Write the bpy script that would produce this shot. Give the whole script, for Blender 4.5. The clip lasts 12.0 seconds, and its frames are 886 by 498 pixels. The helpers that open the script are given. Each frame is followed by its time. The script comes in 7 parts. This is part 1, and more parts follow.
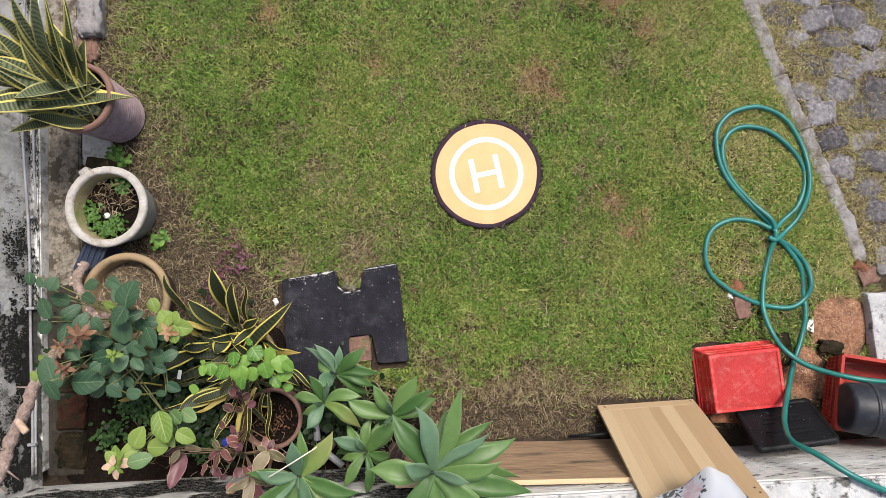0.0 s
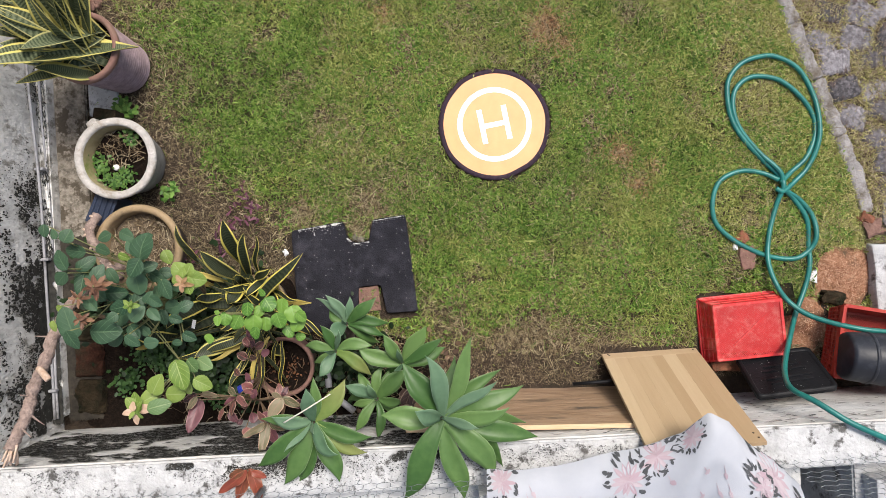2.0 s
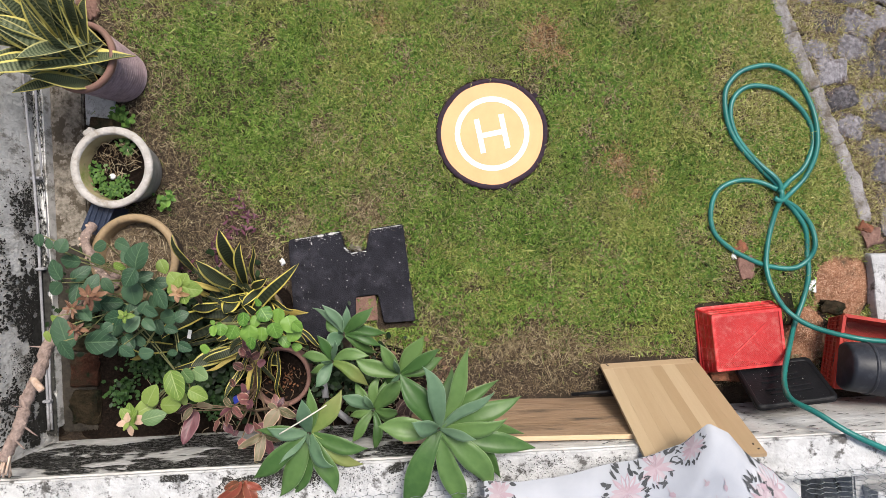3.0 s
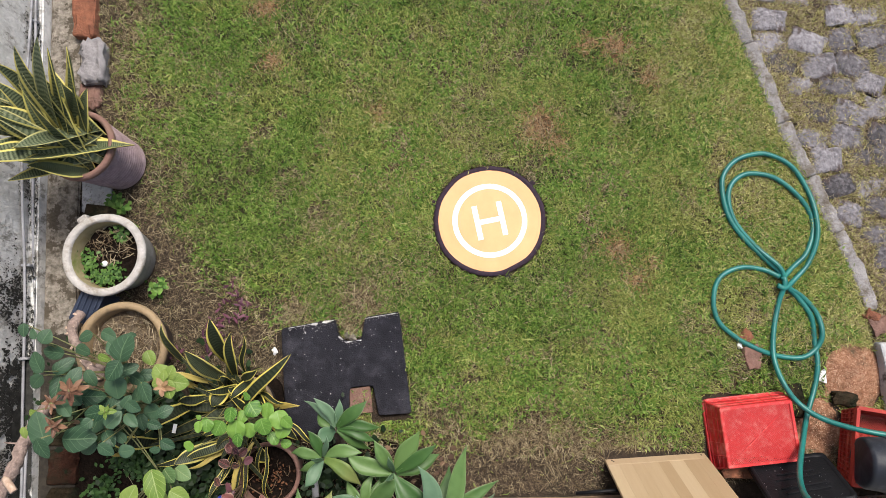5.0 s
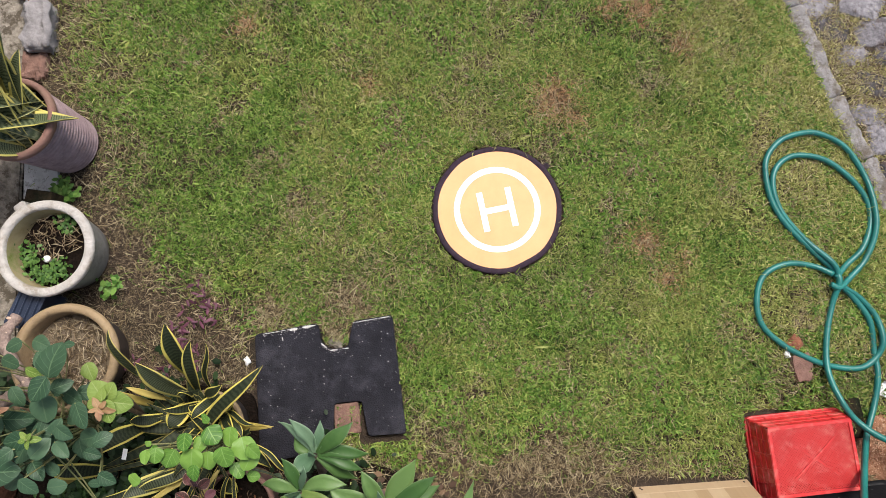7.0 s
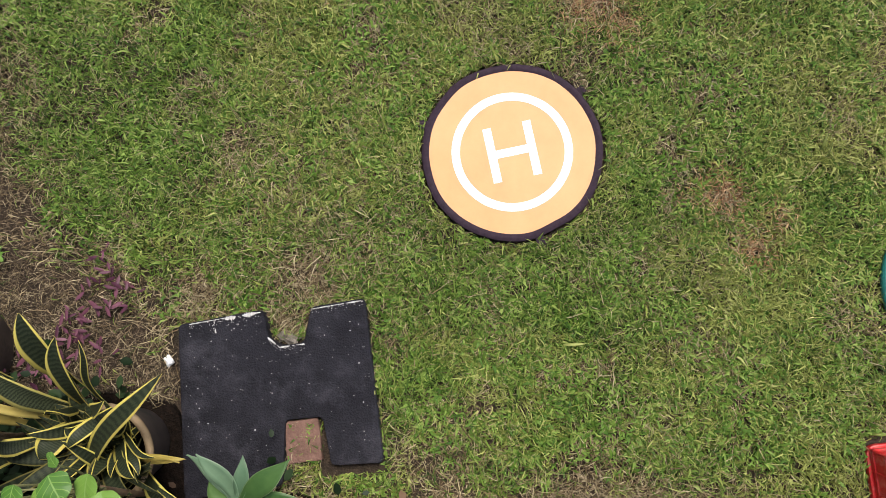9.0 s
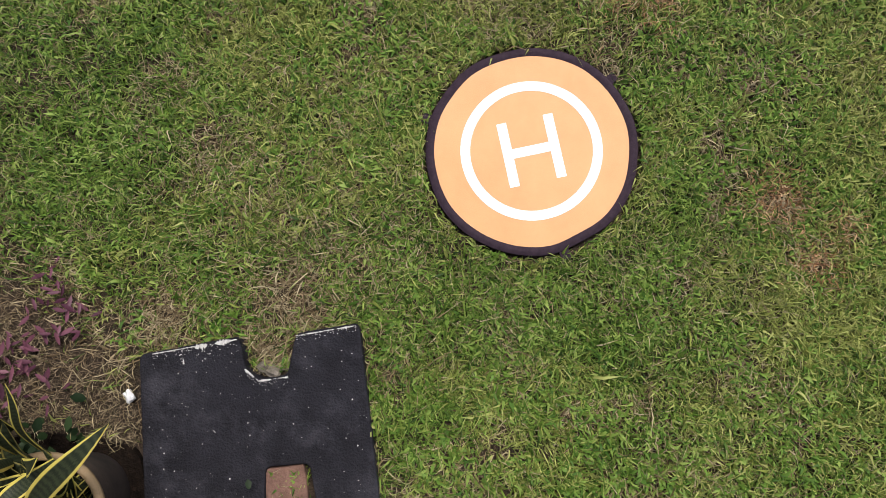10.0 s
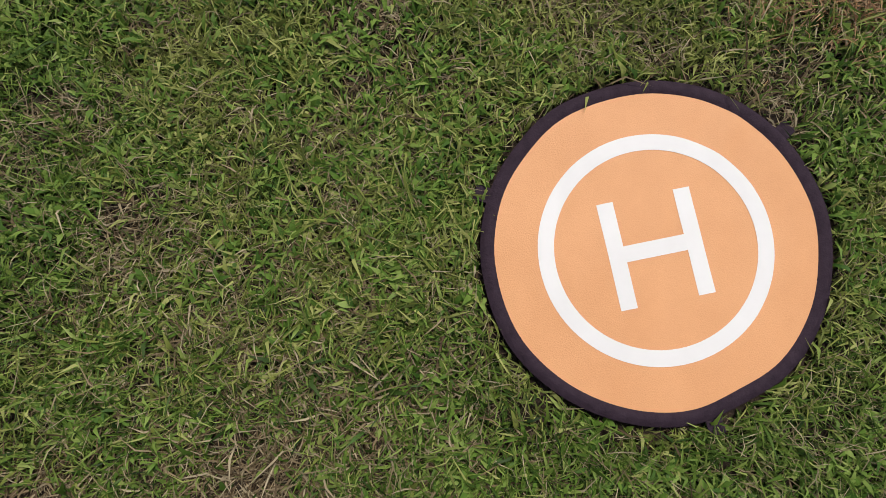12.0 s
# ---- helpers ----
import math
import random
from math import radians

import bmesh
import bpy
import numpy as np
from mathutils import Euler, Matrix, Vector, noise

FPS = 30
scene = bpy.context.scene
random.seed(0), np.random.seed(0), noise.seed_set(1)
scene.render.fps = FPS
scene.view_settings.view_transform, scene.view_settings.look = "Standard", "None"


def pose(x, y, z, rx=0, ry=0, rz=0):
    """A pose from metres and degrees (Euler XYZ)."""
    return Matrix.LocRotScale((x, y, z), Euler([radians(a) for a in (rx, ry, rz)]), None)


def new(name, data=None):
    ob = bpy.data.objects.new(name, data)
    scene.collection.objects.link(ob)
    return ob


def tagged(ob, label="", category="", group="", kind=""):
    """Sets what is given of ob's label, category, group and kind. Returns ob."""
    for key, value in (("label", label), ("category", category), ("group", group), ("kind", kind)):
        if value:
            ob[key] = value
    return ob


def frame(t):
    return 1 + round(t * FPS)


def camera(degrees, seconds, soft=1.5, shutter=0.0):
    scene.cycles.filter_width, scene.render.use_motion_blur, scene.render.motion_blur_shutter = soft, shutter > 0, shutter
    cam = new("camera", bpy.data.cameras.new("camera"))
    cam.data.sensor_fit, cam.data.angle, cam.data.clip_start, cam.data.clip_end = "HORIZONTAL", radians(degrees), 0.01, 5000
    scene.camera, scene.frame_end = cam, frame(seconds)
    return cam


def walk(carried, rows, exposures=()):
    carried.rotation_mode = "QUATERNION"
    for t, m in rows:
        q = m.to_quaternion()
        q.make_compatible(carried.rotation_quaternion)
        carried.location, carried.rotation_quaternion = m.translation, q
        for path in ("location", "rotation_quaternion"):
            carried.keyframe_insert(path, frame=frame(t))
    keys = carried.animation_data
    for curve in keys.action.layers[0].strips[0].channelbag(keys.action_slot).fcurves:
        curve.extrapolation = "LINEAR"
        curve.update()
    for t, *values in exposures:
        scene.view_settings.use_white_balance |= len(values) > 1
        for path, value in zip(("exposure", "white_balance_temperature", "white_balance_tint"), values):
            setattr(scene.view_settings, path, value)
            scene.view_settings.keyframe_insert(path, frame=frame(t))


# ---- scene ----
cam = camera(68.0, 12.0, soft=0.8)

PATH = [
    (0, -0.2209, -0.6428, 3.2739, 4.417, -0.240, 0.926),
    (0.5, -0.2224, -0.6411, 3.2806, 4.585, -0.020, 0.919),
    (1, -0.2344, -0.6357, 3.2925, 4.280, 0.016, 0.937),
    (1.5, -0.2457, -0.6249, 3.3058, 3.053, -0.032, 0.919),
    (2, -0.2463, -0.6248, 3.3011, -0.161, 0.014, 0.936),
    (2.5, -0.2450, -0.6241, 3.2989, 0.001, -0.002, 0.944),
    (2.7, -0.2436, -0.6249, 3.2953, 0.147, -0.076, 0.944),
    (4.5, -0.2317, -0.5716, 3.2371, 5.820, -0.182, 0.962),
    (5, -0.2323, -0.5759, 3.2274, 7.495, -0.171, 0.956),
    (5.5, -0.2327, -0.5778, 3.2251, 7.737, -0.139, 0.953),
    (6, -0.2361, -0.5716, 3.1711, 7.674, -0.151, 0.977),
    (6.5, -0.2427, -0.5650, 2.9978, 7.673, -0.290, 0.971),
    (7, -0.2447, -0.5461, 2.7819, 7.479, -0.431, 0.943),
    (7.2, -0.2477, -0.5516, 2.7025, 7.532, -0.520, 0.929),
    (8.8, -0.1100, -0.5026, 2.0739, 5.815, 2.583, 1.139),
    (9, -0.1228, -0.5003, 2.0002, 5.503, 2.299, 1.134),
    (9.5, -0.1392, -0.5168, 1.7967, 5.899, 2.146, 1.094),
    (10, -0.1618, -0.4277, 1.7122, 5.345, 2.102, 1.025),
    (10.5, -0.2050, -0.2890, 1.5991, 5.355, 1.966, 0.940),
    (11, -0.2501, -0.1862, 1.4479, 6.200, 2.028, 1.049),
    (11.5, -0.2798, -0.1372, 1.2410, 5.909, 2.461, 1.154),
    (12, -0.2980, -0.1405, 1.0610, 6.910, 1.974, 1.329),
]
EXPOSURES = [(0, 0.57), (7.2, 0.57), (9.5, 0.31), (10.5, 0.05), (12, -0.29)]
walk(cam, [(row[0], pose(*row[1:])) for row in PATH], EXPOSURES)

# ---- light ----
world = bpy.data.worlds.new("overcast_sky")
scene.world = world
world.use_nodes = True
wn = world.node_tree
sky = wn.nodes.new("ShaderNodeTexSky")
sky.sky_type = "NISHITA"
sky.sun_disc = False
sky.sun_elevation, sky.sun_rotation = radians(62), radians(25)
sky.air_density, sky.dust_density, sky.ozone_density = 1.0, 4.0, 1.0
wn.links.new(sky.outputs["Color"], wn.nodes["Background"].inputs["Color"])
wn.nodes["Background"].inputs["Strength"].default_value = 0.11
sun_data = bpy.data.lights.new("sun", "SUN")
sun_data.energy, sun_data.angle, sun_data.color = 2.5, radians(18), (1.0, 0.95, 0.88)
sun = new("sun", sun_data)
sun.rotation_euler = (radians(-26), 0, radians(-25))


# ---- building helpers ----
WORLD = {}


def thing(name, loc, label, category, group="", kind=""):
    ob = new(name)
    ob.location = loc
    ob.empty_display_size = 0.05
    WORLD[ob] = Matrix.Translation(loc)
    return tagged(ob, label, category, group, kind)


def part(name, data, material, parent, label="", m=None):
    """Links a mesh or bmesh as one object under parent, with the world pose m."""
    if isinstance(data, bmesh.types.BMesh):
        me = bpy.data.meshes.new(name)
        data.to_mesh(me)
        data.free()
        data = me
    if material and not data.materials:
        data.materials.append(material)
    ob = new(name, data)
    world_m = m if m is not None else Matrix.Identity(4)
    if parent is not None:
        ob.parent = parent
        ob.matrix_parent_inverse = WORLD[parent].inverted()
    ob.matrix_basis = world_m
    WORLD[ob] = world_m
    return tagged(ob, label)


def mesh(name, verts, faces, smooth=True, uv=None):
    me = bpy.data.meshes.new(name)
    me.from_pydata([tuple(v) for v in verts], [], faces)
    if uv is not None:
        layer = me.uv_layers.new(name="UVMap")
        idx = np.empty(len(me.loops), dtype=np.int32)
        me.loops.foreach_get("vertex_index", idx)
        layer.data.foreach_set("uv", np.asarray(uv, dtype=np.float32)[idx].ravel())
    if smooth:
        me.polygons.foreach_set("use_smooth", [True] * len(me.polygons))
    me.update()
    return me


def box_bm(sx, sy, sz, bevel=0.0, seg=2, m=None, jitter=0.0, cuts=0, seed=0):
    """A box with its base centred on the origin, bevelled and, on wish, uneven."""
    bm = bmesh.new()
    bmesh.ops.create_cube(bm, size=1.0, matrix=Matrix.Translation((0, 0, sz / 2)) @ Matrix.Diagonal((sx, sy, sz, 1)))
    if cuts:
        bmesh.ops.subdivide_edges(bm, edges=bm.edges[:], cuts=cuts, use_grid_fill=True)
    if jitter:
        for v in bm.verts:
            v.co += noise.noise_vector(v.co * (3.0 / max(sx, sy)) + Vector((seed * 7.1, seed * 3.3, 0))) * jitter
    if bevel:
        sharp = [e for e in bm.edges if e.calc_face_angle(0) > 0.6]
        bmesh.ops.bevel(bm, geom=sharp, offset=bevel, segments=seg, affect="EDGES", profile=0.6)
    if m is not None:
        bm.transform(m)
    return bm


def join_boxes(boxes):
    """One bmesh of many plain boxes: (centre, size, turn about z in degrees)."""
    bm = bmesh.new()
    for c, s, a in boxes:
        bmesh.ops.create_cube(bm, size=1.0, matrix=pose(*c, 0, 0, a) @ Matrix.Diagonal((*s, 1)))
    return bm


def lathe(profile, n=40, wobble=0.0, seed=0):
    """A turned body from (radius, height) pairs; open at both ends unless the radius is 0."""
    verts, faces = [], []
    for k, (r, z) in enumerate(profile):
        for i in range(n):
            a = 2 * math.pi * i / n
            d = 1 + wobble * noise.noise(Vector((math.cos(a) * 2 + seed, math.sin(a) * 2, z * 6)))
            verts.append((r * d * math.cos(a), r * d * math.sin(a), z))
    for k in range(len(profile) - 1):
        for i in range(n):
            j = (i + 1) % n
            faces.append((k * n + i, k * n + j, (k + 1) * n + j, (k + 1) * n + i))
    return verts, faces


def tube(points, radius, sides=8, closed_ends=True, radii=None):
    """A round tube along points."""
    pts = [Vector(p) for p in points]
    verts, faces = [], []
    up = Vector((0, 0, 1))
    prev = None
    for i, p in enumerate(pts):
        d = (pts[min(i + 1, len(pts) - 1)] - pts[max(i - 1, 0)]).normalized()
        s = d.cross(up if prev is None else prev)
        if prev is None:
            if s.length < 1e-4:
                s = d.cross(Vector((1, 0, 0)))
            s.normalize()
            n = s.cross(d)
        else:
            n = (prev - d * prev.dot(d)).normalized()
            s = d.cross(n)
        prev = n
        r = radii[i] if radii else radius
        for k in range(sides):
            a = 2 * math.pi * k / sides
            verts.append(p + s * (math.cos(a) * r) + n * (math.sin(a) * r))
    for i in range(len(pts) - 1):
        for k in range(sides):
            j = (k + 1) % sides
            faces.append((i * sides + k, i * sides + j, (i + 1) * sides + j, (i + 1) * sides + k))
    if closed_ends:
        faces.append(tuple(range(sides))[::-1])
        faces.append(tuple((len(pts) - 1) * sides + k for k in range(sides)))
    return verts, faces


def spline(points, steps=6):
    """Catmull-Rom through points."""
    pts = [Vector(p) for p in points]
    ext = [pts[0] * 2 - pts[1]] + pts + [pts[-1] * 2 - pts[-2]]
    out = []
    for i in range(1, len(ext) - 2):
        a, b, c, d = ext[i - 1 : i + 3]
        for k in range(steps):
            t = k / steps
            out.append(0.5 * ((2 * b) + (c - a) * t + (2 * a - 5 * b + 4 * c - d) * t * t + (3 * b - a - 3 * c + d) * t ** 3))
    out.append(pts[-1])
    return out


def prism(outline, z0, z1, bevel=0.0, seg=2):
    """A flat body from an outline of (x, y)."""
    bm = bmesh.new()
    low = [bm.verts.new((x, y, z0)) for x, y in outline]
    face = bm.faces.new(low)
    up = bmesh.ops.extrude_face_region(bm, geom=[face])["geom"]
    bmesh.ops.translate(bm, vec=(0, 0, z1 - z0), verts=[g for g in up if isinstance(g, bmesh.types.BMVert)])
    bmesh.ops.recalc_face_normals(bm, faces=bm.faces[:])
    if bevel:
        edges = [e for e in bm.edges if all(v.co.z > (z0 + z1) / 2 for v in e.verts)]
        bmesh.ops.bevel(bm, geom=edges, offset=bevel, segments=seg, affect="EDGES", profile=0.6)
    return bm


def rounded(points, r, n=4):
    """An outline with its corners rounded."""
    out = []
    for i, p in enumerate(points):
        p, a, b = Vector(p), Vector(points[i - 1]), Vector(points[(i + 1) % len(points)])
        da, db = (a - p), (b - p)
        ra = min(r, da.length * 0.45, db.length * 0.45)
        pa, pb = p + da.normalized() * ra, p + db.normalized() * ra
        for k in range(n + 1):
            t = k / n
            out.append(tuple((1 - t) ** 2 * pa + 2 * t * (1 - t) * p + t * t * pb))
    return out


# ---- materials ----
def mat(name, stops, scale=8.0, rough=0.8, bump=0.0, bump_scale=None, detail=6.0, island=0.0, metal=0.0, stretch=None, second=None, distortion=0.0, spec=0.5):
    """A surface whose colour runs over stops [(place, rgb), ...] by noise; island: how far each piece differs;
    second: (rgb, scale, low, high), a stain of a second colour by a coarser noise."""
    m = bpy.data.materials.new(name)
    m.use_nodes = True
    t = m.node_tree
    n, l = t.nodes, t.links
    bs = n["Principled BSDF"]
    bs.inputs["Roughness"].default_value = rough
    bs.inputs["Metallic"].default_value = metal
    bs.inputs["Specular IOR Level"].default_value = spec
    co = n.new("ShaderNodeTexCoord")
    vec = co.outputs["Object"]
    if stretch:
        mp = n.new("ShaderNodeMapping")
        mp.inputs["Scale"].default_value = stretch
        l.new(vec, mp.inputs["Vector"])
        vec = mp.outputs["Vector"]
    nz = n.new("ShaderNodeTexNoise")
    nz.inputs["Scale"].default_value, nz.inputs["Detail"].default_value = scale, detail
    nz.inputs["Roughness"].default_value, nz.inputs["Distortion"].default_value = 0.65, distortion
    l.new(vec, nz.inputs["Vector"])
    ramp = n.new("ShaderNodeValToRGB")
    el = ramp.color_ramp.elements
    el[0].position, el[0].color = stops[0][0], (*stops[0][1], 1)
    el[1].position, el[1].color = stops[-1][0], (*stops[-1][1], 1)
    for p, c in stops[1:-1]:
        e = el.new(p)
        e.color = (*c, 1)
    fac = nz.outputs["Fac"]
    if island:
        gi = n.new("ShaderNodeNewGeometry")
        oi = n.new("ShaderNodeObjectInfo")
        ad = n.new("ShaderNodeMath")
        ad.operation = "ADD"
        l.new(gi.outputs["Random Per Island"], ad.inputs[0])
        l.new(oi.outputs["Random"], ad.inputs[1])
        fr = n.new("ShaderNodeMath")
        fr.operation = "FRACT"
        l.new(ad.outputs[0], fr.inputs[0])
        mx = n.new("ShaderNodeMix")
        mx.inputs["Factor"].default_value = island
        l.new(nz.outputs["Fac"], mx.inputs["A"])
        l.new(fr.outputs[0], mx.inputs["B"])
        fac = mx.outputs["Result"]
    l.new(fac, ramp.inputs["Fac"])
    colour = ramp.outputs["Color"]
    if second:
        rgb, sc2, lo, hi = second
        n2 = n.new("ShaderNodeTexNoise")
        n2.inputs["Scale"].default_value, n2.inputs["Detail"].default_value, n2.inputs["Roughness"].default_value = sc2, 8.0, 0.7
        l.new(vec, n2.inputs["Vector"])
        mr = n.new("ShaderNodeMapRange")
        mr.inputs["From Min"].default_value, mr.inputs["From Max"].default_value = lo, hi
        l.new(n2.outputs["Fac"], mr.inputs["Value"])
        mc = n.new("ShaderNodeMix")
        mc.data_type = "RGBA"
        l.new(mr.outputs["Result"], mc.inputs["Factor"])
        l.new(colour, mc.inputs["A"])
        mc.inputs["B"].default_value = (*rgb, 1)
        colour = mc.outputs["Result"]
    l.new(colour, bs.inputs["Base Color"])
    if bump:
        nb = n.new("ShaderNodeTexNoise")
        nb.inputs["Scale"].default_value, nb.inputs["Detail"].default_value = bump_scale or scale * 4, 6.0
        l.new(vec, nb.inputs["Vector"])
        bp = n.new("ShaderNodeBump")
        bp.inputs["Strength"].default_value, bp.inputs["Distance"].default_value = bump, 0.01
        l.new(nb.outputs["Fac"], bp.inputs["Height"])
        l.new(bp.outputs["Normal"], bs.inputs["Normal"])
    return m


def leaf_mat(name, inner, inner2, margin=None, margin_width=0.12, bands=0.0, rough=0.45, tip=None, vein=None, spread=0.3, ribs=0.0, streaks=0.0):
    """A leaf's surface by its own coordinates (u across, v along): margin, cross bands, mid vein, tip colour."""
    m = bpy.data.materials.new(name)
    m.use_nodes = True
    t = m.node_tree
    n, l = t.nodes, t.links
    bs = n["Principled BSDF"]
    bs.inputs["Roughness"].default_value = rough
    bs.inputs["Specular IOR Level"].default_value = 0.28
    uvn = n.new("ShaderNodeUVMap")
    uvn.uv_map = "UVMap"
    sep = n.new("ShaderNodeSeparateXYZ")
    l.new(uvn.outputs["UV"], sep.inputs[0])
    co = n.new("ShaderNodeTexCoord")
    nz = n.new("ShaderNodeTexNoise")
    nz.inputs["Scale"].default_value, nz.inputs["Detail"].default_value = 30.0, 5.0
    l.new(co.outputs["Object"], nz.inputs["Vector"])
    oi = n.new("ShaderNodeObjectInfo")
    gi = n.new("ShaderNodeNewGeometry")
    ad = n.new("ShaderNodeMath")
    ad.operation = "ADD"
    l.new(oi.outputs["Random"], ad.inputs[0])
    l.new(gi.outputs["Random Per Island"], ad.inputs[1])
    fr = n.new("ShaderNodeMath")
    fr.operation = "FRACT"
    l.new(ad.outputs[0], fr.inputs[0])
    mx = n.new("ShaderNodeMix")
    mx.inputs["Factor"].default_value = spread
    l.new(nz.outputs["Fac"], mx.inputs["A"])
    l.new(fr.outputs[0], mx.inputs["B"])
    sm = n.new("ShaderNodeMapRange")
    sm.inputs["From Min"].default_value, sm.inputs["From Max"].default_value = 0.25, 0.75
    l.new(mx.outputs["Result"], sm.inputs["Value"])
    mc = n.new("ShaderNodeMix")
    mc.data_type = "RGBA"
    mc.inputs["A"].default_value, mc.inputs["B"].default_value = (*inner, 1), (*inner2, 1)
    fac = sm.outputs["Result"]
    if bands:
        wv = n.new("ShaderNodeTexWave")
        wv.bands_direction = "Y"
        wv.inputs["Scale"].default_value, wv.inputs["Distortion"].default_value = bands, 4.0
        wv.inputs["Detail"].default_value, wv.inputs["Detail Scale"].default_value = 3.0, 3.0
        l.new(uvn.outputs["UV"], wv.inputs["Vector"])
        mb = n.new("ShaderNodeMix")
        mb.inputs["Factor"].default_value = 0.82
        l.new(fac, mb.inputs["A"])
        l.new(wv.outputs["Fac"], mb.inputs["B"])
        fac = mb.outputs["Result"]
    l.new(fac, mc.inputs["Factor"])
    colour = mc.outputs["Result"]
    off = n.new("ShaderNodeMath")
    off.operation = "SUBTRACT"
    off.inputs[1].default_value = 0.5
    l.new(sep.outputs["X"], off.inputs[0])
    ab = n.new("ShaderNodeMath")
    ab.operation = "ABSOLUTE"
    l.new(off.outputs[0], ab.inputs[0])

    def over(colour, value, lo, hi, rgb):
        mr = n.new("ShaderNodeMapRange")
        mr.inputs["From Min"].default_value, mr.inputs["From Max"].default_value = lo, hi
        l.new(value, mr.inputs["Value"])
        mm = n.new("ShaderNodeMix")
        mm.data_type = "RGBA"
        l.new(mr.outputs["Result"], mm.inputs["Factor"])
        l.new(colour, mm.inputs["A"])
        mm.inputs["B"].default_value = (*rgb, 1)
        return mm.outputs["Result"]

    height = nz.outputs["Fac"]
    if ribs or streaks:
        run = n.new("ShaderNodeMath")
        run.operation = "MULTIPLY_ADD"
        if ribs:
            run.inputs[1].default_value = -0.75
            l.new(ab.outputs[0], run.inputs[0])
            l.new(sep.outputs["Y"], run.inputs[2])
        else:
            run.inputs[1].default_value = 1.0
            l.new(sep.outputs["X"], run.inputs[0])
            run.inputs[2].default_value = 0.0
        pp = n.new("ShaderNodeMath")
        pp.operation = "PINGPONG"
        pp.inputs[1].default_value = 0.5 / (ribs or streaks)
        l.new(run.outputs[0], pp.inputs[0])
        sc = n.new("ShaderNodeMath")
        sc.operation = "MULTIPLY"
        sc.inputs[1].default_value = 2.0 * (ribs or streaks)
        l.new(pp.outputs[0], sc.inputs[0])
        sum_h = n.new("ShaderNodeMath")
        sum_h.operation = "MULTIPLY_ADD"
        sum_h.inputs[1].default_value = 0.18
        l.new(sc.outputs[0], sum_h.inputs[0])
        l.new(height, sum_h.inputs[2])
        height = sum_h.outputs[0]
        if vein and ribs:
            soft = tuple(0.15 * a + 0.85 * b for a, b in zip(vein, inner2))
            colour = over(colour, sc.outputs[0], 0.16, 0.04, soft)
    if vein:
        colour = over(colour, ab.outputs[0], 0.035, 0.01, vein)
    if tip:
        colour = over(colour, sep.outputs["Y"], 0.35, 1.05, tip)
    if margin:
        colour = over(colour, ab.outputs[0], 0.5 - margin_width - 0.02, 0.5 - margin_width + 0.02, margin)
    l.new(colour, bs.inputs["Base Color"])
    bp = n.new("ShaderNodeBump")
    bp.inputs["Strength"].default_value, bp.inputs["Distance"].default_value = 0.35, 0.004
    l.new(height, bp.inputs["Height"])
    l.new(bp.outputs["Normal"], bs.inputs["Normal"])
    return m


M_SOIL = mat("thatch_soil", [(0.2, (0.012, 0.008, 0.005)), (0.5, (0.037, 0.024, 0.015)), (0.8, (0.085, 0.058, 0.037))], 38, 0.95, 0.9, 150, 10, second=((0.035, 0.030, 0.016), 4, 0.5, 0.75))
# dark soil taken nearly to black, so its colour includes shade between plants
M_DARKSOIL = mat("dark_soil_with_shade", [(0.25, (0.004, 0.003, 0.002)), (0.55, (0.012, 0.008, 0.006)), (0.85, (0.032, 0.019, 0.012))], 60, 0.95, 0.9, 120, 10, spec=0.1)
M_WALL = mat("peeling_whitewash", [(0.25, (0.36, 0.35, 0.34)), (0.6, (0.62, 0.62, 0.61))], 9, 0.85, 0.6, 60, 9, second=((0.05, 0.048, 0.043), 9, 0.54, 0.66))
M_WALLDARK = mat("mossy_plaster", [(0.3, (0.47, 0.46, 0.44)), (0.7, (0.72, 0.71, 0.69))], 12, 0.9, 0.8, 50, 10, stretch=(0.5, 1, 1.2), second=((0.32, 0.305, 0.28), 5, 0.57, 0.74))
M_COPING = mat("flaking_white_coping", [(0.25, (0.33, 0.33, 0.33)), (0.6, (0.55, 0.55, 0.55))], 14, 0.85, 0.7, 70, 10, second=((0.10, 0.096, 0.09), 16, 0.54, 0.62))
M_CONC = mat("weathered_concrete", [(0.34, (0.10, 0.085, 0.065)), (0.64, (0.31, 0.275, 0.23))], 34, 0.9, 1.0, 60, 12, second=((0.075, 0.060, 0.042), 15, 0.515, 0.565))
M_WALLWEST = mat("peeling_white_paint", [(0.28, (0.42, 0.41, 0.39)), (0.55, (0.70, 0.69, 0.67))], 14, 0.85, 0.7, 60, 11, stretch=(1, 1, 0.6), second=((0.27, 0.255, 0.228), 12, 0.52, 0.61))
M_LEDGE = mat("grey_white_plaster", [(0.3, (0.30, 0.30, 0.30)), (0.7, (0.54, 0.54, 0.55))], 8, 0.85, 0.5, 60, 9, second=((0.07, 0.066, 0.06), 11, 0.52, 0.63))
M_KERB = mat("kerb_concrete", [(0.3, (0.150, 0.141, 0.139)), (0.7, (0.315, 0.298, 0.292))], 18, 0.95, 0.8, 80, 10, island=0.2, second=((0.11, 0.090, 0.068), 14, 0.46, 0.62))
M_PAVER = mat("dark_paving_stone", [(0.34, (0.036, 0.033, 0.036)), (0.49, (0.125, 0.115, 0.123)), (0.66, (0.27, 0.255, 0.268))], 40, 0.9, 1.0, 45, 12, island=0.22, second=((0.060, 0.042, 0.038), 8, 0.50, 0.58))
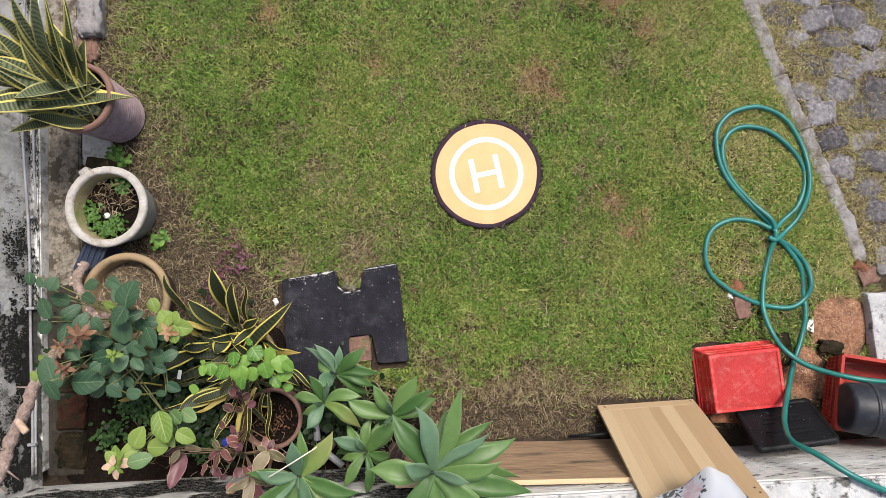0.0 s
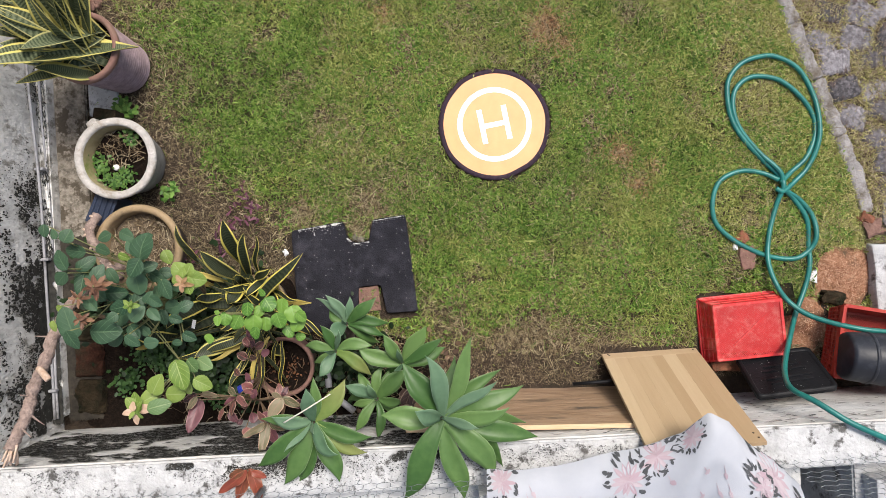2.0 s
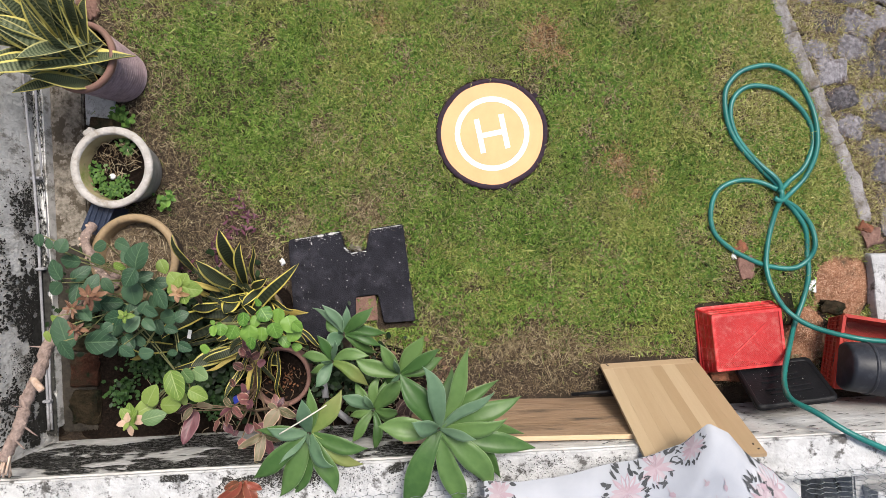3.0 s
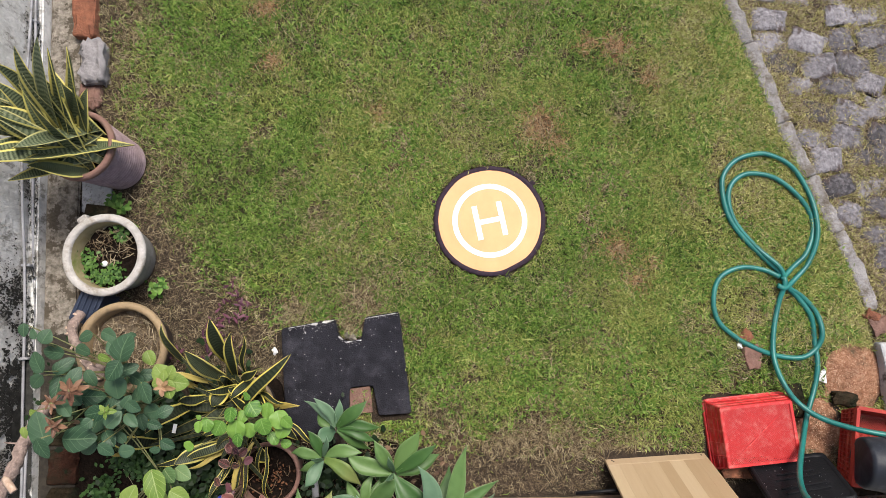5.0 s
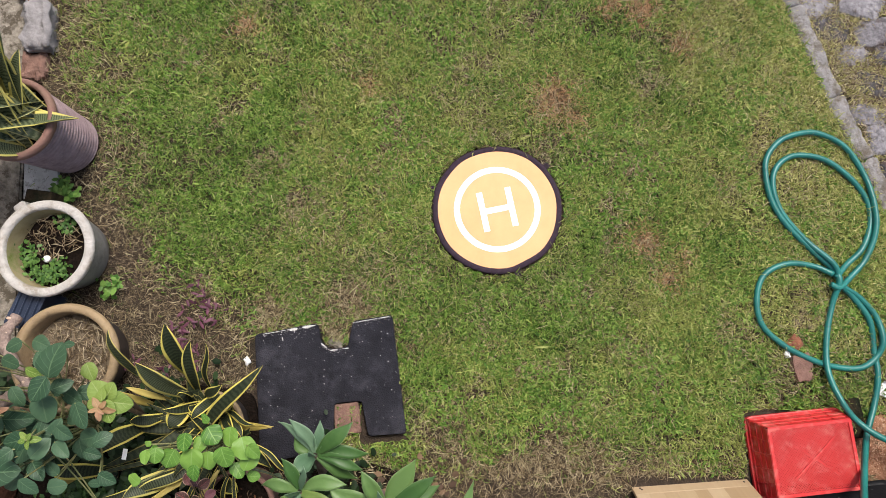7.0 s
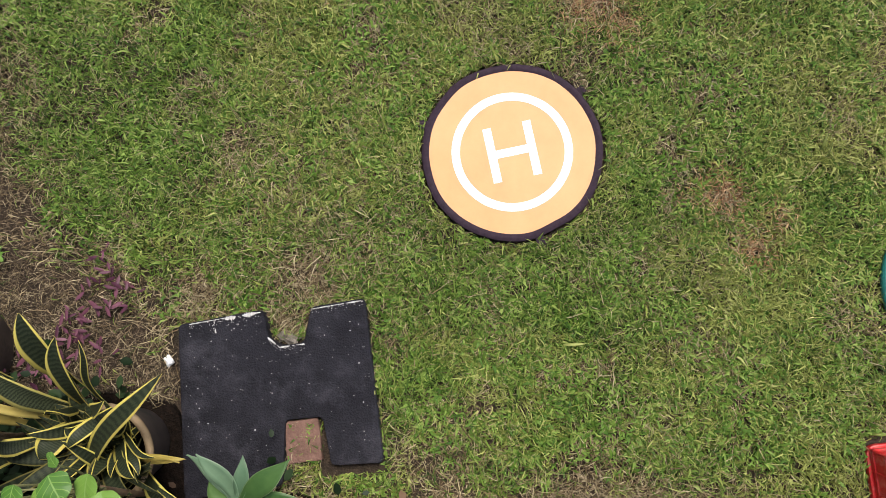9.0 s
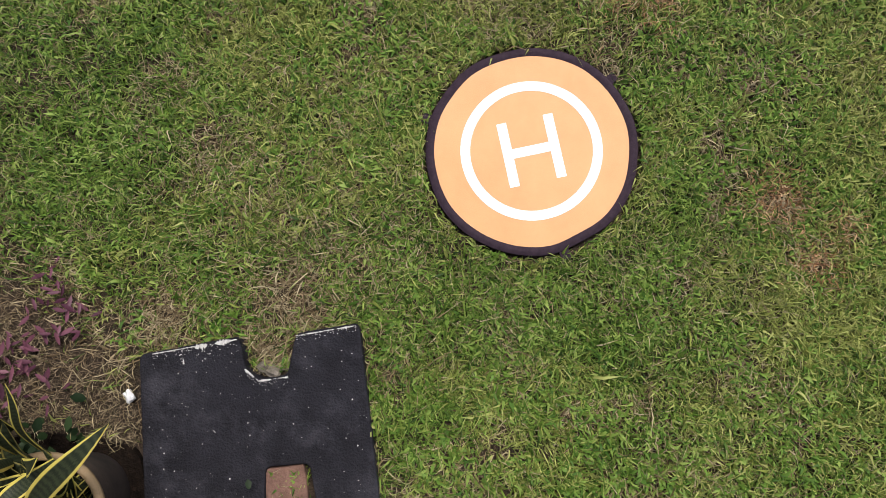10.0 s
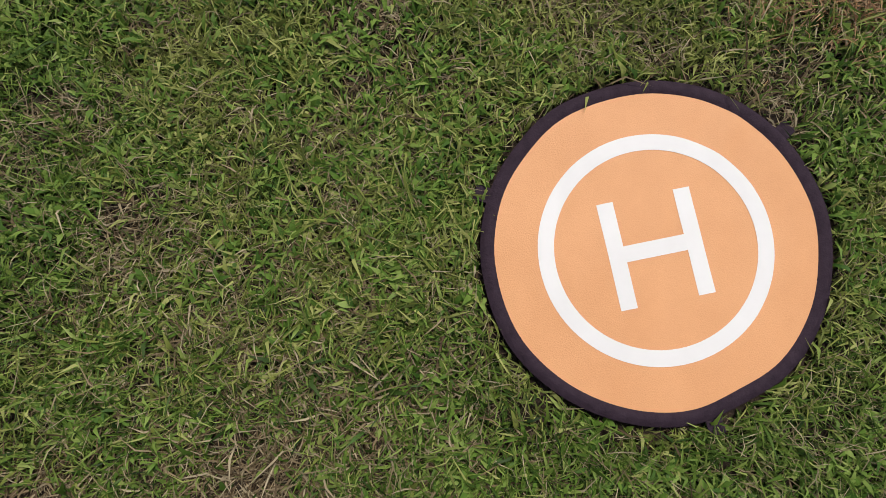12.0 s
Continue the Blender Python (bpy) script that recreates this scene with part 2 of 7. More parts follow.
M_BRICK = mat("old_brick", [(0.25, (0.10, 0.036, 0.020)), (0.7, (0.28, 0.105, 0.055))], 18, 0.9, 0.7, 90, 8, second=((0.03, 0.03, 0.015), 8, 0.52, 0.68))
M_PINKBRICK = mat("worn_brick", [(0.25, (0.11, 0.06, 0.045)), (0.7, (0.24, 0.135, 0.105))], 22, 0.9, 0.6, 90, 8)
M_SLAB = mat("black_rubber", [(0.3, (0.0085, 0.0082, 0.0115)), (0.72, (0.024, 0.0235, 0.031))], 10, 0.8, 0.5, 160, 8, second=((0.044, 0.043, 0.054), 9, 0.50, 0.72), spec=0.18)
M_CHIP = mat("white_paint_chips", [(0.3, (0.30, 0.29, 0.285)), (0.6, (0.62, 0.61, 0.60))], 60, 0.9, 0.5, 160)
M_PAD = mat("orange_nylon", [(0.3, (0.76, 0.36, 0.15)), (0.7, (0.83, 0.41, 0.18))], 9, 0.55, 0.15, 500, 6)
M_PADRIM = mat("dark_purple_binding", [(0.3, (0.022, 0.012, 0.021)), (0.7, (0.042, 0.026, 0.040))], 60, 0.8, 0.2, 300, spec=0.25)
M_PADWHITE = mat("white_print", [(0.3, (0.83, 0.83, 0.82)), (0.7, (0.88, 0.88, 0.87))], 12, 0.6)
M_HOSE = mat("green_hose", [(0.3, (0.009, 0.112, 0.098)), (0.7, (0.017, 0.180, 0.155))], 12, 0.36, 0.1, 200, 6, second=((0.06, 0.13, 0.095), 20, 0.60, 0.8))
M_RED = mat("red_plastic", [(0.3, (0.46, 0.014, 0.016)), (0.7, (0.60, 0.026, 0.028))], 7, 0.45, 0.1, 120, 6, second=((0.60, 0.17, 0.14), 26, 0.50, 0.72))
M_RED2 = mat("sun_worn_red_plastic", [(0.3, (0.33, 0.022, 0.017)), (0.7, (0.44, 0.05, 0.032))], 7, 0.5, 0.1, 120, 6, second=((0.46, 0.12, 0.075), 9, 0.54, 0.70))
M_BLACKP = mat("black_plastic", [(0.3, (0.004, 0.004, 0.005)), (0.7, (0.010, 0.010, 0.012))], 12, 0.5, 0.25, 90, 6, second=((0.16, 0.15, 0.13), 45, 0.69, 0.76), spec=0.2)
M_BUCKET = mat("navy_black_plastic", [(0.3, (0.010, 0.012, 0.018)), (0.7, (0.026, 0.029, 0.039))], 6, 0.45, 0.1, 60, second=((0.05, 0.053, 0.062), 14, 0.5, 0.7), spec=0.35)
M_GRAVEL = mat("orange_sand", [(0.25, (0.13, 0.055, 0.026)), (0.5, (0.30, 0.145, 0.080)), (0.8, (0.58, 0.39, 0.27))], 70, 0.95, 0.9, 160, 8, second=((0.10, 0.065, 0.035), 9, 0.50, 0.66))
M_PLANK = mat("weathered_plank", [(0.28, (0.23, 0.140, 0.080)), (0.55, (0.34, 0.222, 0.135)), (0.8, (0.45, 0.325, 0.215))], 5, 0.85, 0.6, 40, 10, stretch=(0.55, 3.0, 3.0), second=((0.07, 0.052, 0.038), 3, 0.52, 0.64), distortion=1.2)
M_PLANKEDGE = mat("pale_sawn_wood", [(0.3, (0.55, 0.38, 0.22)), (0.7, (0.72, 0.55, 0.36))], 10, 0.8, 0.2, 60, 6, stretch=(0.6, 6, 6))

# ---- ground ----
WALL_A = math.degrees(math.atan(0.072))


def wall_y(x):
    """The inner face of the low wall."""
    return -1.425 + 0.072 * x


def wall_x(y):
    """The face of the tall wall."""
    return -2.255 - 0.072 * y


def ground_mesh():
    xs = np.r_[-400, -60, -12, -5, np.linspace(-2.6, 2.6, 66), 5, 12, 60, 400]
    ys = np.r_[-400, -60, -12, -4, np.linspace(-1.7, 2.6, 56), 5, 12, 60, 400]
    verts, faces = [], []
    for y in ys:
        for x in xs:
            inside = abs(x) < 2.7 and -1.8 < y < 2.7
            z = 0.008 * noise.noise(Vector((x * 2.2, y * 2.2, 0))) + 0.004 * noise.noise(Vector((x * 9, y * 9, 3))) - 0.006 if inside else -0.01
            verts.append((x, y, z))
    w = len(xs)
    for j in range(len(ys) - 1):
        for i in range(w - 1):
            faces.append((j * w + i, j * w + i + 1, (j + 1) * w + i + 1, (j + 1) * w + i))
    return mesh("ground", verts, faces)


ground = part("ground", ground_mesh(), M_SOIL, None)
tagged(ground, "bare brown soil and thatch under a patchy lawn", "ground", kind="structure")


# ---- walls ----
def slab_between(x0, x1, y0, y1, z0, z1, cuts, jitter, seed=0):
    """A wall body in the walls' own axes, its long side cut fine and roughened."""
    bm = bmesh.new()
    bmesh.ops.create_cube(bm, size=1.0, matrix=Matrix.Translation(((x0 + x1) / 2, (y0 + y1) / 2, (z0 + z1) / 2)) @ Matrix.Diagonal((x1 - x0, y1 - y0, z1 - z0, 1)))
    longx = (x1 - x0) > (y1 - y0)
    bmesh.ops.subdivide_edges(bm, edges=[e for e in bm.edges if abs((e.verts[0].co - e.verts[1].co)[0 if longx else 1]) > 0.5], cuts=cuts, use_grid_fill=True)
    bmesh.ops.bevel(bm, geom=[e for e in bm.edges if e.calc_face_angle(0) > 0.6], offset=0.008, segments=2, affect="EDGES")
    for v in bm.verts:
        v.co += noise.noise_vector(v.co * 7 + Vector((seed * 5.0, 0, 0))) * jitter
    return bm


SOUTH = pose(0, -1.425, 0, 0, 0, WALL_A)
WEST = pose(-2.255, 0, 0, 0, 0, WALL_A)

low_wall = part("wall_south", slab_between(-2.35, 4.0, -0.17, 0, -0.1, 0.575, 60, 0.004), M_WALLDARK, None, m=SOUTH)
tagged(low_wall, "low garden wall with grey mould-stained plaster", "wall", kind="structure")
coping = part("coping", slab_between(-2.35, 4.0, -0.172, -0.002, 0.5755, 0.605, 60, 0.004, 3), M_COPING, low_wall, "flaking whitewashed top of the wall", m=SOUTH)

M_CRUST = mat("black_lichen", [(0.3, (0.014, 0.014, 0.013)), (0.7, (0.06, 0.058, 0.052))], 40, 0.95, spec=0.2)


def crust_patches(place, spots, seed):
    """Irregular flat patches of lichen; place() puts (a, b) of a surface into space, spots are (a, b, size a, size b)."""
    rnd = random.Random(seed)
    bm = bmesh.new()
    for a, b, ra, rb in spots:
        n = 7
        ring = [(a + ra * rnd.uniform(0.4, 1.3) * math.cos(6.283 * k / n), b + rb * rnd.uniform(0.4, 1.3) * math.sin(6.283 * k / n)) for k in range(n)]
        lift = rnd.uniform(0.0, 0.0022)
        bm.faces.new([bm.verts.new(place(*q, lift)) for q in ring])
    return bm


def drift(count, seed, amount, spot):
    """Spots kept where a slow noise runs high."""
    rnd = random.Random(seed)
    out = []
    for k in range(count):
        s = spot(rnd)
        if noise.noise(Vector((s[0] * 4.0, s[1] * 7.0, seed))) + 0.5 * noise.noise(Vector((s[0] * 15, s[1] * 25, seed))) > amount:
            out.append(s)
    return out


top_spots = drift(6000, 31, 0.16, lambda r: (r.uniform(-2.3, 0.5), -0.012 - min(0.14, abs(r.gauss(0, 0.06))), r.uniform(0.0007, 0.0035), r.uniform(0.0006, 0.0025)))
top_spots += drift(17000, 34, 0.14, lambda r: (-0.25 - 1.6 * r.random(), -0.008 - min(0.15, abs(r.gauss(0, 0.04))), r.uniform(0.0008, 0.0045), r.uniform(0.0006, 0.003)))
tagged(part("lichen_crust", crust_patches(lambda a, b, h: (a, b, 0.6115 + h), top_spots, 1), M_CRUST, low_wall, "black lichen crust on the wall's edge", SOUTH), kind="stuff")
face_spots = drift(18000, 32, -0.10, lambda r: (0.1 - 2.3 * r.random() ** 0.8 if r.random() < 0.96 else r.uniform(0.0, 2.0), r.uniform(0.05, 0.57), r.uniform(0.004, 0.024), r.uniform(0.0015, 0.005)))
tagged(part("lichen_crust", crust_patches(lambda a, b, h: (a, 0.0055 + h, b), face_spots, 2), M_CRUST, low_wall, "black mould blotches on the plaster", SOUTH), kind="stuff")

tall_wall = part("wall_west", slab_between(-0.25, 0, -1.8, 7.0, -0.1, 2.4, 60, 0.005, 2), M_WALLWEST, None, m=WEST)
tagged(tall_wall, "tall whitewashed wall with peeling paint and black mould", "wall", kind="structure")
west_spots = drift(4200, 33, 0.22, lambda r: (r.uniform(-1.5, 2.2), 0.07 + abs(r.gauss(0, 0.05)), r.uniform(0.0015, 0.005), r.uniform(0.0015, 0.008)))
west_spots += drift(5000, 35, 0.14, lambda r: (-0.2 - 1.3 * r.random() ** 0.7, 0.08 + abs(r.gauss(0, 0.25)), r.uniform(0.001, 0.004), r.uniform(0.001, 0.006)))
west_spots += drift(6000, 39, 0.16, lambda r: (-0.3 - 1.2 * r.random() ** 0.7, 0.07 + abs(r.gauss(0, 0.08)), r.uniform(0.0015, 0.005), r.uniform(0.002, 0.009)))
tagged(part("lichen_crust", crust_patches(lambda a, b, h: (0.0062 + h, a, b), west_spots, 3), M_CRUST, tall_wall, "black mould blotches on the peeling paint", WEST), kind="stuff")
footing = part("trim_footing", slab_between(0.0, 0.05, -1.5, 7.0, -0.05, 0.075, 60, 0.004, 5), M_WALLWEST, None, m=WEST)
tagged(footing, "stained grey-white footing along the wall", "trim", kind="structure")
footing_spots = drift(9000, 41, -0.38, lambda r: (-0.72 - 0.80 * r.random() ** 0.8, r.uniform(0.0, 0.05), r.uniform(0.003, 0.014), r.uniform(0.002, 0.006)))
footing_spots += drift(2600, 42, 0.12, lambda r: (r.uniform(-0.9, 2.2), r.uniform(0.0, 0.05), r.uniform(0.002, 0.012), r.uniform(0.001, 0.004)))
tagged(part("lichen_crust", crust_patches(lambda a, b, h: (b, a, 0.0815 + h), footing_spots, 8), M_CRUST, footing, "black mould on the footing", WEST), kind="stuff")
strip = part("pavement_strip", slab_between(0.05, 0.215, -1.52, 7.0, -0.05, 0.012, 60, 0.005, 7), M_CONC, None, m=WEST)
tagged(strip, "mossy concrete strip beside the wall", "paving", kind="structure")
base_spots = drift(7000, 43, 0.08, lambda r: (-0.75 - 0.80 * r.random() ** 0.8, 0.05 + abs(r.gauss(0, 0.10)), r.uniform(0.002, 0.009), r.uniform(0.003, 0.014)))
base_spots += drift(4500, 51, 0.10, lambda r: (-0.50 - 1.0 * r.random() ** 0.8, 0.06 + abs(r.gauss(0, 0.07)), r.uniform(0.003, 0.014), r.uniform(0.004, 0.018)))
base_spots += drift(5000, 52, 0.06, lambda r: (-0.30 - 1.2 * r.random() ** 0.7, 0.10 + abs(r.gauss(0, 0.17)), r.uniform(0.002, 0.008), r.uniform(0.003, 0.014)))
tagged(part("lichen_crust", crust_patches(lambda a, b, h: (0.0066 + h, a, b), base_spots, 9), M_CRUST, tall_wall, "black mould in the damp corner", WEST), kind="stuff")
algae_spots = drift(13000, 37, -0.55, lambda r: (-0.62 - 0.90 * r.random() ** 0.8, r.uniform(0.052, 0.212), r.uniform(0.004, 0.018), r.uniform(0.003, 0.012)))
tagged(part("algae_crust", crust_patches(lambda a, b, h: (b, a, 0.0185 + h), algae_spots, 5), mat("damp_algae", [(0.3, (0.012, 0.010, 0.007)), (0.7, (0.055, 0.045, 0.033))], 25, 0.9, 0.5, 80), strip, "black algae on the damp concrete", WEST), kind="stuff")


# ---- landing pad ----
def pad_height(x, y):
    r = math.hypot(x, y)
    crease = 0.0016 * math.sin(70 * (x - 0.5 * y)) * math.exp(-((x - 0.10) / 0.06) ** 2 - ((y - 0.19) / 0.05) ** 2)
    return crease + 0.016 + 0.003 * noise.noise(Vector((x * 7, y * 7, 1))) + 0.0012 * noise.noise(Vector((x * 30, y * 12, 4))) + 0.006 * max(0, r - 0.2) * math.sin(3 * math.atan2(y, x))


def ring_sheet(r0, r1, lift, rings, n=128, thick=0.0, wob=0.0):
    verts, faces = [], []
    for k in range(rings + 1):
        r = r0 + (r1 - r0) * k / rings
        for i in range(n):
            a = 2 * math.pi * i / n
            rr = r * (1 + wob * noise.noise(Vector((math.cos(a) * 2.5, math.sin(a) * 2.5, 2))) - (0.022 * math.exp(-((a - 5.20) / 0.20) ** 2) if wob else 0))
            x, y = rr * math.cos(a), rr * math.sin(a)
            verts.append((x, y, pad_height(x, y) + lift + thick * math.sin(math.pi * k / rings)))
    for k in range(rings):
        for i in range(n):
            j = (i + 1) % n
            faces.append((k * n + i, (k + 1) * n + i, (k + 1) * n + j, k * n + j))
    return verts, faces


PAD = pose(0.0, -0.007, 0, 0, 0, 0)
pad = thing("landing_pad", (0.0, -0.007, 0), "round orange nylon drone landing pad with a white ringed letter H", "landing pad")
v, f = ring_sheet(0.0006, 0.2575, 0.0, 24, wob=0.012)
fabric = part("fabric", mesh("fabric", v, f), M_PAD, pad, "orange nylon face", PAD)
v, f = ring_sheet(0.2530, 0.2775, -0.001, 6, thick=0.004, wob=0.012)
binding = part("binding", mesh("binding", v, f), M_PADRIM, pad, "dark purple-brown edge binding", PAD)
v, f = ring_sheet(0.160, 0.186, 0.0007, 6)
part("printed_ring", mesh("printed_ring", v, f), M_PADWHITE, fabric, "white printed ring", PAD)


def letter_h():
    """The letter H: two bars and a crossbar, following the cloth."""
    verts, faces = [], []
    ca, sa = math.cos(radians(12.8)), math.sin(radians(12.8))

    def strip(x0, x1, y0, y1, nx, ny):
        base = len(verts)
        for j in range(ny + 1):
            for i in range(nx + 1):
                x, y = x0 + (x1 - x0) * i / nx, y0 + (y1 - y0) * j / ny
                u, w = x * ca - y * sa, x * sa + y * ca
                verts.append((u, w, pad_height(u, w) + 0.0007))
        for j in range(ny):
            for i in range(nx):
                a = base + j * (nx + 1) + i
                faces.append((a, a + 1, a + nx + 2, a + nx + 1))

    strip(-0.0755, -0.0490, -0.0865, 0.0865, 3, 16)
    strip(0.0490, 0.0755, -0.0865, 0.0865, 3, 16)
    strip(-0.0490, 0.0490, -0.0130, 0.0130, 10, 3)
    return mesh("letter_h", verts, faces)


part("letter_h", letter_h(), M_PADWHITE, fabric, "white letter H", PAD)
for a in (43, 163, 288):
    m = PAD @ pose(0.283 * math.cos(radians(a)), 0.283 * math.sin(radians(a)), 0.008, 0, 0, a)
    part("peg_loop", box_bm(0.036, 0.026, 0.005, 0.002), M_PADRIM, binding, "", m)

# ---- black slab with two notches ----
slab_outline = rounded([(-1.005, -0.556), (-0.746, -0.504), (-0.727, -0.585), (-0.69, -0.612), (-0.618, -0.600), (-0.600, -0.493), (-0.438, -0.464), (-0.367, -0.945), (-0.522, -0.958), (-0.553, -0.818), (-0.664, -0.830), (-0.664, -1.02), (-0.955, -1.07)], 0.016, 3)
slab = part("slab", prism(slab_outline, -0.01, 0.032, 0.005), M_SLAB, None)
tagged(slab, "black rubbery slab with two notches and flecks of paint lying on the lawn", "slab")


def flake_strip(points, width, seed, z, shift=0.0):
    """Peeling paint along an edge: ragged flakes of uneven width with gaps between them, and crumbs beside them."""
    rnd = random.Random(seed)
    bm = bmesh.new()
    for (x0, y0), (x1, y1) in zip(points[:-1], points[1:]):
        span = math.hypot(x1 - x0, y1 - y0)
        ux, uy = (x1 - x0) / span, (y1 - y0) / span
        steps = max(4, int(span / 0.0013))
        last = None
        for k in range(steps + 1):
            t = k / steps
            q = t * span
            cover = 0.55 + 0.9 * noise.noise(Vector((q * 34 + seed, 0, seed))) + 0.5 * noise.noise(Vector((q * 130, seed, 0)))
            w = width * max(0.0, cover)
            if w < width * 0.12:
                last = None
                continue
            lo = shift - w * (0.5 + 0.5 * noise.noise(Vector((q * 300, 3, seed))))
            hi = shift + w * 0.35 * (1 + noise.noise(Vector((q * 260, 9, seed))))
            pair = [bm.verts.new((x0 + ux * q - uy * h, y0 + uy * q + ux * h, z + 0.0004 * rnd.random())) for h in (lo, hi)]
            if last:
                bm.faces.new((last[0], pair[0], pair[1], last[1]))
            last = pair
        for k in range(int(span * 500)):
            q, h, r = rnd.uniform(0, span), shift - abs(rnd.gauss(0, width * 1.5)), rnd.uniform(0.0004, 0.0014)
            x, y = x0 + ux * q - uy * h, y0 + uy * q + ux * h
            bm.faces.new([bm.verts.new((x + r * rnd.uniform(0.6, 1.3) * math.cos(g), y + r * rnd.uniform(0.6, 1.3) * math.sin(g), z)) for g in (0, 1.2, 2.5, 3.8, 5.0)])
    return bm


part("paint_chips", flake_strip([(-0.86, -0.531), (-0.752, -0.509)], 0.016, 4, 0.0335, -0.003), M_CHIP, slab, "flaked white paint on the edge")
part("paint_chips", flake_strip([(-0.97, -0.553), (-0.86, -0.531)], 0.005, 14, 0.0335, -0.001), M_CHIP, slab)
part("paint_chips", flake_strip([(-0.893, -0.542), (-0.885, -0.578)], 0.005, 5, 0.0337), M_CHIP, slab)
part("paint_chips", flake_strip([(-0.727, -0.587), (-0.69, -0.616), (-0.615, -0.604)], 0.006, 6, 0.0336), M_CHIP, slab)
part("paint_chips", flake_strip([(-0.60, -0.500), (-0.445, -0.471)], 0.005, 8, 0.0334), M_CHIP, slab)
fleck_rnd = random.Random(9)
bm = bmesh.new()
for k in range(190):
    x, y = fleck_rnd.uniform(-0.97, -0.41), fleck_rnd.uniform(-0.93, -0.53)
    if (-0.75 < x < -0.58 and y > -0.63) or (-0.68 < x < -0.53 and y < -0.80):
        continue
    r = abs(fleck_rnd.gauss(0, 0.0008)) + 0.0004
    bm.faces.new([bm.verts.new((x + r * fleck_rnd.uniform(0.5, 1.4) * math.cos(a), y + r * fleck_rnd.uniform(0.5, 1.4) * math.sin(a), 0.0332)) for a in (0, 1.3, 2.6, 3.8, 5.1)])
tagged(part("paint_flecks", bm, M_CHIP, slab, "scattered white paint flecks"), kind="stuff")
notch_brick = part("brick", box_bm(0.105, 0.125, 0.028, 0.006, jitter=0.004, cuts=2, m=pose(-0.612, -0.892, -0.006, 0, 0, 8)), M_PINKBRICK, None)
tagged(notch_brick, "worn pinkish brick set in the notch of the black slab", "brick")
rubble = part("stone", box_bm(0.055, 0.03, 0.025, 0.006, jitter=0.01, cuts=2, m=pose(-0.668, -0.588, -0.006, 0, 0, -15)), M_CONC, None)
tagged(rubble, "grey mortar lump in the notch of the black slab", "stone")

# ---- kerb and pavers ----
KERB = [(0.70, 2.5), (1.12, 1.45), (1.245, 1.16), (1.328, 0.94), (1.42, 0.70), (1.495, 0.50), (1.575, 0.31), (1.65, 0.14), (1.71, 0.01), (1.82, -0.24), (1.875, -0.42)]
kerb = thing("kerb", (1.5, 0.5, 0), "worn grey concrete kerb between lawn and paving", "kerb", kind="structure")
path = spline([(x, y, 0) for x, y in KERB], 10)
length = [0.0]
for a, b in zip(path[:-1], path[1:]):
    length.append(length[-1] + (b - a).length)


def along(d):
    for k in range(len(path) - 1):
        if d <= length[k + 1]:
            return path[k].lerp(path[k + 1], (d - length[k]) / (length[k + 1] - length[k]))
    return path[-1]


def kerb_stone(d0, d1, width, seed):
    """A worn length of kerb that follows its line: rounded section, rough top, ragged edges."""
    n, cross = max(6, int((d1 - d0) / 0.012)), ((-0.5, -0.05), (-0.5, 0.004), (-0.44, 0.014), (-0.3, 0.019), (-0.1, 0.020), (0.1, 0.020), (0.3, 0.018), (0.44, 0.012), (0.5, 0.003), (0.5, -0.05))
    verts, faces = [], []
    for i in range(n + 1):
        q = d0 + (d1 - d0) * i / n
        p, ahead = along(q), (along(min(q + 0.02, length[-1])) - along(max(q - 0.02, 0.0))).normalized()
        side = Vector((-ahead.y, ahead.x, 0)) * -1
        for u, z in cross:
            rag = 0.012 * noise.noise(Vector((q * 16, u * 1.5, seed))) + 0.006 * noise.noise(Vector((q * 55, u * 3, seed)))
            lift = (0.006 * noise.noise(Vector((q * 30, u * 4, seed + 5))) + 0.003 * noise.noise(Vector((q * 90, u * 9, seed)))) if z > 0 else 0
            v = p + side * (u * width + rag * (1 if abs(u) > 0.35 else 0.3))
            verts.append((v.x, v.y, z + lift - (0.006 if i in (0, n) and z > 0 else 0)))
    w = len(cross)
    for i in range(n):
        for k in range(w - 1):
            a = i * w + k
            faces.append((a, a + 1, a + w + 1, a + w))
    faces += [tuple(range(w))[::-1], tuple(n * w + k for k in range(w))]
    return mesh("kerb_stone", verts, faces)


rnd = random.Random(11)
d = 0.0
while d < length[-1] - 0.1:
    seg = rnd.uniform(0.28, 0.55)
    part("kerb_stone", kerb_stone(d, min(d + seg - 0.002, length[-1]), rnd.uniform(0.076, 0.092), d * 3), M_KERB, kerb)
    d += seg


def bed_mesh():
    """Uneven earth and moss that half buries the setts."""
    verts, faces, nx, ny = [], [], 110, 130
    for j in range(ny + 1):
        y = -0.43 + 2.9 * j / ny
        x0 = float(np.interp(y, [p[1] for p in KERB[::-1]], [p[0] for p in KERB[::-1]])) + 0.01
        for i in range(nx + 1):
            x = x0 + (3.2 - x0) * (i / nx)
            z = 0.002 + 0.010 * noise.noise(Vector((x * 9, y * 9, 2))) + 0.007 * noise.noise(Vector((x * 28, y * 28, 5)))
            verts.append((x, y, z))
    for j in range(ny):
        for i in range(nx):
            a = j * (nx + 1) + i
            faces.append((a, a + 1, a + nx + 2, a + nx + 1))
    return mesh("paving_bed", verts, faces)


paving = part("paving_bed", bed_mesh(), M_SOIL, None)
tagged(paving, "soil bed under uneven dark paving stones", "paving", kind="structure")


def kerb_x(y):
    return float(np.interp(y, [p[1] for p in KERB[::-1]], [p[0] for p in KERB[::-1]]))


rnd = random.Random(5)
PAVERS = []


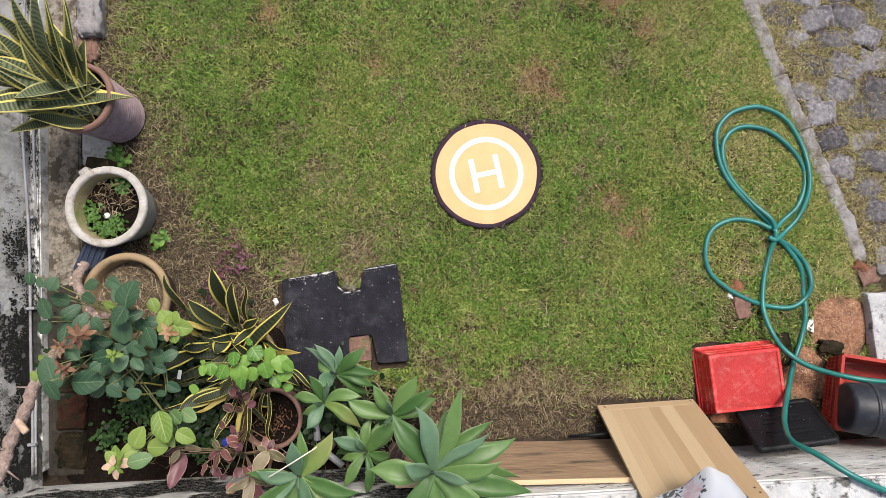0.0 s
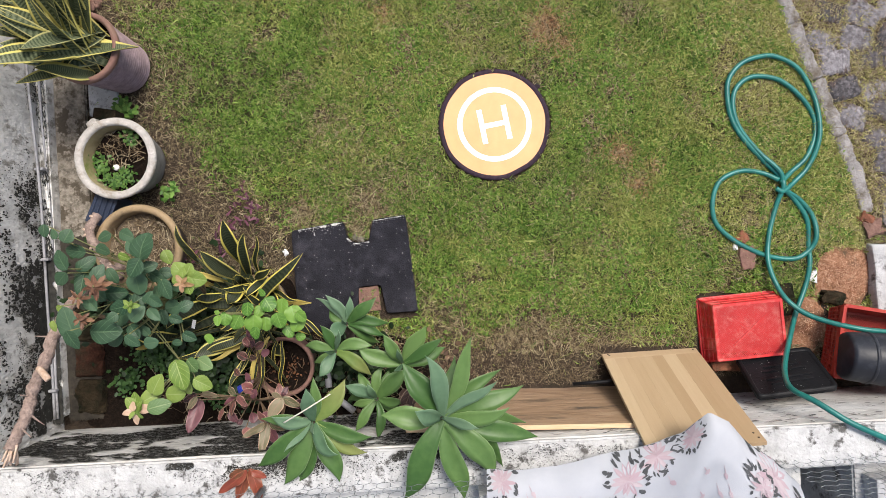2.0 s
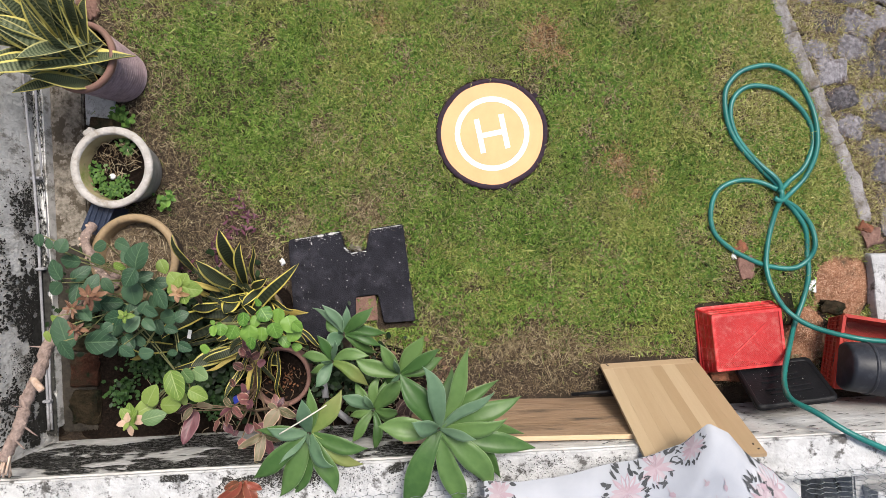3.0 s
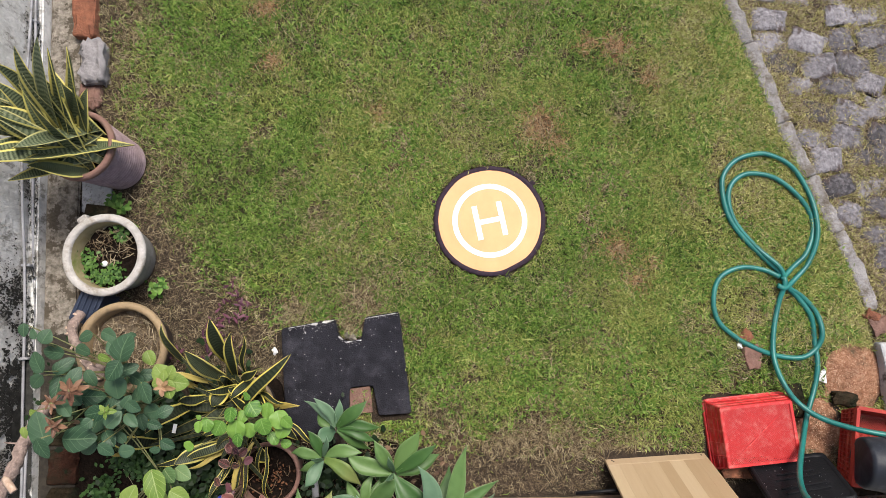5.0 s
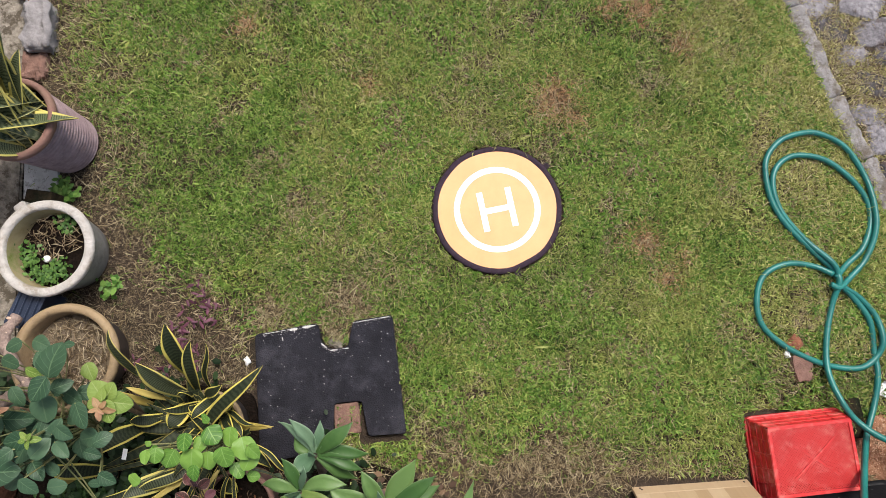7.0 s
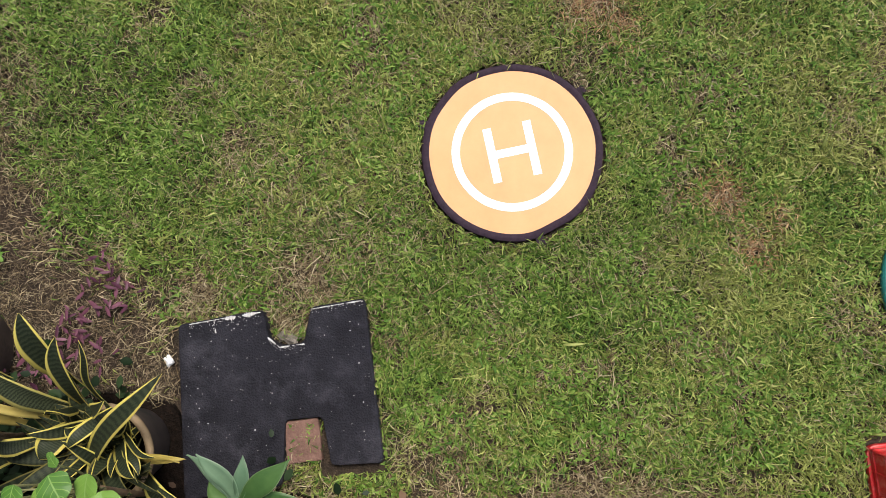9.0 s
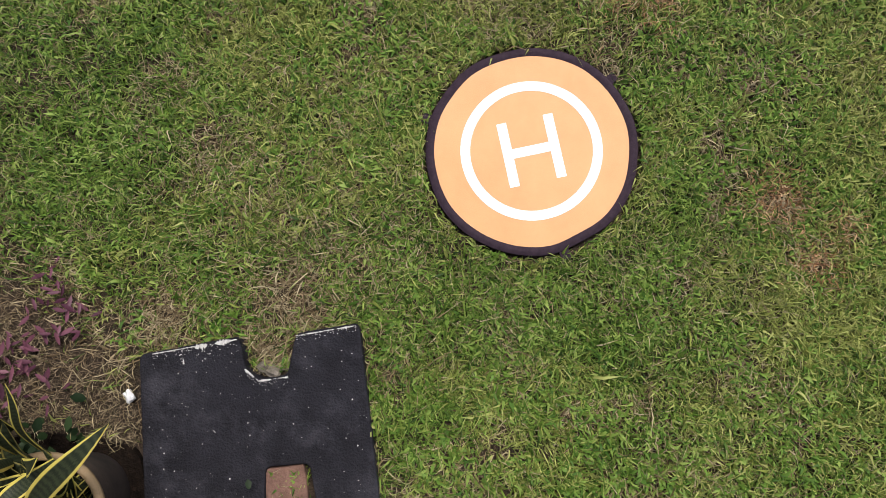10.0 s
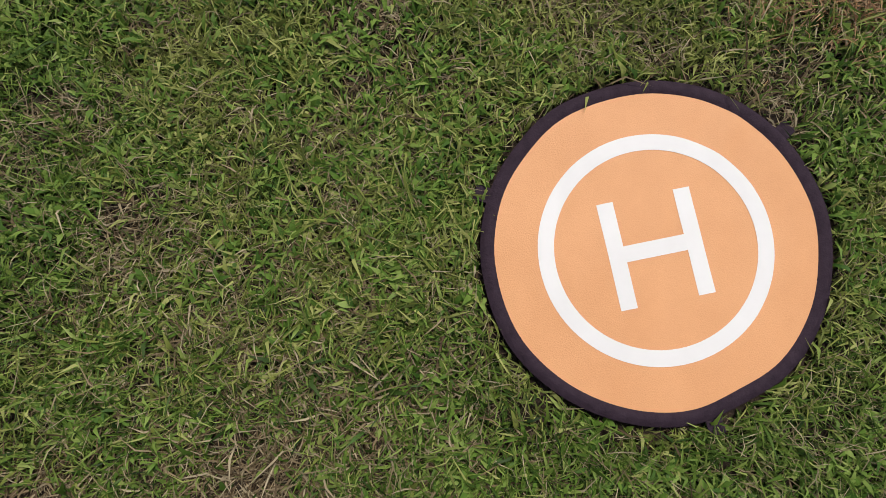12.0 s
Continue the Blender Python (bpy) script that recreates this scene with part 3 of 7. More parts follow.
def sett_mesh(s):
    """A rounded, lumpy sett with an uneven outline."""
    bm = box_bm(0.168, 0.116, 0.045, 0.016, 2, cuts=7, seed=s)
    for v in bm.verts:
        p = Vector((v.co.x * 14 + s * 9.1, v.co.y * 14, s * 3.7))
        ang = math.atan2(v.co.y / 0.116, v.co.x / 0.168)
        edge = 1 + 0.17 * noise.noise(Vector((math.cos(ang) * 1.4 + s * 5.3, math.sin(ang) * 1.4, 1))) + 0.06 * noise.noise(Vector((math.cos(ang) * 3.5 + s, math.sin(ang) * 3.5, 4)))
        v.co.x, v.co.y = v.co.x * edge, v.co.y * edge
        if v.co.z > 0.02:
            v.co.z += 0.008 * noise.noise(p * 0.6) + 0.006 * noise.noise(p * 2.6) - 0.5 * (abs(v.co.x / 0.084) ** 3 + abs(v.co.y / 0.058) ** 3) * 0.012
    me = bpy.data.meshes.new("paver")
    bm.to_mesh(me)
    bm.free()
    me.materials.append(M_PAVER)
    return me


pav_data = [sett_mesh(s) for s in range(12)]
row_y = -0.40
while row_y < 2.4:
    x = kerb_x(row_y) + 0.13 + rnd.uniform(0, 0.08)
    while x < 2.75:
        if rnd.random() < 0.95:
            px, py, turn = x, row_y + rnd.uniform(-0.02, 0.02) + 0.05 * math.sin(x * 3), rnd.uniform(-24, 18)
            kx_, ky_ = rnd.uniform(0.92, 1.26), rnd.uniform(1.0, 1.26)
            PAVERS.append((px, py, turn, kx_, ky_))
            part("paver", rnd.choice(pav_data), None, paving, "", pose(px, py, -0.028 + rnd.uniform(-0.008, 0.005), rnd.uniform(-3, 3), rnd.uniform(-3, 3), turn + rnd.choice((0, 180))) @ Matrix.Diagonal((kx_, ky_, 1, 1)))
        x += rnd.uniform(0.158, 0.195)
    row_y += 0.128


# ---- hose ----
def hose():
    z = 0.024
    one = [(1.90, -0.99, 0.23), (1.71, -0.975, 0.22), (1.55, -0.935, 0.14), (1.455, -0.87, 0.09), (1.39, -0.78, 0.08), (1.367, -0.662, 0.04), (1.379, -0.527, z), (1.411, -0.389, z), (1.435, -0.292, z + 0.022), (1.413, -0.237, z + 0.01), (1.344, -0.168, z), (1.238, -0.057, z), (1.18, 0.041, z), (1.157, 0.155, z), (1.166, 0.242, z), (1.226, 0.316, z), (1.313, 0.35, z), (1.398, 0.351, z), (1.509, 0.292, z), (1.586, 0.163, z), (1.613, 0.034, z + 0.01), (1.609, -0.079, z + 0.01), (1.566, -0.193, z), (1.492, -0.277, z), (1.434, -0.32, z + 0.02), (1.399, -0.307, z + 0.02)]
    two = [(1.412, -0.265, z + 0.02), (1.341, -0.23, z), (1.231, -0.221, z), (1.131, -0.27, z), (1.094, -0.367, z), (1.109, -0.477, z), (1.188, -0.557, z), (1.295, -0.615, z), (1.403, -0.648, z - 0.006), (1.512, -0.652, z), (1.583, -0.605, z), (1.609, -0.537, z + 0.01), (1.593, -0.441, z), (1.528, -0.36, z), (1.448, -0.306, z + 0.01), (1.414, -0.223, z + 0.025), (1.319, -0.127, z + 0.004), (1.226, -0.015, z), (1.188, 0.084, z), (1.192, 0.17, z), (1.236, 0.229, z), (1.308, 0.253, z), (1.421, 0.232, z), (1.529, 0.147, z)]
    two += [(1.594, 0.048, z - 0.006), (1.596, -0.051, z - 0.006), (1.554, -0.151, z), (1.481, -0.222, z), (1.422, -0.279, z + 0.02)]
    three = [(1.435, -0.30, z + 0.01), (1.501, -0.36, z), (1.564, -0.455, z), (1.579, -0.578, z - 0.008), (1.583, -0.685, z), (1.56, -0.80, z), (1.505, -0.92, 0.05), (1.43, -1.03, 0.14), (1.34, -1.13, 0.27), (1.293, -1.185, 0.37), (1.272, -1.215, 0.47), (1.32, -1.245, 0.57), (1.42, -1.31, 0.63), (1.57, -1.375, 0.635), (1.73, -1.435, 0.63), (2.2, -1.50, 0.625)]
    far = [(1.90, -0.99, 0.23), (2.1, -1.0, 0.22), (2.4, -1.02, 0.03), (2.7, -1.0, 0.02)]
    base = thing("garden_hose", (1.42, -0.28, 0), "teal green rubber garden hose knotted in loops on the lawn", "hose")
    for pts in (far[::-1] + one[1:], two, three):
        v, f = tube(spline(pts, 8), 0.0125, 10)
        part("hose_length", mesh("hose_length", v, f), M_HOSE, base)


hose()


# ---- red crates ----
def crate(name, w, d, h, material, label, upside=True):
    """A basket with a lattice floor, slotted sides and a rim; the floor is up when it lies upside down."""
    base = thing(name, (0, 0, 0), label, "crate", "red crates")
    top_w, top_d = w * 0.86, d * 0.84

    def at(z):
        k = z / h
        return (w + (top_w - w) * k) / 2, (d + (top_d - d) * k) / 2

    boxes, gap = [], 0.0105
    hx_, hy_ = top_w / 2, top_d / 2
    steps = int((hx_ + hy_) / gap)
    for k in range(-steps, steps + 1):
        c = k * gap
        lo, hi = max(-hx_, c - hy_), min(hx_, c + hy_)
        if hi - lo > 0.004:
            mid, long_ = (lo + hi) / 2, (hi - lo) * math.sqrt(2)
            boxes.append(((mid, c - mid, h - 0.003), (long_, 0.0034, 0.003), -45))
            boxes.append(((mid, mid - c, h - 0.0036), (long_, 0.0034, 0.003), 45))
    part("floor_lattice", join_boxes(boxes), material, base, "lattice of fine bars")
    diag = math.degrees(math.atan2(top_d, top_w))
    dl = math.hypot(top_w, top_d) * 0.96
    part("floor_rib", join_boxes([((0, 0, h - 0.001), (dl * 0.55, 0.007, 0.004), diag), ((0, 0, h - 0.0012), (dl * 0.55, 0.007, 0.004), -diag)]), material, base)
    fx, fy = at(h)
    part("floor_frame", join_boxes([((0, s * (fy - 0.004), h - 0.002), (2 * fx, 0.012, 0.009), 0) for s in (-1, 1)] + [((s * (fx - 0.004), 0, h - 0.0022), (0.012, 2 * fy, 0.0092), 0) for s in (-1, 1)]), material, base)
    rx, ry = at(0.0)
    part("rim", prism(rounded([(-rx - 0.008, -ry - 0.008), (rx + 0.008, -ry - 0.008), (rx + 0.008, ry + 0.008), (-rx - 0.008, ry + 0.008)], 0.035, 5), 0.0, 0.016, 0.004) if upside else join_boxes([((0, s * ry, 0.01), (2 * rx, 0.016, 0.02), 0) for s in (-1, 1)] + [((s * rx, 0, 0.0102), (0.016, 2 * ry, 0.0204), 0) for s in (-1, 1)]), material, base)
    for side in range(4):
        bars = bmesh.new()
        count = (6 if upside else 22) if side % 2 == 0 else (5 if upside else 16)
        for k in range(count + 1):
            t = -1 + 2 * k / count
            for z0, z1 in ((0.012, h * 0.46), (h * 0.5, h - 0.004)):
                pts = []
                for z in (z0, z1):
                    ax, ay = at(z)
                    p = {0: (t * ax, -ay), 2: (t * ax, ay), 1: (ax, t * ay), 3: (-ax, t * ay)}[side]
                    pts.append(Vector((*p, z)))
                c = (pts[0] + pts[1]) / 2
                rot = (pts[1] - pts[0]).to_track_quat("Z", "Y").to_matrix().to_4x4()
                wide = (0.0085, 0.004) if side % 2 == 0 else (0.004, 0.0085)
                bmesh.ops.create_cube(bars, size=1.0, matrix=Matrix.Translation(c) @ rot @ Matrix.Diagonal((*wide, (pts[1] - pts[0]).length, 1)))
        for z, t in ((h * 0.48, 0.010), (h - 0.008, 0.014), (0.02, 0.02), (h * 0.72, 0.007)):
            ax, ay = at(z)
            c, s = {0: ((0, -ay, z), (2 * ax + 0.006, 0.006, t)), 2: ((0, ay, z), (2 * ax + 0.006, 0.006, t)), 1: ((ax, 0, z), (0.006, 2 * ay + 0.006, t)), 3: ((-ax, 0, z), (0.006, 2 * ay + 0.006, t))}[side]
            bmesh.ops.create_cube(bars, size=1.0, matrix=Matrix.Translation(c) @ Matrix.Diagonal((*s, 1)))
        ax0, ay0 = at(0.012)
        ax1, ay1 = at(h - 0.004)
        q = -0.0008 if upside else 0.003
        quad = {0: ((-ax0, -ay0 + q, 0.012), (ax0, -ay0 + q, 0.012), (ax1, -ay1 + q, h - 0.004), (-ax1, -ay1 + q, h - 0.004)), 2: ((-ax0, ay0 - q, 0.012), (ax0, ay0 - q, 0.012), (ax1, ay1 - q, h - 0.004), (-ax1, ay1 - q, h - 0.004)),
                1: ((ax0 - q, -ay0, 0.012), (ax0 - q, ay0, 0.012), (ax1 - q, ay1, h - 0.004), (ax1 - q, -ay1, h - 0.004)), 3: ((-ax0 + q, -ay0, 0.012), (-ax0 + q, ay0, 0.012), (-ax1 + q, ay1, h - 0.004), (-ax1 + q, -ay1, h - 0.004))}[side]
        bars.faces.new([bars.verts.new(c) for c in quad])
        part("side", bars, material, base)
    return base


red_crate = crate("crate", 0.385, 0.315, 0.135, M_RED, "bright red plastic crate lying upside down on the grass")
red_crate.matrix_basis = pose(1.238, -1.0, 0.004, 0, 0, 7)
old_crate = crate("crate", 0.40, 0.34, 0.15, M_RED2, "faded red plastic crate holding a bucket beside the wall", False)
old_crate.matrix_basis = pose(1.835, -1.065, 0.185, 0, 180, -8) @ pose(0, 0, 0, 0, 4, 0)

# ---- bucket ----
bucket = thing("bucket", (1.80, -1.08, 0.1), "navy black plastic bucket lying on its side in a crate", "bucket")
BK = pose(1.62, -1.098, 0.25, 0, 84, -4) @ Matrix.Diagonal((1.07, 1.07, 1.0, 1))
v, f = lathe([(0.0, 0.0), (0.085, 0.0), (0.098, 0.004), (0.104, 0.016), (0.112, 0.15), (0.122, 0.34), (0.128, 0.34), (0.128, 0.33)], 44)
part("body", mesh("body", v, f), M_BUCKET, bucket, "", BK)
v, f = lathe([(0.1085, 0.09), (0.1125, 0.092), (0.1135, 0.104), (0.1095, 0.106)], 44)
part("band", mesh("band", v, f), M_BUCKET, bucket, "", BK)

# ---- black tray ----
tray = thing("tray", (1.38, -1.2, 0.0), "black plastic tray with moulded ridges leaning on the low wall", "tray")
t0, t1, t2 = Vector((1.151, -1.149, 0.10)), Vector((1.546, -1.093, 0.10)), Vector((1.189, -1.285, 0.34))
ta = (t1 - t0).normalized()
tn = ta.cross(t2 - t0).normalized()
if tn.z < 0:
    tn = -tn
tb = tn.cross(ta)
TC = Vector((1.362, -1.188, 0.22))
TRAY = Matrix(((ta.x, tb.x, tn.x, TC.x), (ta.y, tb.y, tn.y, TC.y), (ta.z, tb.z, tn.z, TC.z), (0, 0, 0, 1)))
out = rounded([(-0.185, -0.135), (0.185, -0.135), (0.20, 0.15), (-0.165, 0.15)], 0.03, 5)
part("body", prism(out, -0.02, 0.0, 0.006, 3), M_BLACKP, tray, "", TRAY)
inner = rounded([(-0.165, -0.117), (0.165, -0.117), (0.178, 0.13), (-0.147, 0.13)], 0.025, 5)
n_in = len(inner)
v = [(x, y, 0.001) for x, y in out] + [(x, y, 0.012) for x, y in rounded([(-0.178, -0.129), (0.178, -0.129), (0.192, 0.143), (-0.158, 0.143)], 0.028, 5)] + [(x, y, 0.001) for x, y in inner]
f = [(k * n_in + i, k * n_in + (i + 1) % n_in, (k + 1) * n_in + (i + 1) % n_in, (k + 1) * n_in + i) for k in range(2) for i in range(n_in)]
part("lip", mesh("lip", v, f), M_BLACKP, tray, "", TRAY)
for y, w in ((0.052, 0.17), (0.022, 0.21), (-0.028, 0.22), (-0.058, 0.20)):
    part("ridge", box_bm(w, 0.012, 0.008, 0.004, m=pose(0.01, y, -0.002, 0, 0, 2)), M_BLACKP, tray, "", TRAY)


fleck_rnd = random.Random(77)
bm = bmesh.new()
for k in range(60):
    x, y, r = fleck_rnd.uniform(-0.16, 0.17), fleck_rnd.uniform(-0.11, 0.125), abs(fleck_rnd.gauss(0, 0.0007)) + 0.0005
    bm.faces.new([bm.verts.new((x + r * fleck_rnd.uniform(0.5, 1.8) * math.cos(a), y + r * fleck_rnd.uniform(0.5, 1.4) * math.sin(a), 0.0016)) for a in (0, 1.3, 2.6, 3.8, 5.1)])
tagged(part("grit_flecks", bm, M_CHIP, tray, "pale grit scattered on the tray", TRAY), kind="stuff")


# ---- leaning board ----
M_BAMBOO = mat("bamboo", [(0.15, (0.355, 0.243, 0.135)), (0.5, (0.425, 0.305, 0.182)), (0.85, (0.495, 0.37, 0.232))], 7, 0.55, 0.12, 60, 8, stretch=(8, 0.5, 8), island=0.55)
board = thing("board", (0.8, -1.2, 0), "pale laminated bamboo board leaning against the low wall", "board")
b0, b1, b2 = Vector((0.556, -1.147, 0.006)), Vector((1.028, -1.108, 0.006)), Vector((0.595, -1.412, 0.70))
bx, by = (b1 - b0).normalized(), (b2 - b0).normalized()
bz = bx.cross(by).normalized()
by = bz.cross(bx)
BOARD = Matrix(((bx.x, by.x, bz.x, b0.x), (bx.y, by.y, bz.y, b0.y), (bx.z, by.z, bz.z, b0.z), (0, 0, 0, 1)))
bw, bl = 0.474, 0.745
staves = [0.0, 0.052, 0.112, 0.168, 0.236, 0.29, 0.356, 0.418, bw]
for s0, s1 in zip(staves[:-1], staves[1:]):
    part("stave", box_bm(s1 - s0 - 0.0002, bl - 0.05, 0.017, 0.0002, 1, m=pose((s0 + s1) / 2, bl / 2 + 0.024, 0)), M_BAMBOO, board, "", BOARD)
part("end_batten", box_bm(bw, 0.048, 0.0172, 0.0015, 1, m=pose(bw / 2, 0.024, 0)), M_BAMBOO, board, "", BOARD)
M_HOLE = mat("dark_hole", [(0.3, (0.02, 0.012, 0.008)), (0.7, (0.05, 0.03, 0.02))], 30, 0.9)
for x, y in ((0.03, 0.012), (0.035, 0.022), (bw - 0.02, bl - 0.03), (bw - 0.028, bl - 0.06), (bw - 0.02, 0.018)):
    v, f = lathe([(0.0, -0.0008), (0.0045, -0.0010), (0.0045, 0.006)], 10)
    part("screw_hole", mesh("screw_hole", v, f), M_HOLE, board, "", BOARD @ pose(x, y, 0))

# ---- plank along the wall ----
plank = thing("plank", (0.2, -1.36, 0), "weathered brown timber plank propped along the low wall", "plank")
PLANK = pose(0.18, -1.345, 0.0, 96, 0, 2.2)
part("face_board", box_bm(1.16, 0.50, 0.016, 0.003, 1, jitter=0.006, cuts=5, m=pose(0, 0.25, -0.02)), M_PLANK, plank, "", PLANK)
part("sawn_edge", box_bm(1.15, 0.006, 0.021, 0.001, 1, m=pose(0, 0.504, -0.022)), M_PLANKEDGE, plank, "pale sawn edge", PLANK)
v, f = tube([(0.385, -1.27, 0.16), (0.62, -1.245, 0.175)], 0.009, 8)
rod = part("rod", mesh("rod", v, f), M_BLACKP, None)
tagged(rod, "short black plastic rod resting on the plank", "rod")
M_EARTH = mat("dry_earth", [(0.3, (0.10, 0.07, 0.05)), (0.7, (0.24, 0.19, 0.13))], 40, 0.95, 0.9, 120, 9)

# ---- sand heap, concrete and bricks by the paving ----
def mound(cx, cy, rx, ry, h, seed, rings=12, n=36, base=-0.012):
    verts, faces = [(cx, cy, base + h * (1 + 0.15 * noise.noise(Vector((seed, 0, 0)))))], []
    for k in range(1, rings + 1):
        t = k / rings
        for i in range(n):
            a = 2 * math.pi * i / n
            q = 1 + 0.30 * noise.noise(Vector((math.cos(a) * 1.6 + seed, math.sin(a) * 1.6, 0))) + 0.16 * noise.noise(Vector((math.cos(a) * 7 + seed, math.sin(a) * 7, 2)))
            x, y = cx + rx * t * q * math.cos(a), cy + ry * t * q * math.sin(a)
            verts.append((x, y, base + h * (1 - t * t) * (1 + 0.35 * noise.noise(Vector((x * 14, y * 14, seed))))))
    for i in range(n):
        faces.append((0, 1 + i, 1 + (i + 1) % n))
    for k in range(rings - 1):
        for i in range(n):
            j = (i + 1) % n
            faces.append((1 + k * n + i, 1 + (k + 1) * n + i, 1 + (k + 1) * n + j, 1 + k * n + j))
    return mesh("mound", verts, faces)


sand = part("sand_heap", mound(1.77, -0.735, 0.19, 0.19, 0.03, 3), M_GRAVEL, None)
tagged(sand, "flat heap of orange gritty sand by the paving", "sand", kind="stuff")
sand2 = part("sand_heap", mound(1.585, -0.99, 0.13, 0.20, 0.03, 8), M_GRAVEL, None)
tagged(sand2, "orange sand spilt between the crates", "sand", kind="stuff")
grit_rnd = random.Random(21)
bm = bmesh.new()
for k in range(1900):
    a, r = grit_rnd.uniform(0, 6.28), abs(grit_rnd.gauss(0, 0.62))
    cx, cy, rr = (1.77, -0.735, 0.165) if k % 3 else (1.585, -0.97, 0.13)
    x, y, s = cx + rr * r * math.cos(a), cy + rr * r * math.sin(a), grit_rnd.uniform(0.0010, 0.0032)
    bmesh.ops.create_cube(bm, size=s, matrix=pose(x, y, 0.020 * max(0.0, 1 - r * r) + 0.003, grit_rnd.uniform(0, 90), grit_rnd.uniform(0, 90), grit_rnd.uniform(0, 90)))
grit = part("grit", bm, mat("sand_grit", [(0.2, (0.25, 0.09, 0.04)), (0.8, (0.7, 0.48, 0.33))], 80, 0.9, island=0.8), None)
tagged(grit, "coarse orange and pale grit on the sand", "grit", kind="stuff")

step_slab = part("concrete_slab", box_bm(0.42, 0.33, 0.07, 0.01, 2, jitter=0.012, cuts=4, m=pose(2.10, -0.725, -0.012, 0, 0, 5)), M_LEDGE, None)
tagged(step_slab, "pale worn concrete slab beside the sand heap", "slab")
M_MOSSBRICK = mat("mossy_brick", [(0.3, (0.013, 0.011, 0.006)), (0.7, (0.048, 0.034, 0.020))], 22, 0.95, 0.9, 90, second=((0.010, 0.012, 0.006), 9, 0.46, 0.62), spec=0.15)
M_DAMPBRICK = mat("damp_brick", [(0.3, (0.022, 0.010, 0.007)), (0.7, (0.070, 0.028, 0.017))], 18, 0.9, 0.7, 90, 8, second=((0.02, 0.02, 0.012), 8, 0.45, 0.62), spec=0.15)
loose = [((1.703, -0.845), (0.105, 0.065, 0.05), -8, M_MOSSBRICK, "dark mossy brick lying in the sand"),
         ((1.245, -0.555), (0.06, 0.06, 0.03), 40, M_BRICK, "broken red brick sunk in the lawn"),
         ((1.275, -0.655), (0.075, 0.11, 0.034), 12, M_PINKBRICK, "earthy brick bat sunk in the lawn"),
         ((1.90, -0.49), (0.09, 0.08, 0.04), 20, M_PINKBRICK, "brown stone lump at the end of the kerb"),
         ((1.865, -0.445), (0.05, 0.06, 0.04), 60, M_BRICK, "small brown stone at the end of the kerb"),
         ((1.20, -1.17), (0.2, 0.09, 0.06), 4, M_BRICK, "dark red brick under the board and tray"),
         ((1.475, -0.86), (0.07, 0.16, 0.03), 4, M_MOSSBRICK, "mossy board end beside the crate")]
for k, ((x, y), s, a, m_, lab) in enumerate(loose):
    ob = part("brick", box_bm(*s, 0.007, 2, jitter=0.012, cuts=2, seed=k, m=pose(x, y, -0.008, 0, 0, a)), m_, None)
    tagged(ob, lab, "brick", "loose bricks")
M_SHARD = mat("white_ceramic", [(0.3, (0.6, 0.62, 0.66)), (0.7, (0.8, 0.8, 0.8))], 30, 0.5)
shard = part("shard", prism([(1.588, -0.76), (1.605, -0.715), (1.628, -0.705), (1.63, -0.775)], 0.0, 0.014, 0.003), M_SHARD, None)
tagged(shard, "white ceramic shard beside the hose", "shard")
for k, (x, y, a) in enumerate(((-1.035, -0.665, 30), (1.215, -0.60, 10))):
    ob = part("pebble", box_bm(0.022, 0.03, 0.016, 0.006, 2, jitter=0.006, cuts=1, seed=k, m=pose(x, y, 0.004, 0, 0, a)), M_SHARD, None)
    tagged(ob, "small white pebble on the soil", "pebble", "white pebbles")

# ---- edging along the wall ----
edging = [((-2.085, 1.02), (0.115, 0.24, 0.075), 3, M_BRICK, "brick", "mossy red brick edging the bed"),
          ((-2.09, 1.30), (0.115, 0.24, 0.07), 3, M_BRICK, "brick", "red brick edging the bed"),
          ((-2.01, 0.765), (0.115, 0.22, 0.10), 5, mat("rough_grey_stone", [(0.3, (0.17, 0.16, 0.165)), (0.7, (0.32, 0.30, 0.305))], 16, 0.9, 1.0, 45), "stone", "rough grey rounded stone edging the bed"),
          ((-2.03, 0.60), (0.10, 0.13, 0.05), 0, M_PINKBRICK, "brick", "worn brick beside the grey stone"),
          ((-2.03, -0.93), (0.13, 0.10, 0.05), 8, M_MOSSBRICK, "brick", "mossy red brick in the corner bed"),
          ((-2.02, -1.06), (0.14, 0.13, 0.05), 4, M_MOSSBRICK, "brick", "mossy red brick in the corner bed"),
          ((-2.0, -1.22), (0.14, 0.16, 0.055), 2, M_DAMPBRICK, "brick", "red-brown brick in the corner bed"),
          ((-1.985, -1.40), (0.14, 0.17, 0.05), 0, M_MOSSBRICK, "brick", "dark damp brick in the corner bed")]
for k, ((x, y), s, a, m_, nm, lab) in enumerate(edging):
    ob = part(nm, box_bm(*s, 0.018, 3, jitter=0.018 if nm == "stone" else 0.010, cuts=5 if nm == "stone" else 3, seed=k + 3, m=pose(x, y, -0.01, 0, 0, a)), m_, None)
    if nm == "stone":
        ob.data.polygons.foreach_set("use_smooth", [True] * len(ob.data.polygons))
    tagged(ob, lab, nm, "bed edging")
tile = part("tile", box_bm(0.145, 0.16, 0.02, 0.003, 1, m=pose(-1.955, 0.085, 0.004, 0, 0, 4)), M_LEDGE, None)
tagged(tile, "pale grey tile lying beside the pots", "tile")

# ---- cables on the wall ----
M_PIPE = mat("grey_conduit", [(0.3, (0.22, 0.22, 0.235)), (0.7, (0.38, 0.38, 0.40))], 8, 0.6, 0.1, 60, 6, second=((0.09, 0.08, 0.07), 10, 0.52, 0.68))
def wall_point(y, off, z):
    return WEST @ Vector((off, y, z))


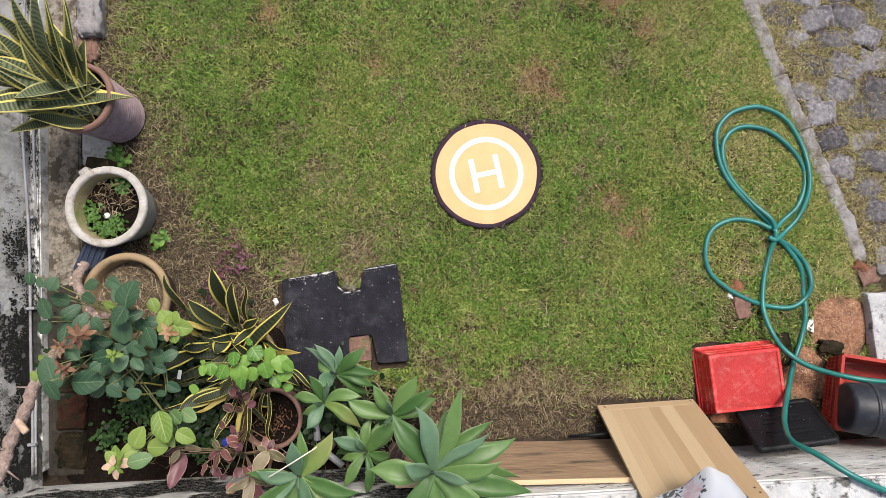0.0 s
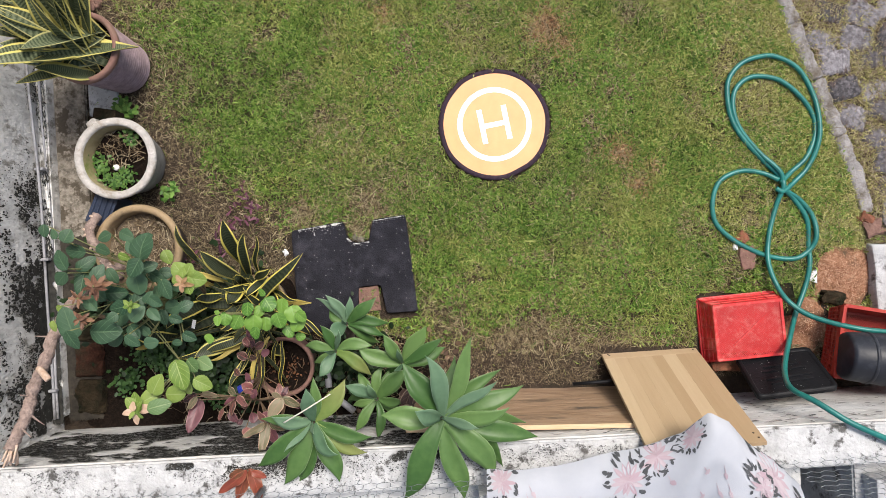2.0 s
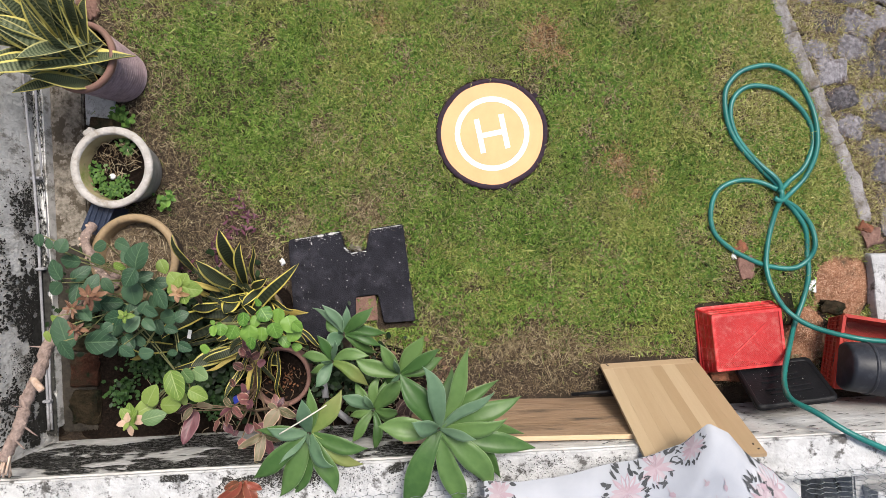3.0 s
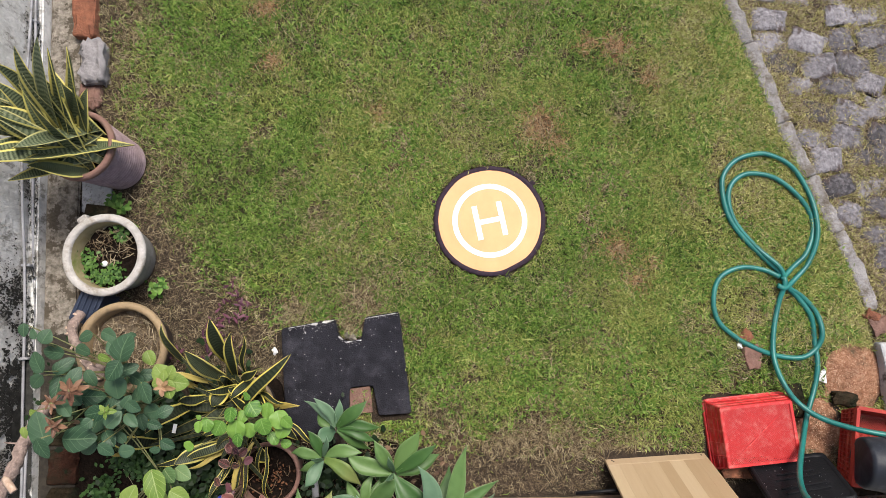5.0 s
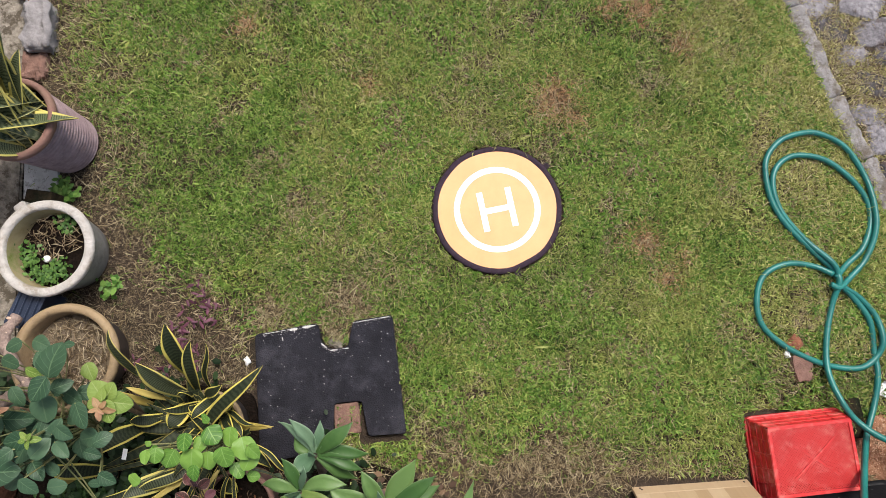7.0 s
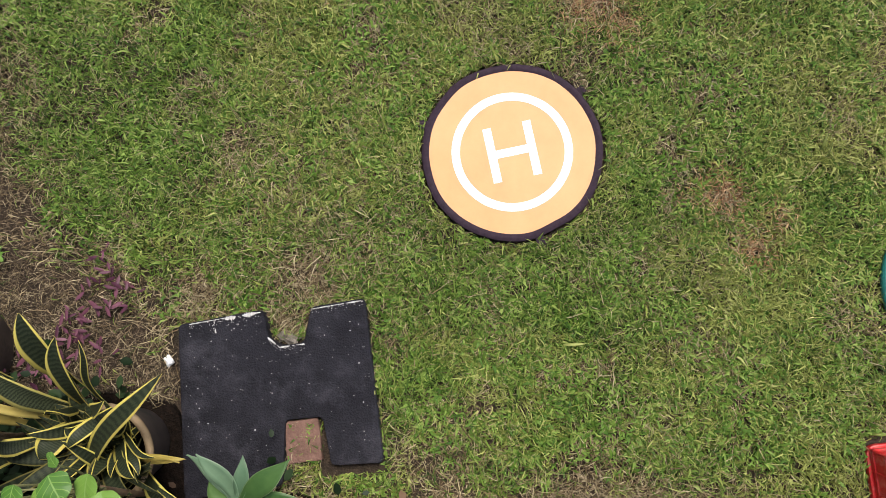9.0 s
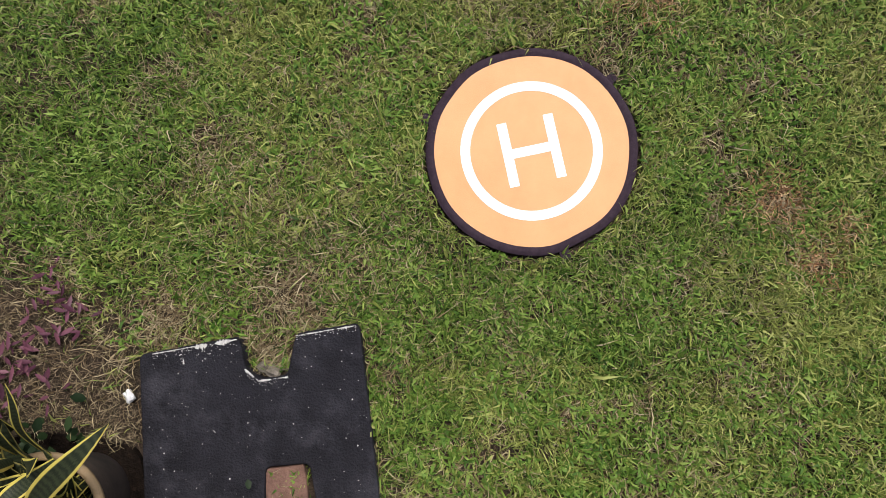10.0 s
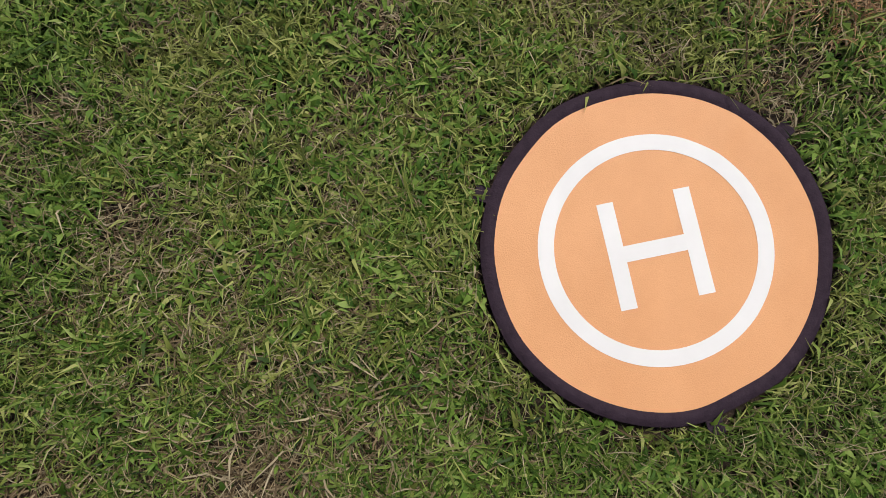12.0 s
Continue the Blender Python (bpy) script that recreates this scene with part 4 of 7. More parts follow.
conduit = thing("conduit", WEST @ Vector((0.02, 0, 0.1)), "two grey plastic conduits running low along the wall", "pipe")
for off, z, w in ((0.034, 0.088, 0.02), (0.020, 0.125, 0.03)):
    pts = [wall_point(-1.5 + 0.25 * k, off + 0.006 * math.sin(k * 1.3 + off * 90), z + w * math.sin(k * 0.55 + z * 30)) for k in range(24)]
    v, f = tube(spline(pts, 4), 0.0070, 8)
    part("pipe", mesh("pipe", v, f), M_PIPE, conduit)
for y in (-1.36, -0.72, -0.28, 0.3, 0.95):
    part("clip", box_bm(0.045, 0.014, 0.03, 0.003, 1), M_PIPE, conduit, "", WEST @ pose(0.022, y, 0.09))


def blade_mat(name, stops, spread=0.62, rough=0.55):
    m = mat(name, stops, 8.0, rough, island=spread, detail=5.0, spec=0.22)
    return m


M_STRAW = blade_mat("straw", [(0.14, (0.085, 0.058, 0.032)), (0.5, (0.225, 0.165, 0.098)), (0.88, (0.46, 0.39, 0.27))], 0.8, 0.7)


# ---- leaves ----
def strap_leaf(base, tip, width, arch=0.25, fold=0.25, thick=0.003, steps=12, shape="strap", twist=0.0, sag=0.0, bend=0.0, hook=0.0):
    """A long leaf from base to tip, folded along its middle, with a thickness; u runs across, v along."""
    b, t = Vector(base), Vector(tip)
    span = (t - b)
    flat = Vector((span.x, span.y, 0))
    L = span.length
    mid = b + span * 0.5 + Vector((0, 0, arch * L)) - flat * (arch * 0.25)
    mid += Vector((-span.y, span.x, 0)) * bend
    side_way = Vector((-span.y, span.x, 0)) * hook
    verts, uv, faces = [], [], []
    across = (-0.5, -0.25, 0.0, 0.25, 0.5)
    for side in (1, -1):
        for k in range(steps + 1):
            s = k / steps
            p = (1 - s) ** 2 * b + 2 * s * (1 - s) * mid + s * s * t - Vector((0, 0, sag * s ** 3)) + side_way * math.sin(2 * math.pi * s) * s
            d = ((mid - b) * (1 - s) + (t - mid) * s).normalized()
            r = d.cross(Vector((0, 0, 1)))
            if r.length < 1e-3:
                r = Vector((1, 0, 0))
            r.normalize()
            up = r.cross(d).normalized()
            a = twist * (s - 0.3)
            r2 = r * math.cos(a) + up * math.sin(a)
            up2 = up * math.cos(a) - r * math.sin(a)
            if shape == "strap":
                w = width * min(1.0, 0.55 + 1.2 * s) * (1 if s < 0.55 else max(0.02, math.cos((s - 0.55) / 0.45 * math.pi / 2) ** 0.8))
            else:
                w = width * 0.96 * (0.40 + 0.60 * math.sin(math.pi / 2 * s / 0.56) ** 1.3 if s < 0.56 else max(0.008, (1 - ((s - 0.56) / 0.44) ** 1.7) ** 1.15))
            for u in across:
                lift = fold * w * (abs(u) * 2) ** 1.4 * 0.5
                edge = 1 - (abs(u) * 2) ** 2
                verts.append(p + r2 * (u * w) + up2 * (lift + side * thick * 0.5 * (0.25 + edge)))
                uv.append((u + 0.5, s))
    n = len(across)
    half = (steps + 1) * n
    for k in range(steps):
        for i in range(n - 1):
            a = k * n + i
            faces.append((a, a + 1, a + n + 1, a + n))
            faces.append((half + a, half + a + n, half + a + n + 1, half + a + 1))
        for i in (0, n - 1):
            a, c = k * n + i, half + k * n + i
            faces.append((a, a + n, c + n, c) if i == 0 else (a, c, c + n, a + n))
    return mesh("leaf", verts, faces, uv=uv)


def broad_leaf(length, wide, rnd, cup=0.14, wavy=0.0, tip=0.62):
    """A broad leaf with a rounded base and a short point, folded a little at its midrib, with uneven edges."""
    steps, across = 13, (-1.0, -0.72, -0.42, -0.14, 0.14, 0.42, 0.72, 1.0)
    verts, uv, faces = [], [], []
    ph, fold, droop, lop = rnd.uniform(0, 6.28), cup * rnd.uniform(0.4, 1.5), rnd.uniform(0.05, 0.34), rnd.uniform(-0.10, 0.10)
    for k in range(steps + 1):
        s = k / steps
        half = 0.5 * wide * max(0.012, math.sin(math.pi * min(1.0, s ** 0.80 * 0.992 + 0.006)) ** tip)
        for u in across:
            rag = 1 + 0.04 * math.sin(9 * s + ph + 2 * u) * abs(u) ** 3 + 0.03 * rnd.uniform(-1, 1) * abs(u) ** 4
            x, y = s - 0.5, u * half * rag + lop * (s - 0.5) ** 2
            z = fold * abs(u) * half * 1.6 - droop * (s - 0.35) ** 2 - 0.16 * abs(u) ** 3 * half + (wavy + 0.010) * math.sin(9 * s + ph + (1.3 if u > 0 else 0)) * abs(u) ** 2
            verts.append((x * length, y * length, z * length))
            uv.append((0.5 + 0.5 * u, s))
    n = len(across)
    for k in range(steps):
        for i in range(n - 1):
            a = k * n + i
            faces.append((a, a + 1, a + n + 1, a + n))
    return mesh("leaf", verts, faces, uv=uv)


M_SNAKE = leaf_mat("snake_leaf", (0.016, 0.028, 0.010), (0.175, 0.200, 0.110), (0.58, 0.51, 0.15), 0.14, bands=10.0, rough=0.42)
M_SNAKE2 = leaf_mat("dark_snake_leaf", (0.006, 0.011, 0.005), (0.036, 0.046, 0.022), (0.58, 0.49, 0.11), 0.13, bands=6.0, rough=0.6)
M_SNAKEPALE = leaf_mat("pale_snake_leaf", (0.036, 0.055, 0.026), (0.185, 0.21, 0.125), (0.42, 0.40, 0.17), 0.08, bands=8.0, rough=0.45)
# snake leaf dimmed: the shade inside the clump is put into its colour
M_SNAKESHADE = leaf_mat("snake_leaf_painted_shade", (0.008, 0.013, 0.006), (0.035, 0.045, 0.020), (0.16, 0.14, 0.04), 0.08, bands=6.0, rough=0.65)
M_SNAKEMID = leaf_mat("mid_snake_leaf", (0.010, 0.016, 0.007), (0.085, 0.100, 0.056), (0.56, 0.49, 0.14), 0.12, bands=9.0, rough=0.5)
M_YELLOW = leaf_mat("yellowed_leaf", (0.30, 0.225, 0.045), (0.46, 0.37, 0.11), rough=0.5)
M_AGAVE = leaf_mat("agave_leaf", (0.044, 0.102, 0.026), (0.114, 0.196, 0.060), (0.24, 0.33, 0.16), 0.012, rough=0.42, spread=0.6)
M_AGAVEBLUE = leaf_mat("young_agave_leaf", (0.078, 0.148, 0.080), (0.142, 0.225, 0.134), (0.24, 0.33, 0.22), 0.012, rough=0.46, spread=0.5)
M_AGAVEYEL = leaf_mat("yellowing_agave_leaf", (0.095, 0.160, 0.036), (0.170, 0.225, 0.060), (0.20, 0.24, 0.08), 0.010, rough=0.45, tip=(0.19, 0.20, 0.068))
M_SHRUB = leaf_mat("blue_green_leaf", (0.022, 0.056, 0.027), (0.056, 0.108, 0.058), rough=0.5, vein=(0.08, 0.135, 0.07), spread=0.6, ribs=5)
M_LIME = leaf_mat("lime_leaf", (0.105, 0.175, 0.028), (0.190, 0.260, 0.060), rough=0.5, vein=(0.25, 0.31, 0.11), spread=0.65, ribs=5)
M_LIMEDULL = leaf_mat("dull_lime_leaf", (0.070, 0.135, 0.045), (0.125, 0.200, 0.080), rough=0.5, vein=(0.20, 0.26, 0.12), spread=0.6, ribs=6)
M_PALEPINK = leaf_mat("pale_pink_leaf", (0.36, 0.28, 0.15), (0.50, 0.34, 0.26), rough=0.5, vein=(0.40, 0.26, 0.20), spread=0.6)
M_LETTUCE = leaf_mat("bright_green_leaf", (0.060, 0.150, 0.022), (0.145, 0.265, 0.045), rough=0.45, vein=(0.17, 0.29, 0.075), spread=0.75, ribs=4)
M_PINK = leaf_mat("variegated_pink_leaf", (0.030, 0.028, 0.018), (0.210, 0.085, 0.078), (0.40, 0.25, 0.19), 0.07, rough=0.45, vein=(0.28, 0.08, 0.08), spread=0.45, ribs=5)
M_RUSTY = leaf_mat("rusty_leaf", (0.105, 0.050, 0.030), (0.235, 0.130, 0.078), rough=0.5, vein=(0.26, 0.12, 0.07), spread=0.7)
M_BARK = mat("grey_bark", [(0.3, (0.10, 0.07, 0.055)), (0.7, (0.26, 0.19, 0.155))], 30, 0.9, 0.8, 90, 8, stretch=(1, 1, 0.3))
M_PINKBARK = mat("peeled_branch", [(0.3, (0.155, 0.110, 0.092)), (0.7, (0.385, 0.29, 0.25))], 45, 0.9, 0.9, 90, 10, second=((0.13, 0.092, 0.078), 18, 0.54, 0.66))
M_SPLINTER = mat("splintered_wood", [(0.3, (0.40, 0.26, 0.18)), (0.7, (0.66, 0.52, 0.42))], 30, 0.85, 0.5, 90)
M_STEM = mat("plant_stem", [(0.3, (0.10, 0.06, 0.035)), (0.7, (0.22, 0.15, 0.09))], 30, 0.8, 0.4)
M_GSTEM = mat("green_stem", [(0.3, (0.10, 0.13, 0.04)), (0.7, (0.24, 0.22, 0.10))], 30, 0.7, 0.3)

# ---- pots ----
M_PURPLE = mat("ribbed_purple_clay", [(0.3, (0.17, 0.115, 0.122)), (0.7, (0.34, 0.25, 0.26))], 20, 0.65, 0.3, 60, 8)
M_TERRA = mat("terracotta", [(0.3, (0.165, 0.085, 0.068)), (0.7, (0.275, 0.155, 0.122))], 16, 0.8, 0.4, 70, 8, second=((0.16, 0.10, 0.07), 8, 0.5, 0.7))
M_POTGREY = mat("pale_cast_stone", [(0.3, (0.36, 0.335, 0.31)), (0.7, (0.54, 0.51, 0.485))], 22, 0.85, 0.6, 80, 9, second=((0.26, 0.22, 0.17), 9, 0.50, 0.66))
M_POTBODY = mat("grey_cast_stone", [(0.3, (0.17, 0.16, 0.15)), (0.7, (0.30, 0.29, 0.27))], 14, 0.85, 0.4, 80, 8)
M_POTINNER = mat("mossy_pot_inside", [(0.3, (0.28, 0.22, 0.10)), (0.7, (0.40, 0.34, 0.20))], 14, 0.85, 0.4, 80, 8, second=((0.16, 0.20, 0.04), 7, 0.5, 0.65))
M_YELLOWPOT = mat("ochre_plastic_rim", [(0.3, (0.24, 0.165, 0.088)), (0.7, (0.37, 0.27, 0.155))], 18, 0.7, 0.4, 60, 9, second=((0.15, 0.105, 0.06), 9, 0.48, 0.66))
M_DARKPOT = mat("dark_brown_pot", [(0.3, (0.045, 0.033, 0.028)), (0.7, (0.105, 0.076, 0.062))], 10, 0.7, 0.2, 60, 8, second=((0.03, 0.026, 0.024), 7, 0.5, 0.66))
M_BLUEBLACK = mat("blue_black_plastic", [(0.3, (0.010, 0.016, 0.035)), (0.7, (0.03, 0.045, 0.085))], 10, 0.4, 0.1, 60)


def soil_disc(r, z, seed, bump=0.012):
    verts, faces, rings, n = [(0, 0, z)], [], 10, 32
    for k in range(1, rings + 1):
        for i in range(n):
            a = 2 * math.pi * i / n
            x, y = r * k / rings * math.cos(a), r * k / rings * math.sin(a)
            verts.append((x, y, z + bump * noise.noise(Vector((x * 22 + seed, y * 22, 0)))))
    for i in range(n):
        faces.append((0, 1 + i, 1 + (i + 1) % n))
    for k in range(rings - 1):
        for i in range(n):
            j = (i + 1) % n
            faces.append((1 + k * n + i, 1 + (k + 1) * n + i, 1 + (k + 1) * n + j, 1 + k * n + j))
    return mesh("soil", verts, faces)


def small_leaves(name, centres, count, spread, size, rnd, z0, z1, material, parent, label="", slim=1.0):
    """Many tiny leaves as one mesh, in loose clumps."""
    verts, faces, uv = [], [], []
    for k in range(count):
        cx, cy = rnd.choice(centres)
        x, y, z = rnd.gauss(cx, spread), rnd.gauss(cy, spread), rnd.uniform(z0, z1)
        a, s = rnd.uniform(0, 6.28), size * rnd.uniform(0.6, 1.3)
        tilt = rnd.uniform(-0.4, 0.4)
        d, r = Vector((math.cos(a), math.sin(a), tilt)), Vector((-math.sin(a), math.cos(a), rnd.uniform(-0.3, 0.3)))
        b = len(verts)
        p = Vector((x, y, z))
        for u, w in ((-0.5, 0), (-0.1, 0.36), (0.35, 0.28), (0.6, 0), (0.35, -0.28), (-0.1, -0.36)):
            verts.append(p + d * (u * s) + r * (w * s * slim) - Vector((0, 0, 0.12 * s * abs(w))))
            uv.append((w + 0.5, u + 0.5))
        faces += [(b, b + 1, b + 2, b + 3), (b, b + 3, b + 4, b + 5)]
    return part(name, mesh(name, verts, faces, uv=uv), material, parent, label)


def debris(name, cx, cy, r, z, count, rnd, material, parent, long=0.05, thick=0.0012):
    """Loose dead stalks as one mesh."""
    V, Fc = [], []
    for k in range(count):
        a, q = rnd.uniform(0, 6.28), r * math.sqrt(rnd.random())
        x, y, b = cx + q * math.cos(a), cy + q * math.sin(a), rnd.uniform(0, 6.28)
        l = long * rnd.uniform(0.4, 1.2)
        p0 = Vector((x - math.cos(b) * l / 2, y - math.sin(b) * l / 2, z + rnd.uniform(0, 0.014)))
        p1 = Vector((x + math.cos(b) * l / 2, y + math.sin(b) * l / 2, z + rnd.uniform(0, 0.02)))
        v, f = tube([p0, (p0 + p1) / 2 + Vector((rnd.gauss(0, 0.004), rnd.gauss(0, 0.004), 0.003)), p1], thick * rnd.uniform(0.6, 1.6), 4)
        o = len(V)
        V += v
        Fc += [tuple(i + o for i in q_) for q_ in f]
    return part(name, mesh(name, V, Fc), material, parent)


# tall ribbed pot with a snake plant
PA = (-1.845, 0.245)
ribbed = thing("plant_pot", (*PA, 0), "tall ribbed purple-brown clay pot with a terracotta rim", "plant pot", "garden pots")
prof = [(0.0, 0.0), (0.115, 0.0), (0.120, 0.008)]
for k in range(16):
    z, r = 0.010 + k * 0.0195, 0.121 + 0.027 * (k / 16)
    prof += [(r - 0.009, z), (r - 0.008, z + 0.003), (r + 0.005, z + 0.0055), (r + 0.0075, z + 0.010), (r + 0.006, z + 0.0145), (r - 0.008, z + 0.0175)]
prof += [(0.149, 0.325)]
v, f = lathe(prof, 48)
part("body", mesh("body", v, f), M_PURPLE, ribbed, "", pose(*PA, 0, 0, -5, 0))
v, f = lathe([(0.149, 0.322), (0.158, 0.326), (0.163, 0.338), (0.162, 0.354), (0.154, 0.362), (0.142, 0.362), (0.136, 0.352), (0.134, 0.30)], 48)
part("rim", mesh("rim", v, f), M_TERRA, ribbed, "terracotta rim", pose(*PA, 0, 0, -5, 0))
part("soil", soil_disc(0.138, 0.315, 2), M_DARKSOIL, ribbed, "", pose(*PA, 0, 0, -5, 0))

# pale stone planter
PB = (-1.795, -0.232)
planter = thing("planter", (*PB, 0), "pale cast stone planter with soil, weeds and a white ball", "plant pot", "garden pots")
v, f = lathe([(0.0, -0.005), (0.143, -0.005), (0.149, 0.004), (0.167, 0.10), (0.178, 0.19)], 56, 0.01)
part("body", mesh("body", v, f), M_POTBODY, planter, "", pose(*PB, 0))
v, f = lathe([(0.177, 0.188), (0.189, 0.194), (0.193, 0.206), (0.190, 0.218), (0.183, 0.222), (0.164, 0.222), (0.158, 0.218), (0.155, 0.205)], 56, 0.01)
part("rim", mesh("rim", v, f), M_POTGREY, planter, "pale rim", pose(*PB, 0))
v, f = lathe([(0.1555, 0.206), (0.152, 0.16), (0.146, 0.10)], 56, 0.01)
part("inner_wall", mesh("inner_wall", v, f), M_POTINNER, planter, "moss-stained inside", pose(*PB, 0))
part("lug", box_bm(0.05, 0.04, 0.06, 0.012, 3, m=pose(0, 0, 0)), M_POTGREY, planter, "", pose(-1.912, -0.070, 0.15, 0, 0, 40))
planter_soil = part("soil", soil_disc(0.152, 0.125, 5, 0.02), M_DARKSOIL, planter, "dark soil", pose(*PB, 0))
prnd = random.Random(2)
small_leaves("clover", [(-1.88, -0.28), (-1.86, -0.32), (-1.82, -0.34), (-1.76, -0.32), (-1.90, -0.24), (-1.78, -0.30), (-1.74, -0.13), (-1.77, -0.11), (-1.80, -0.34)], 380, 0.020, 0.016, prnd, 0.13, 0.165, leaf_mat("clover", (0.03, 0.085, 0.014), (0.10, 0.19, 0.04), rough=0.5, spread=0.7), planter_soil, "small green weeds")["kind"] = "stuff"
tagged(debris("dead_litter", -1.80, -0.17, 0.105, 0.135, 130, prnd, M_STRAW, planter_soil, 0.05), kind="stuff")
v, f = lathe([(0.0, 0.0)] + [(0.0155 * math.sin(a), 0.0155 - 0.0155 * math.cos(a)) for a in (0.5, 1.0, 1.57, 2.1, 2.6)] + [(0.0, 0.031)], 18)
ball = part("ball", mesh("ball", v, f), M_PADWHITE, None, "", pose(-1.822, -0.268, 0.128))
tagged(ball, "small white ball lying on the planter's soil", "ball")

# ochre-rimmed pot
PC = (-1.682, -0.655)
ochre = thing("plant_pot", (*PC, 0), "dark pot with an ochre rim and dry grass inside", "plant pot", "garden pots")
v, f = lathe([(0.0, 0.0), (0.150, 0.0), (0.156, 0.006), (0.186, 0.17), (0.190, 0.185)], 56)
part("body", mesh("body", v, f), M_DARKPOT, ochre, "", pose(*PC, 0))
v, f = lathe([(0.189, 0.182), (0.205, 0.188), (0.209, 0.200), (0.205, 0.214), (0.192, 0.219), (0.178, 0.216), (0.172, 0.20), (0.168, 0.10)], 56)
part("rim", mesh("rim", v, f), M_YELLOWPOT, ochre, "ochre rim", pose(*PC, 0))
ochre_soil = part("soil", soil_disc(0.172, 0.13, 9, 0.015), M_EARTH, ochre, "", pose(*PC, 0))
debris("dry_grass", PC[0], PC[1], 0.155, 0.135, 420, prnd, M_STRAW, ochre_soil, 0.06)

# terracotta bowl
PD = (-0.985, -1.20)
bowl = thing("plant_pot", (*PD, 0), "terracotta pot with dark soil among the plants", "plant pot", "garden pots")
v, f = lathe([(0.0, 0.0), (0.105, 0.0), (0.112, 0.01), (0.128, 0.18)], 44)
part("body", mesh("body", v, f), M_TERRA, bowl, "", pose(*PD, 0))
v, f = lathe([(0.127, 0.178), (0.139, 0.184), (0.142, 0.21), (0.138, 0.222), (0.127, 0.222), (0.122, 0.21), (0.12, 0.17)], 44)
part("rim", mesh("rim", v, f), M_TERRA, bowl, "", pose(*PD, 0))
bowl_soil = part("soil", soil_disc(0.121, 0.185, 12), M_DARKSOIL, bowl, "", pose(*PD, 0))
tagged(debris("litter", PD[0], PD[1], 0.10, 0.192, 16, prnd, M_STEM, bowl_soil, 0.05), kind="stuff")

# blue-black tub end behind the planter
tub = thing("tub", (-1.88, -0.48, 0), "blue-black ribbed plastic tub wedged between two pots", "tub")
TUB = pose(-1.885, -0.475, 0.0, 0, 0, -18)
bm = prism(rounded([(-0.06, -0.075), (0.05, -0.075), (0.062, 0.08), (-0.05, 0.08)], 0.012, 3), 0.0, 0.16, 0.005)
part("body", bm, M_BLUEBLACK, tub, "", TUB)
for k in range(4):
    part("rib", box_bm(0.007, 0.14, 0.006, 0.002, 1, m=pose(-0.037 + k * 0.026, 0, 0.159)), M_BLUEBLACK, tub, "", TUB)
darkbox = part("box", box_bm(0.11, 0.07, 0.12, 0.008, 2, m=pose(-1.90, -0.015, 0.0, 0, 0, -6)), M_MOSSBRICK, None)
tagged(darkbox, "dark weathered box behind the stone planter", "box")

# dark soil of the planted bed; plant shade is put into its colour
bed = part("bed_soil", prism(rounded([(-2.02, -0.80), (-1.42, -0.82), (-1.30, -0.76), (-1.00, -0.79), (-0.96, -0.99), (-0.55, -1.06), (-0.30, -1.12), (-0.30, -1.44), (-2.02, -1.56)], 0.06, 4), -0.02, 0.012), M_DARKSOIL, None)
tagged(bed, "dark damp soil of the corner planting bed, darkened further to imitate plant shade", "soil", kind="stuff")

# strap leaves: tip, width, root, kind; agaves: centre, then tip, width and sideways bend of each leaf;
# broad leaves: centre, length, width to length, turn
SNAKE_A = [(-1.989, 0.444, 0.8, 0.05), (-1.872, 0.486, 0.85, 0.055), (-1.756, 0.501, 0.9, 0.05), (-1.74, 0.536, 0.74, 0.05), (-1.818, 0.427, 0.62, 0.05), (-1.778, 0.504, 0.8, 0.05), (-1.897, 0.45, 0.78, 0.055), (-2.015, 0.39, 0.74, 0.05), (-2.047, 0.301, 0.7, 0.055), (-2.101, 0.254, 0.6, 0.05), (-2.07, 0.176, 0.62, 0.06), (-2.094, 0.098, 0.56, 0.05), (-1.951, 0.124, 0.52, 0.05), (-1.619, 0.246, 0.37, 0.05), (-1.871, 0.147, 0.47, 0.045), (-1.927, 0.36, 0.6, 0.05), (-1.83, 0.35, 0.58, 0.05), (-1.841, 0.256, 0.5, 0.05), (-2.164, 0.16, 0.55, 0.05), (-1.84, 0.336, 0.85, 0.045), (-1.934, 0.107, 0.45, 0.04), (-1.751, 0.437, 0.55, 0.045)]
SNAKE_B = [(-1.203, -0.523, 0.5, 0.057, -1.171, -0.71, 0.24, 0), (-1.112, -0.578, 0.46, 0.041, -1.144, -0.778, 0.22, 1), (-1.062, -0.586, 0.46, 0.018, -1.102, -0.768, 0.22, 0), (-0.863, -0.662, 0.46, 0.045, -1.134, -0.943, 0.22, 1), (-1.31, -0.659, 0.44, 0.061, -1.205, -0.777, 0.24, 2), (-1.428, -0.548, 0.4, 0.035, -1.396, -0.711, 0.2, 2), (-1.406, -0.77, 0.36, 0.029, -1.325, -0.824, 0.22, 3), (-1.375, -0.88, 0.34, 0.041, -1.275, -0.868, 0.24, 0), (-1.474, -1.008, 0.4, 0.057, -1.343, -0.904, 0.22, 1), (-1.642, -1.031, 0.36, 0.051, -1.489, -1.072, 0.18, 1)]
